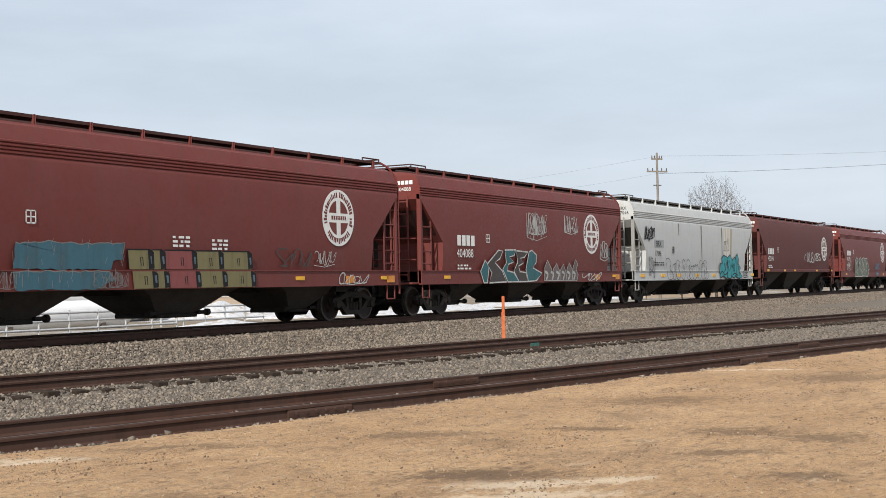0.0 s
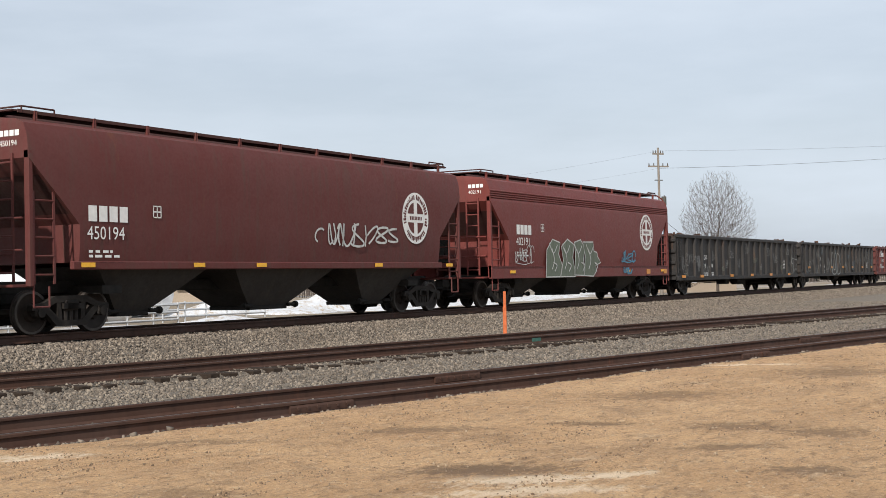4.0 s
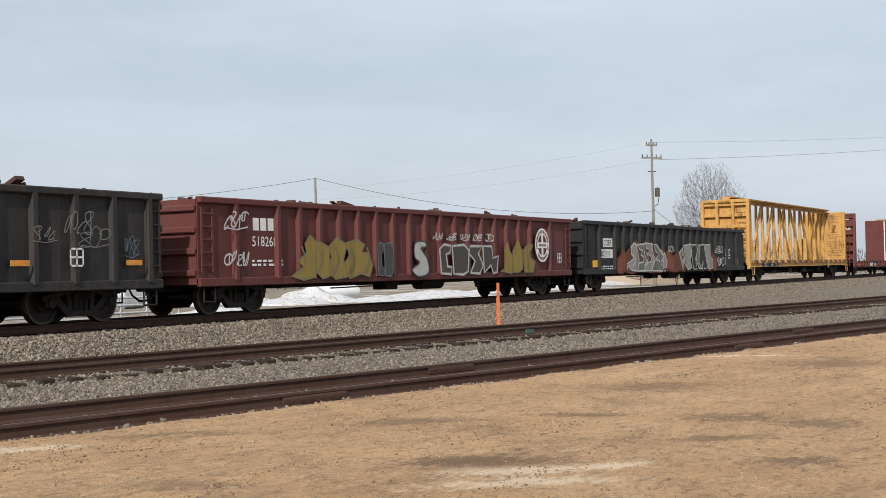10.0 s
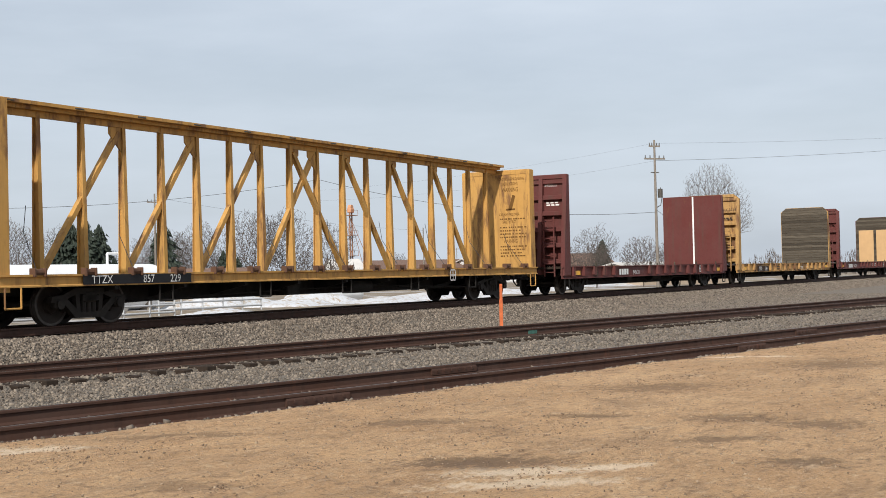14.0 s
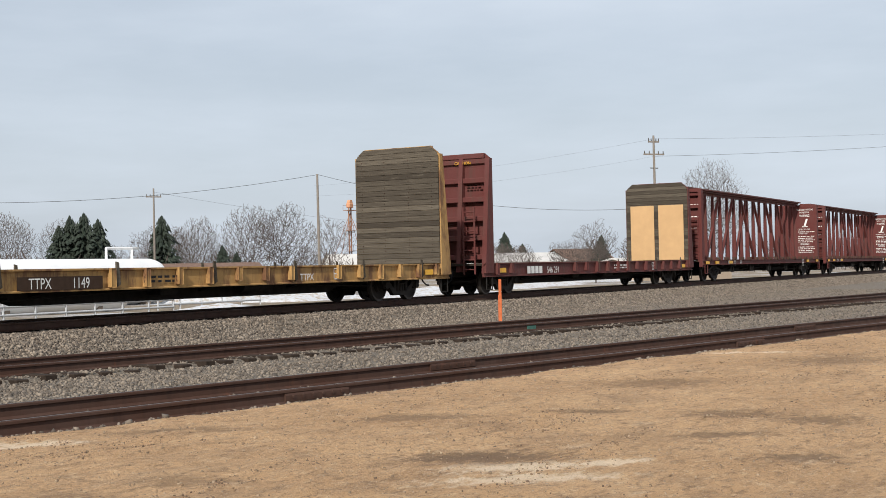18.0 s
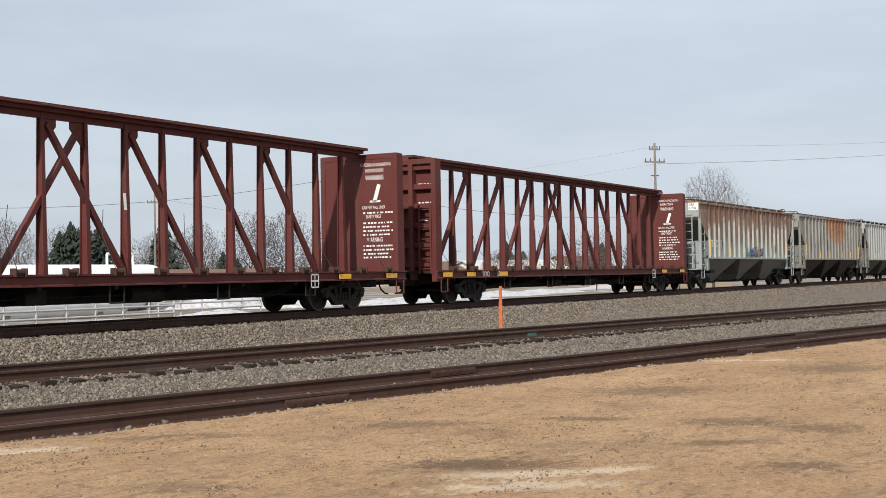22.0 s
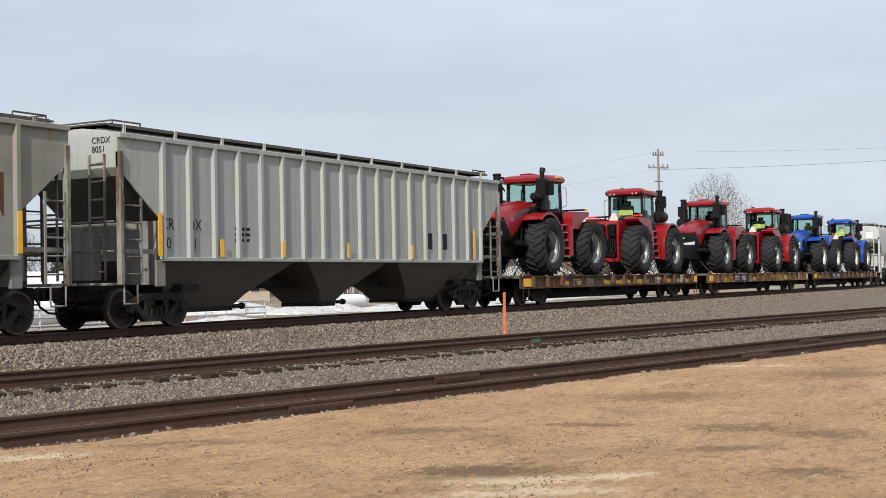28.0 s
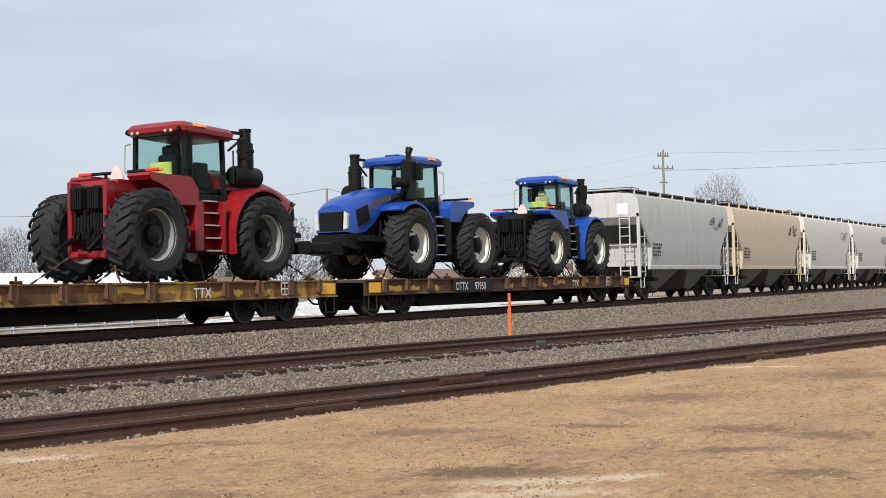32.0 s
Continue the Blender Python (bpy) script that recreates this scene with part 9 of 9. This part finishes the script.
def utility_pole(x, y, h, arms, label, lean=0.0, kit=False):
    root = thing("utility_pole", label, "utility pole", "poles behind the tracks", at=pose(x, y, ground_z(x, y), 0, lean, 0))
    g = Geo()
    g.cyl((0, 0, -0.4), (0, 0, h), 0.135, 12, 0.08)
    part("pole_shaft", g, M_POLE, root, smooth=40)
    for z, w in arms:
        g = Geo()
        d = Vector((0.80, -0.60, 0)) * (w / 2)
        g.beam((-d.x, -d.y, z), (d.x, d.y, z), 0.10, 0.12)
        arm = part("crossarm", g, M_POLE, root)
        for k in (-0.92, -0.45, 0.45, 0.92):
            q = Geo()
            q.cyl((d.x * k, d.y * k, z + 0.05), (d.x * k, d.y * k, z + 0.28), 0.05, 7, 0.03)
            part("insulator", q, M_GALV, arm)
    if kit:
        g = Geo()
        g.cyl((0.38, -0.25, h - 4.6), (0.38, -0.25, h - 3.9), 0.20, 10)
        g.beam((-0.38, 0.2, h - 2.6), (0.3, -0.2, h - 2.6), 0.07, 0.07)
        g.tube([(0.3, -0.3, h - 3.8), (0.75, -0.3, h - 4.4), (0.55, -0.2, h - 5.2), (0.15, 0, h - 5.4)], 0.03, 5)
        part("transformer", g, M_GALV, root)
    return root


utility_pole(98.7, 35.6, 11.85, ((11.35, 1.0), (10.35, 1.9)), "tall wooden utility pole with two crossarms", -0.4, True)
utility_pole(82.3, 56.8, 9.05, (), "plain grey wooden pole carrying one cable", -0.6)
utility_pole(104.5, 93.1, 10.7, ((9.8, 1.6),), "slim wooden utility pole with a small crossarm")
utility_pole(173.1, 100.2, 8.75, (), "thin distant light pole")
utility_pole(351.0, 191.4, 9.4, ((9.0, 3.2),), "distant wooden utility pole with one crossarm")
utility_pole(330.0, 240.0, 10.5, ((10.0, 3.0),), "distant wooden utility pole standing in fields")


def wire(a, b, sag, r=0.018):
    g = Geo()
    a, b = Vector(a), Vector(b)
    pts = []
    for i in range(25):
        t = i / 24
        p = a.lerp(b, t)
        p.z -= sag * 4 * t * (1 - t)
        pts.append(p)
    g.loft([[p + Vector((0, -r, 0)), p + Vector((0, 0, r)), p + Vector((0, r, 0)), p + Vector((0, 0, -r))] for p in pts])
    return g


def cable(label, *spans):
    root = thing("overhead_cable", label, "cable", "cables between the poles")
    for a, b, sag, r in spans:
        part("span", wire(a, b, sag, r), M_WIRE, root)


cable("black cable sagging between wooden poles", ((82.3, 56.8, 8.9), (98.7, 35.6, 6.0), 1.1, 0.015), ((82.3, 56.8, 8.9), (55.0, 84.0, 7.6), 1.3, 0.015))
cable("thin power lines running off beyond the tall pole", ((98.7, 35.6, 11.5), (150.0, 2.0, 15.4), 0.5, 0.006), ((98.7, 35.6, 10.1), (150.0, 2.0, 14.9), 0.6, 0.011), ((98.7, 35.6, 11.5), (115.2, 80.0, 10.7), 0.5, 0.004), ((98.7, 35.6, 10.1), (115.2, 80.0, 9.6), 0.6, 0.004))
cable("guy wire slanting down from the tall pole", ((98.7, 35.6, 6.2), (99.8, 29.5, 1.2), 0.1, 0.02))
cable("thin service wire between far poles", ((104.5, 93.1, 10.2), (173.1, 100.2, 8.2), 0.6, 0.010))


def leg_tower(x, y, h):
    """Grain elevator leg: a tall tube with a head box, platforms and guy rods."""
    root = thing("elevator_leg", "rusty grain elevator leg with guy rods and head box", "grain elevator", at=pose(x, y, 0))
    m = plain("rusty_leg_steel", (0.30, 0.16, 0.10), 0.7, 0.3, 2.0)
    g = Geo()
    g.cbox(-0.42, -0.26, -0.1, 0.1, 0, h - 1.2, 0.02)
    g.cbox(0.26, 0.42, -0.1, 0.1, 0, h - 1.2, 0.02)
    for k in range(12):
        za, zb = (h - 1.4) * k / 12, (h - 1.4) * (k + 1) / 12
        g.beam((-0.34, 0, za if k % 2 else zb), (0.34, 0, zb if k % 2 else za), 0.05, 0.05)
    part("leg_casing", g, m, root)
    g = Geo()
    g.cbox(-0.55, 0.55, -0.4, 0.4, h - 1.5, h - 0.7, 0.1)
    g.cyl((0.0, -0.3, h - 0.6), (0.0, 0.3, h - 0.6), 0.45, 12)
    part("head_box", g, plain("orange_head", (0.55, 0.28, 0.16), 0.7, 0.2), root)
    for z in (h - 2.0, h * 0.6, h * 0.35):
        g = Geo()
        g.box(-1.0, 1.1, -0.7, 0.7, z, z + 0.08)
        for yy in (-0.7, 0.7):
            g.tube([(-1.0, yy, z), (-1.0, yy, z + 0.9), (1.1, yy, z + 0.9), (1.1, yy, z)], 0.03, 4)
        part("platform", g, m, root)
    g = Geo()
    for ex, ey in ((-4.0, 2.5), (4.2, -2.5), (-2.4, 1.4), (2.6, -1.5)):
        g.tube([(0, 0, h * 0.82), (ex, ey, 0)], 0.05, 5)
    part("guy_rods", g, m, root)


leg_tower(184.0, 120.6, 13.6)


def gas_tank(x0, x1, y, r, zc, label, frame_at=None):
    root = thing("storage_tank", label, "storage tank", "tanks beside the line", at=pose(0, 0, ground_z((x0 + x1) / 2, y)))
    g = Geo()
    prof = [(0.02, x0)] + [(r * math.sin(a), x0 + r * (1 - math.cos(a)) * 0.8) for a in (0.4, 0.8, 1.2, 1.57)] + [(r * math.sin(a), x1 - r * (1 - math.cos(a)) * 0.8) for a in (1.57, 1.2, 0.8, 0.4)] + [(0.02, x1)]
    g.lathe(prof, 28, "x", (0, y, zc))
    part("shell", g, M_SNOWY, root, smooth=40)
    for x in (x0 + 2.0, (x0 + x1) / 2, x1 - 2.0):
        g = Geo()
        g.cbox(x - 0.15, x + 0.15, y - r * 0.8, y + r * 0.8, -0.3, zc - r * 0.55, 0.03)
        part("saddle", g, M_BALLAST, root)
    if frame_at:
        a, b = frame_at
        g = Geo()
        z = zc + r
        g.tube([(a, y, z - 0.1), (a, y, z + 0.55), (b, y, z + 0.55), (b - 0.5, y, z + 0.55), (b - 0.5, y, z - 0.1)], 0.07, 8)
        part("pipe_frame", g, M_SNOWY, root)


gas_tank(26.0, 54.3, 48.0, 1.22, 1.22, "long white horizontal gas tank with a pipe frame", (50.2, 52.6))
gas_tank(30.0, 44.5, 41.5, 0.62, 0.62, "small white horizontal gas tank on saddles")
gas_tank(64.0, 69.5, 45.0, 0.5, 0.45, "short white gas tank on low saddles")


def pipe_rack(x0, x1, y):
    root = thing("pipe_railing", "white pipe railing beside the gas tanks", "railing", at=pose(0, 0, ground_z(x0, y)))
    m = plain("pale_pipe_paint", (0.46, 0.47, 0.48), 0.5, 0.12)
    for z in (0.25, 0.55, 0.85):
        g = Geo()
        g.cyl((x0, y, z), (x1, y, z), 0.045, 8)
        part("pipe", g, m, root)
    n = int((x1 - x0) / 1.5)
    for i in range(n + 1):
        x = x0 + (x1 - x0) * i / n
        g = Geo()
        g.cyl((x, y, -0.2), (x, y, 0.95), 0.04, 8)
        part("post", g, m, root)


pipe_rack(25.0, 41.5, 36.0)
pipe_rack(44.5, 52.0, 39.5)


def snow_bank(x, y, rx, ry, h, seed):
    rnd = random.Random(seed)
    root = thing("snow_bank", "dirty ploughed snow bank on the field", "snow bank", "snow banks", at=pose(x, y, ground_z(x, y)))
    g = Geo()
    n, k = 26, 8
    vs = [(0, 0, h)]
    for j in range(1, k + 1):
        t = j / k
        for i in range(n):
            a = 2 * math.pi * i / n
            b = 1 + 0.35 * noise.noise((math.cos(a) * 2 + seed, math.sin(a) * 2, t * 2))
            z = h * (1 - t) ** 0.8 * (1 + 0.45 * noise.noise((math.cos(a) * 3 * t, math.sin(a) * 3 * t, seed))) - 0.05 * t
            vs.append((rx * t * b * math.cos(a), ry * t * b * math.sin(a), z if j < k else -0.12))
    fs = [(0, 1 + i, 1 + (i + 1) % n) for i in range(n)]
    for j in range(k - 1):
        for i in range(n):
            a, b = 1 + j * n + i, 1 + j * n + (i + 1) % n
            fs.append((a, a + n, b + n, b))
    g.add(vs, fs)
    part("mound", g, M_SNOW, root, smooth=60)


M_SNOW = paint("dirty_snow", (0.56, 0.57, 0.59), 0.8, 0.05, 0.8, 0.6, (0.42, 0.36, 0.28), (0.34, 0.26, 0.18))
for i, (x, y, rx, ry, h) in enumerate(((57, 46, 4.2, 2.2, 1.9), (64, 44.5, 3.6, 2.0, 1.9), (58, 42, 3.5, 2.2, 0.9), (66, 41, 5.0, 2.4, 0.7), (76, 43, 6.0, 3.0, 0.9), (47, 38, 2.5, 1.6, 0.5), (88, 44, 7.0, 3.0, 0.8), (72, 37, 4.0, 1.6, 0.4), (100, 46, 8.0, 3.0, 0.7), (120, 48, 10.0, 4.0, 0.7))):
    snow_bank(x, y, rx, ry, h * 0.5, i + 1)


def cottage(x, y, w, d, h, roof_h, turn, wall_m, roof_m, label):
    root = thing("house", label, "house", "houses behind the tracks", at=pose(x, y, ground_z(x, y), 0, 0, turn))
    g = Geo()
    g.box(-w / 2, w / 2, -d / 2, d / 2, -0.2, h)
    g.prism([(-d / 2, h), (d / 2, h), (0, h + roof_h - 0.1)], "x", -w / 2 + 0.02, w / 2 - 0.02)
    part("wall", g, wall_m, root)
    g = Geo()
    for s in (-1, 1):
        g.add([(-w / 2 - 0.4, s * (d / 2 + 0.4), h - 0.2), (w / 2 + 0.4, s * (d / 2 + 0.4), h - 0.2), (w / 2 + 0.4, 0, h + roof_h), (-w / 2 - 0.4, 0, h + roof_h),
               (-w / 2 - 0.4, s * (d / 2 + 0.4), h - 0.05), (w / 2 + 0.4, s * (d / 2 + 0.4), h - 0.05), (w / 2 + 0.4, 0, h + roof_h + 0.15), (-w / 2 - 0.4, 0, h + roof_h + 0.15)],
              [(0, 1, 2, 3), (7, 6, 5, 4), (0, 4, 5, 1), (1, 5, 6, 2), (2, 6, 7, 3), (3, 7, 4, 0)])
    part("roof", g, roof_m, root)
    for i in range(3):
        a = -w / 2 + w * (i + 0.5) / 3
        g = Geo()
        g.cbox(a - 0.55, a + 0.55, -d / 2 - 0.06, -d / 2 + 0.02, 0.9, 2.0, 0.03)
        win = part("window", g, M_SNOWY, root)
        g = Geo()
        g.box(a - 0.47, a + 0.47, -d / 2 - 0.072, -d / 2 - 0.062, 0.98, 1.92)
        part("pane", g, plain("dark_window_glass", (0.03, 0.035, 0.04), 0.15, 0.1), win)


W1 = plain("tan_siding", (0.42, 0.34, 0.26), 0.8, 0.1)
W2 = plain("white_siding", (0.66, 0.66, 0.64), 0.8, 0.08)
R1 = plain("brown_shingle_roof", (0.17, 0.11, 0.085), 0.9, 0.25, 3.0)
R2 = plain("pale_metal_roof", (0.55, 0.53, 0.50), 0.6, 0.12, 1.0)
cottage(100.6, 82.4, 9.0, 6.5, 1.6, 0.9, -35, W1, R1, "low house with a brown shingle roof")
cottage(190.0, 107.0, 26.0, 9.0, 2.6, 1.2, -30, W1, R1, "long low shed with a brown roof")
cottage(198.0, 98.0, 18.0, 9.0, 2.6, 1.3, -30, W2, R2, "long low shed with a pale metal roof")
cottage(214.0, 92.0, 10.0, 8.0, 2.6, 1.9, -30, W2, R1, "white house with a brown shingle roof")
cottage(176.0, 117.0, 5.0, 5.0, 2.6, 1.6, -30, W2, R2, "small pale grain shed beside the elevator leg")
cottage(126.0, 45.0, 14.0, 7.0, 1.6, 0.6, -20, W1, R2, "low shed with a pale roof behind the poles")


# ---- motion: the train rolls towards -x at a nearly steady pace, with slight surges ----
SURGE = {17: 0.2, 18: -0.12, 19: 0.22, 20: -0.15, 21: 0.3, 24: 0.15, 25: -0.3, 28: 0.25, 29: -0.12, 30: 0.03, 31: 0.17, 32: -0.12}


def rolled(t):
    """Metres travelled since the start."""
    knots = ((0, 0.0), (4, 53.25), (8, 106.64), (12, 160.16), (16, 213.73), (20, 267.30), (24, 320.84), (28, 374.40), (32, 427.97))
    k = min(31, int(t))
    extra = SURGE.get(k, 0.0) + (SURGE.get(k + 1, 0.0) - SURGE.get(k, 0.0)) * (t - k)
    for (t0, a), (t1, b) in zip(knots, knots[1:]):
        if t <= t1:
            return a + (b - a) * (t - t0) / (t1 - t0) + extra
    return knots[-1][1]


def motions():
    for ob, S, z in MOVERS:
        turn = ob.matrix_basis.to_euler().z
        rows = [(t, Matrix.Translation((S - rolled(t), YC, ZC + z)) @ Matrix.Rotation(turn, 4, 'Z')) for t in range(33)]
        walk(ob, rows)
    # wheels turn with the pace; all wheelsets at the same end of a truck share one action
    for s in (-1, 1):
        first = WHEELSETS[s][0]
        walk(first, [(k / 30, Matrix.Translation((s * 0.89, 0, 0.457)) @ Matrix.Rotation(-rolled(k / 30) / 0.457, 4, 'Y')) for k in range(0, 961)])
        for ob in WHEELSETS[s][1:]:
            ob.rotation_mode = "QUATERNION"
            data = ob.animation_data_create()
            data.action = first.animation_data.action
            data.action_slot = first.animation_data.action_slot


motions()
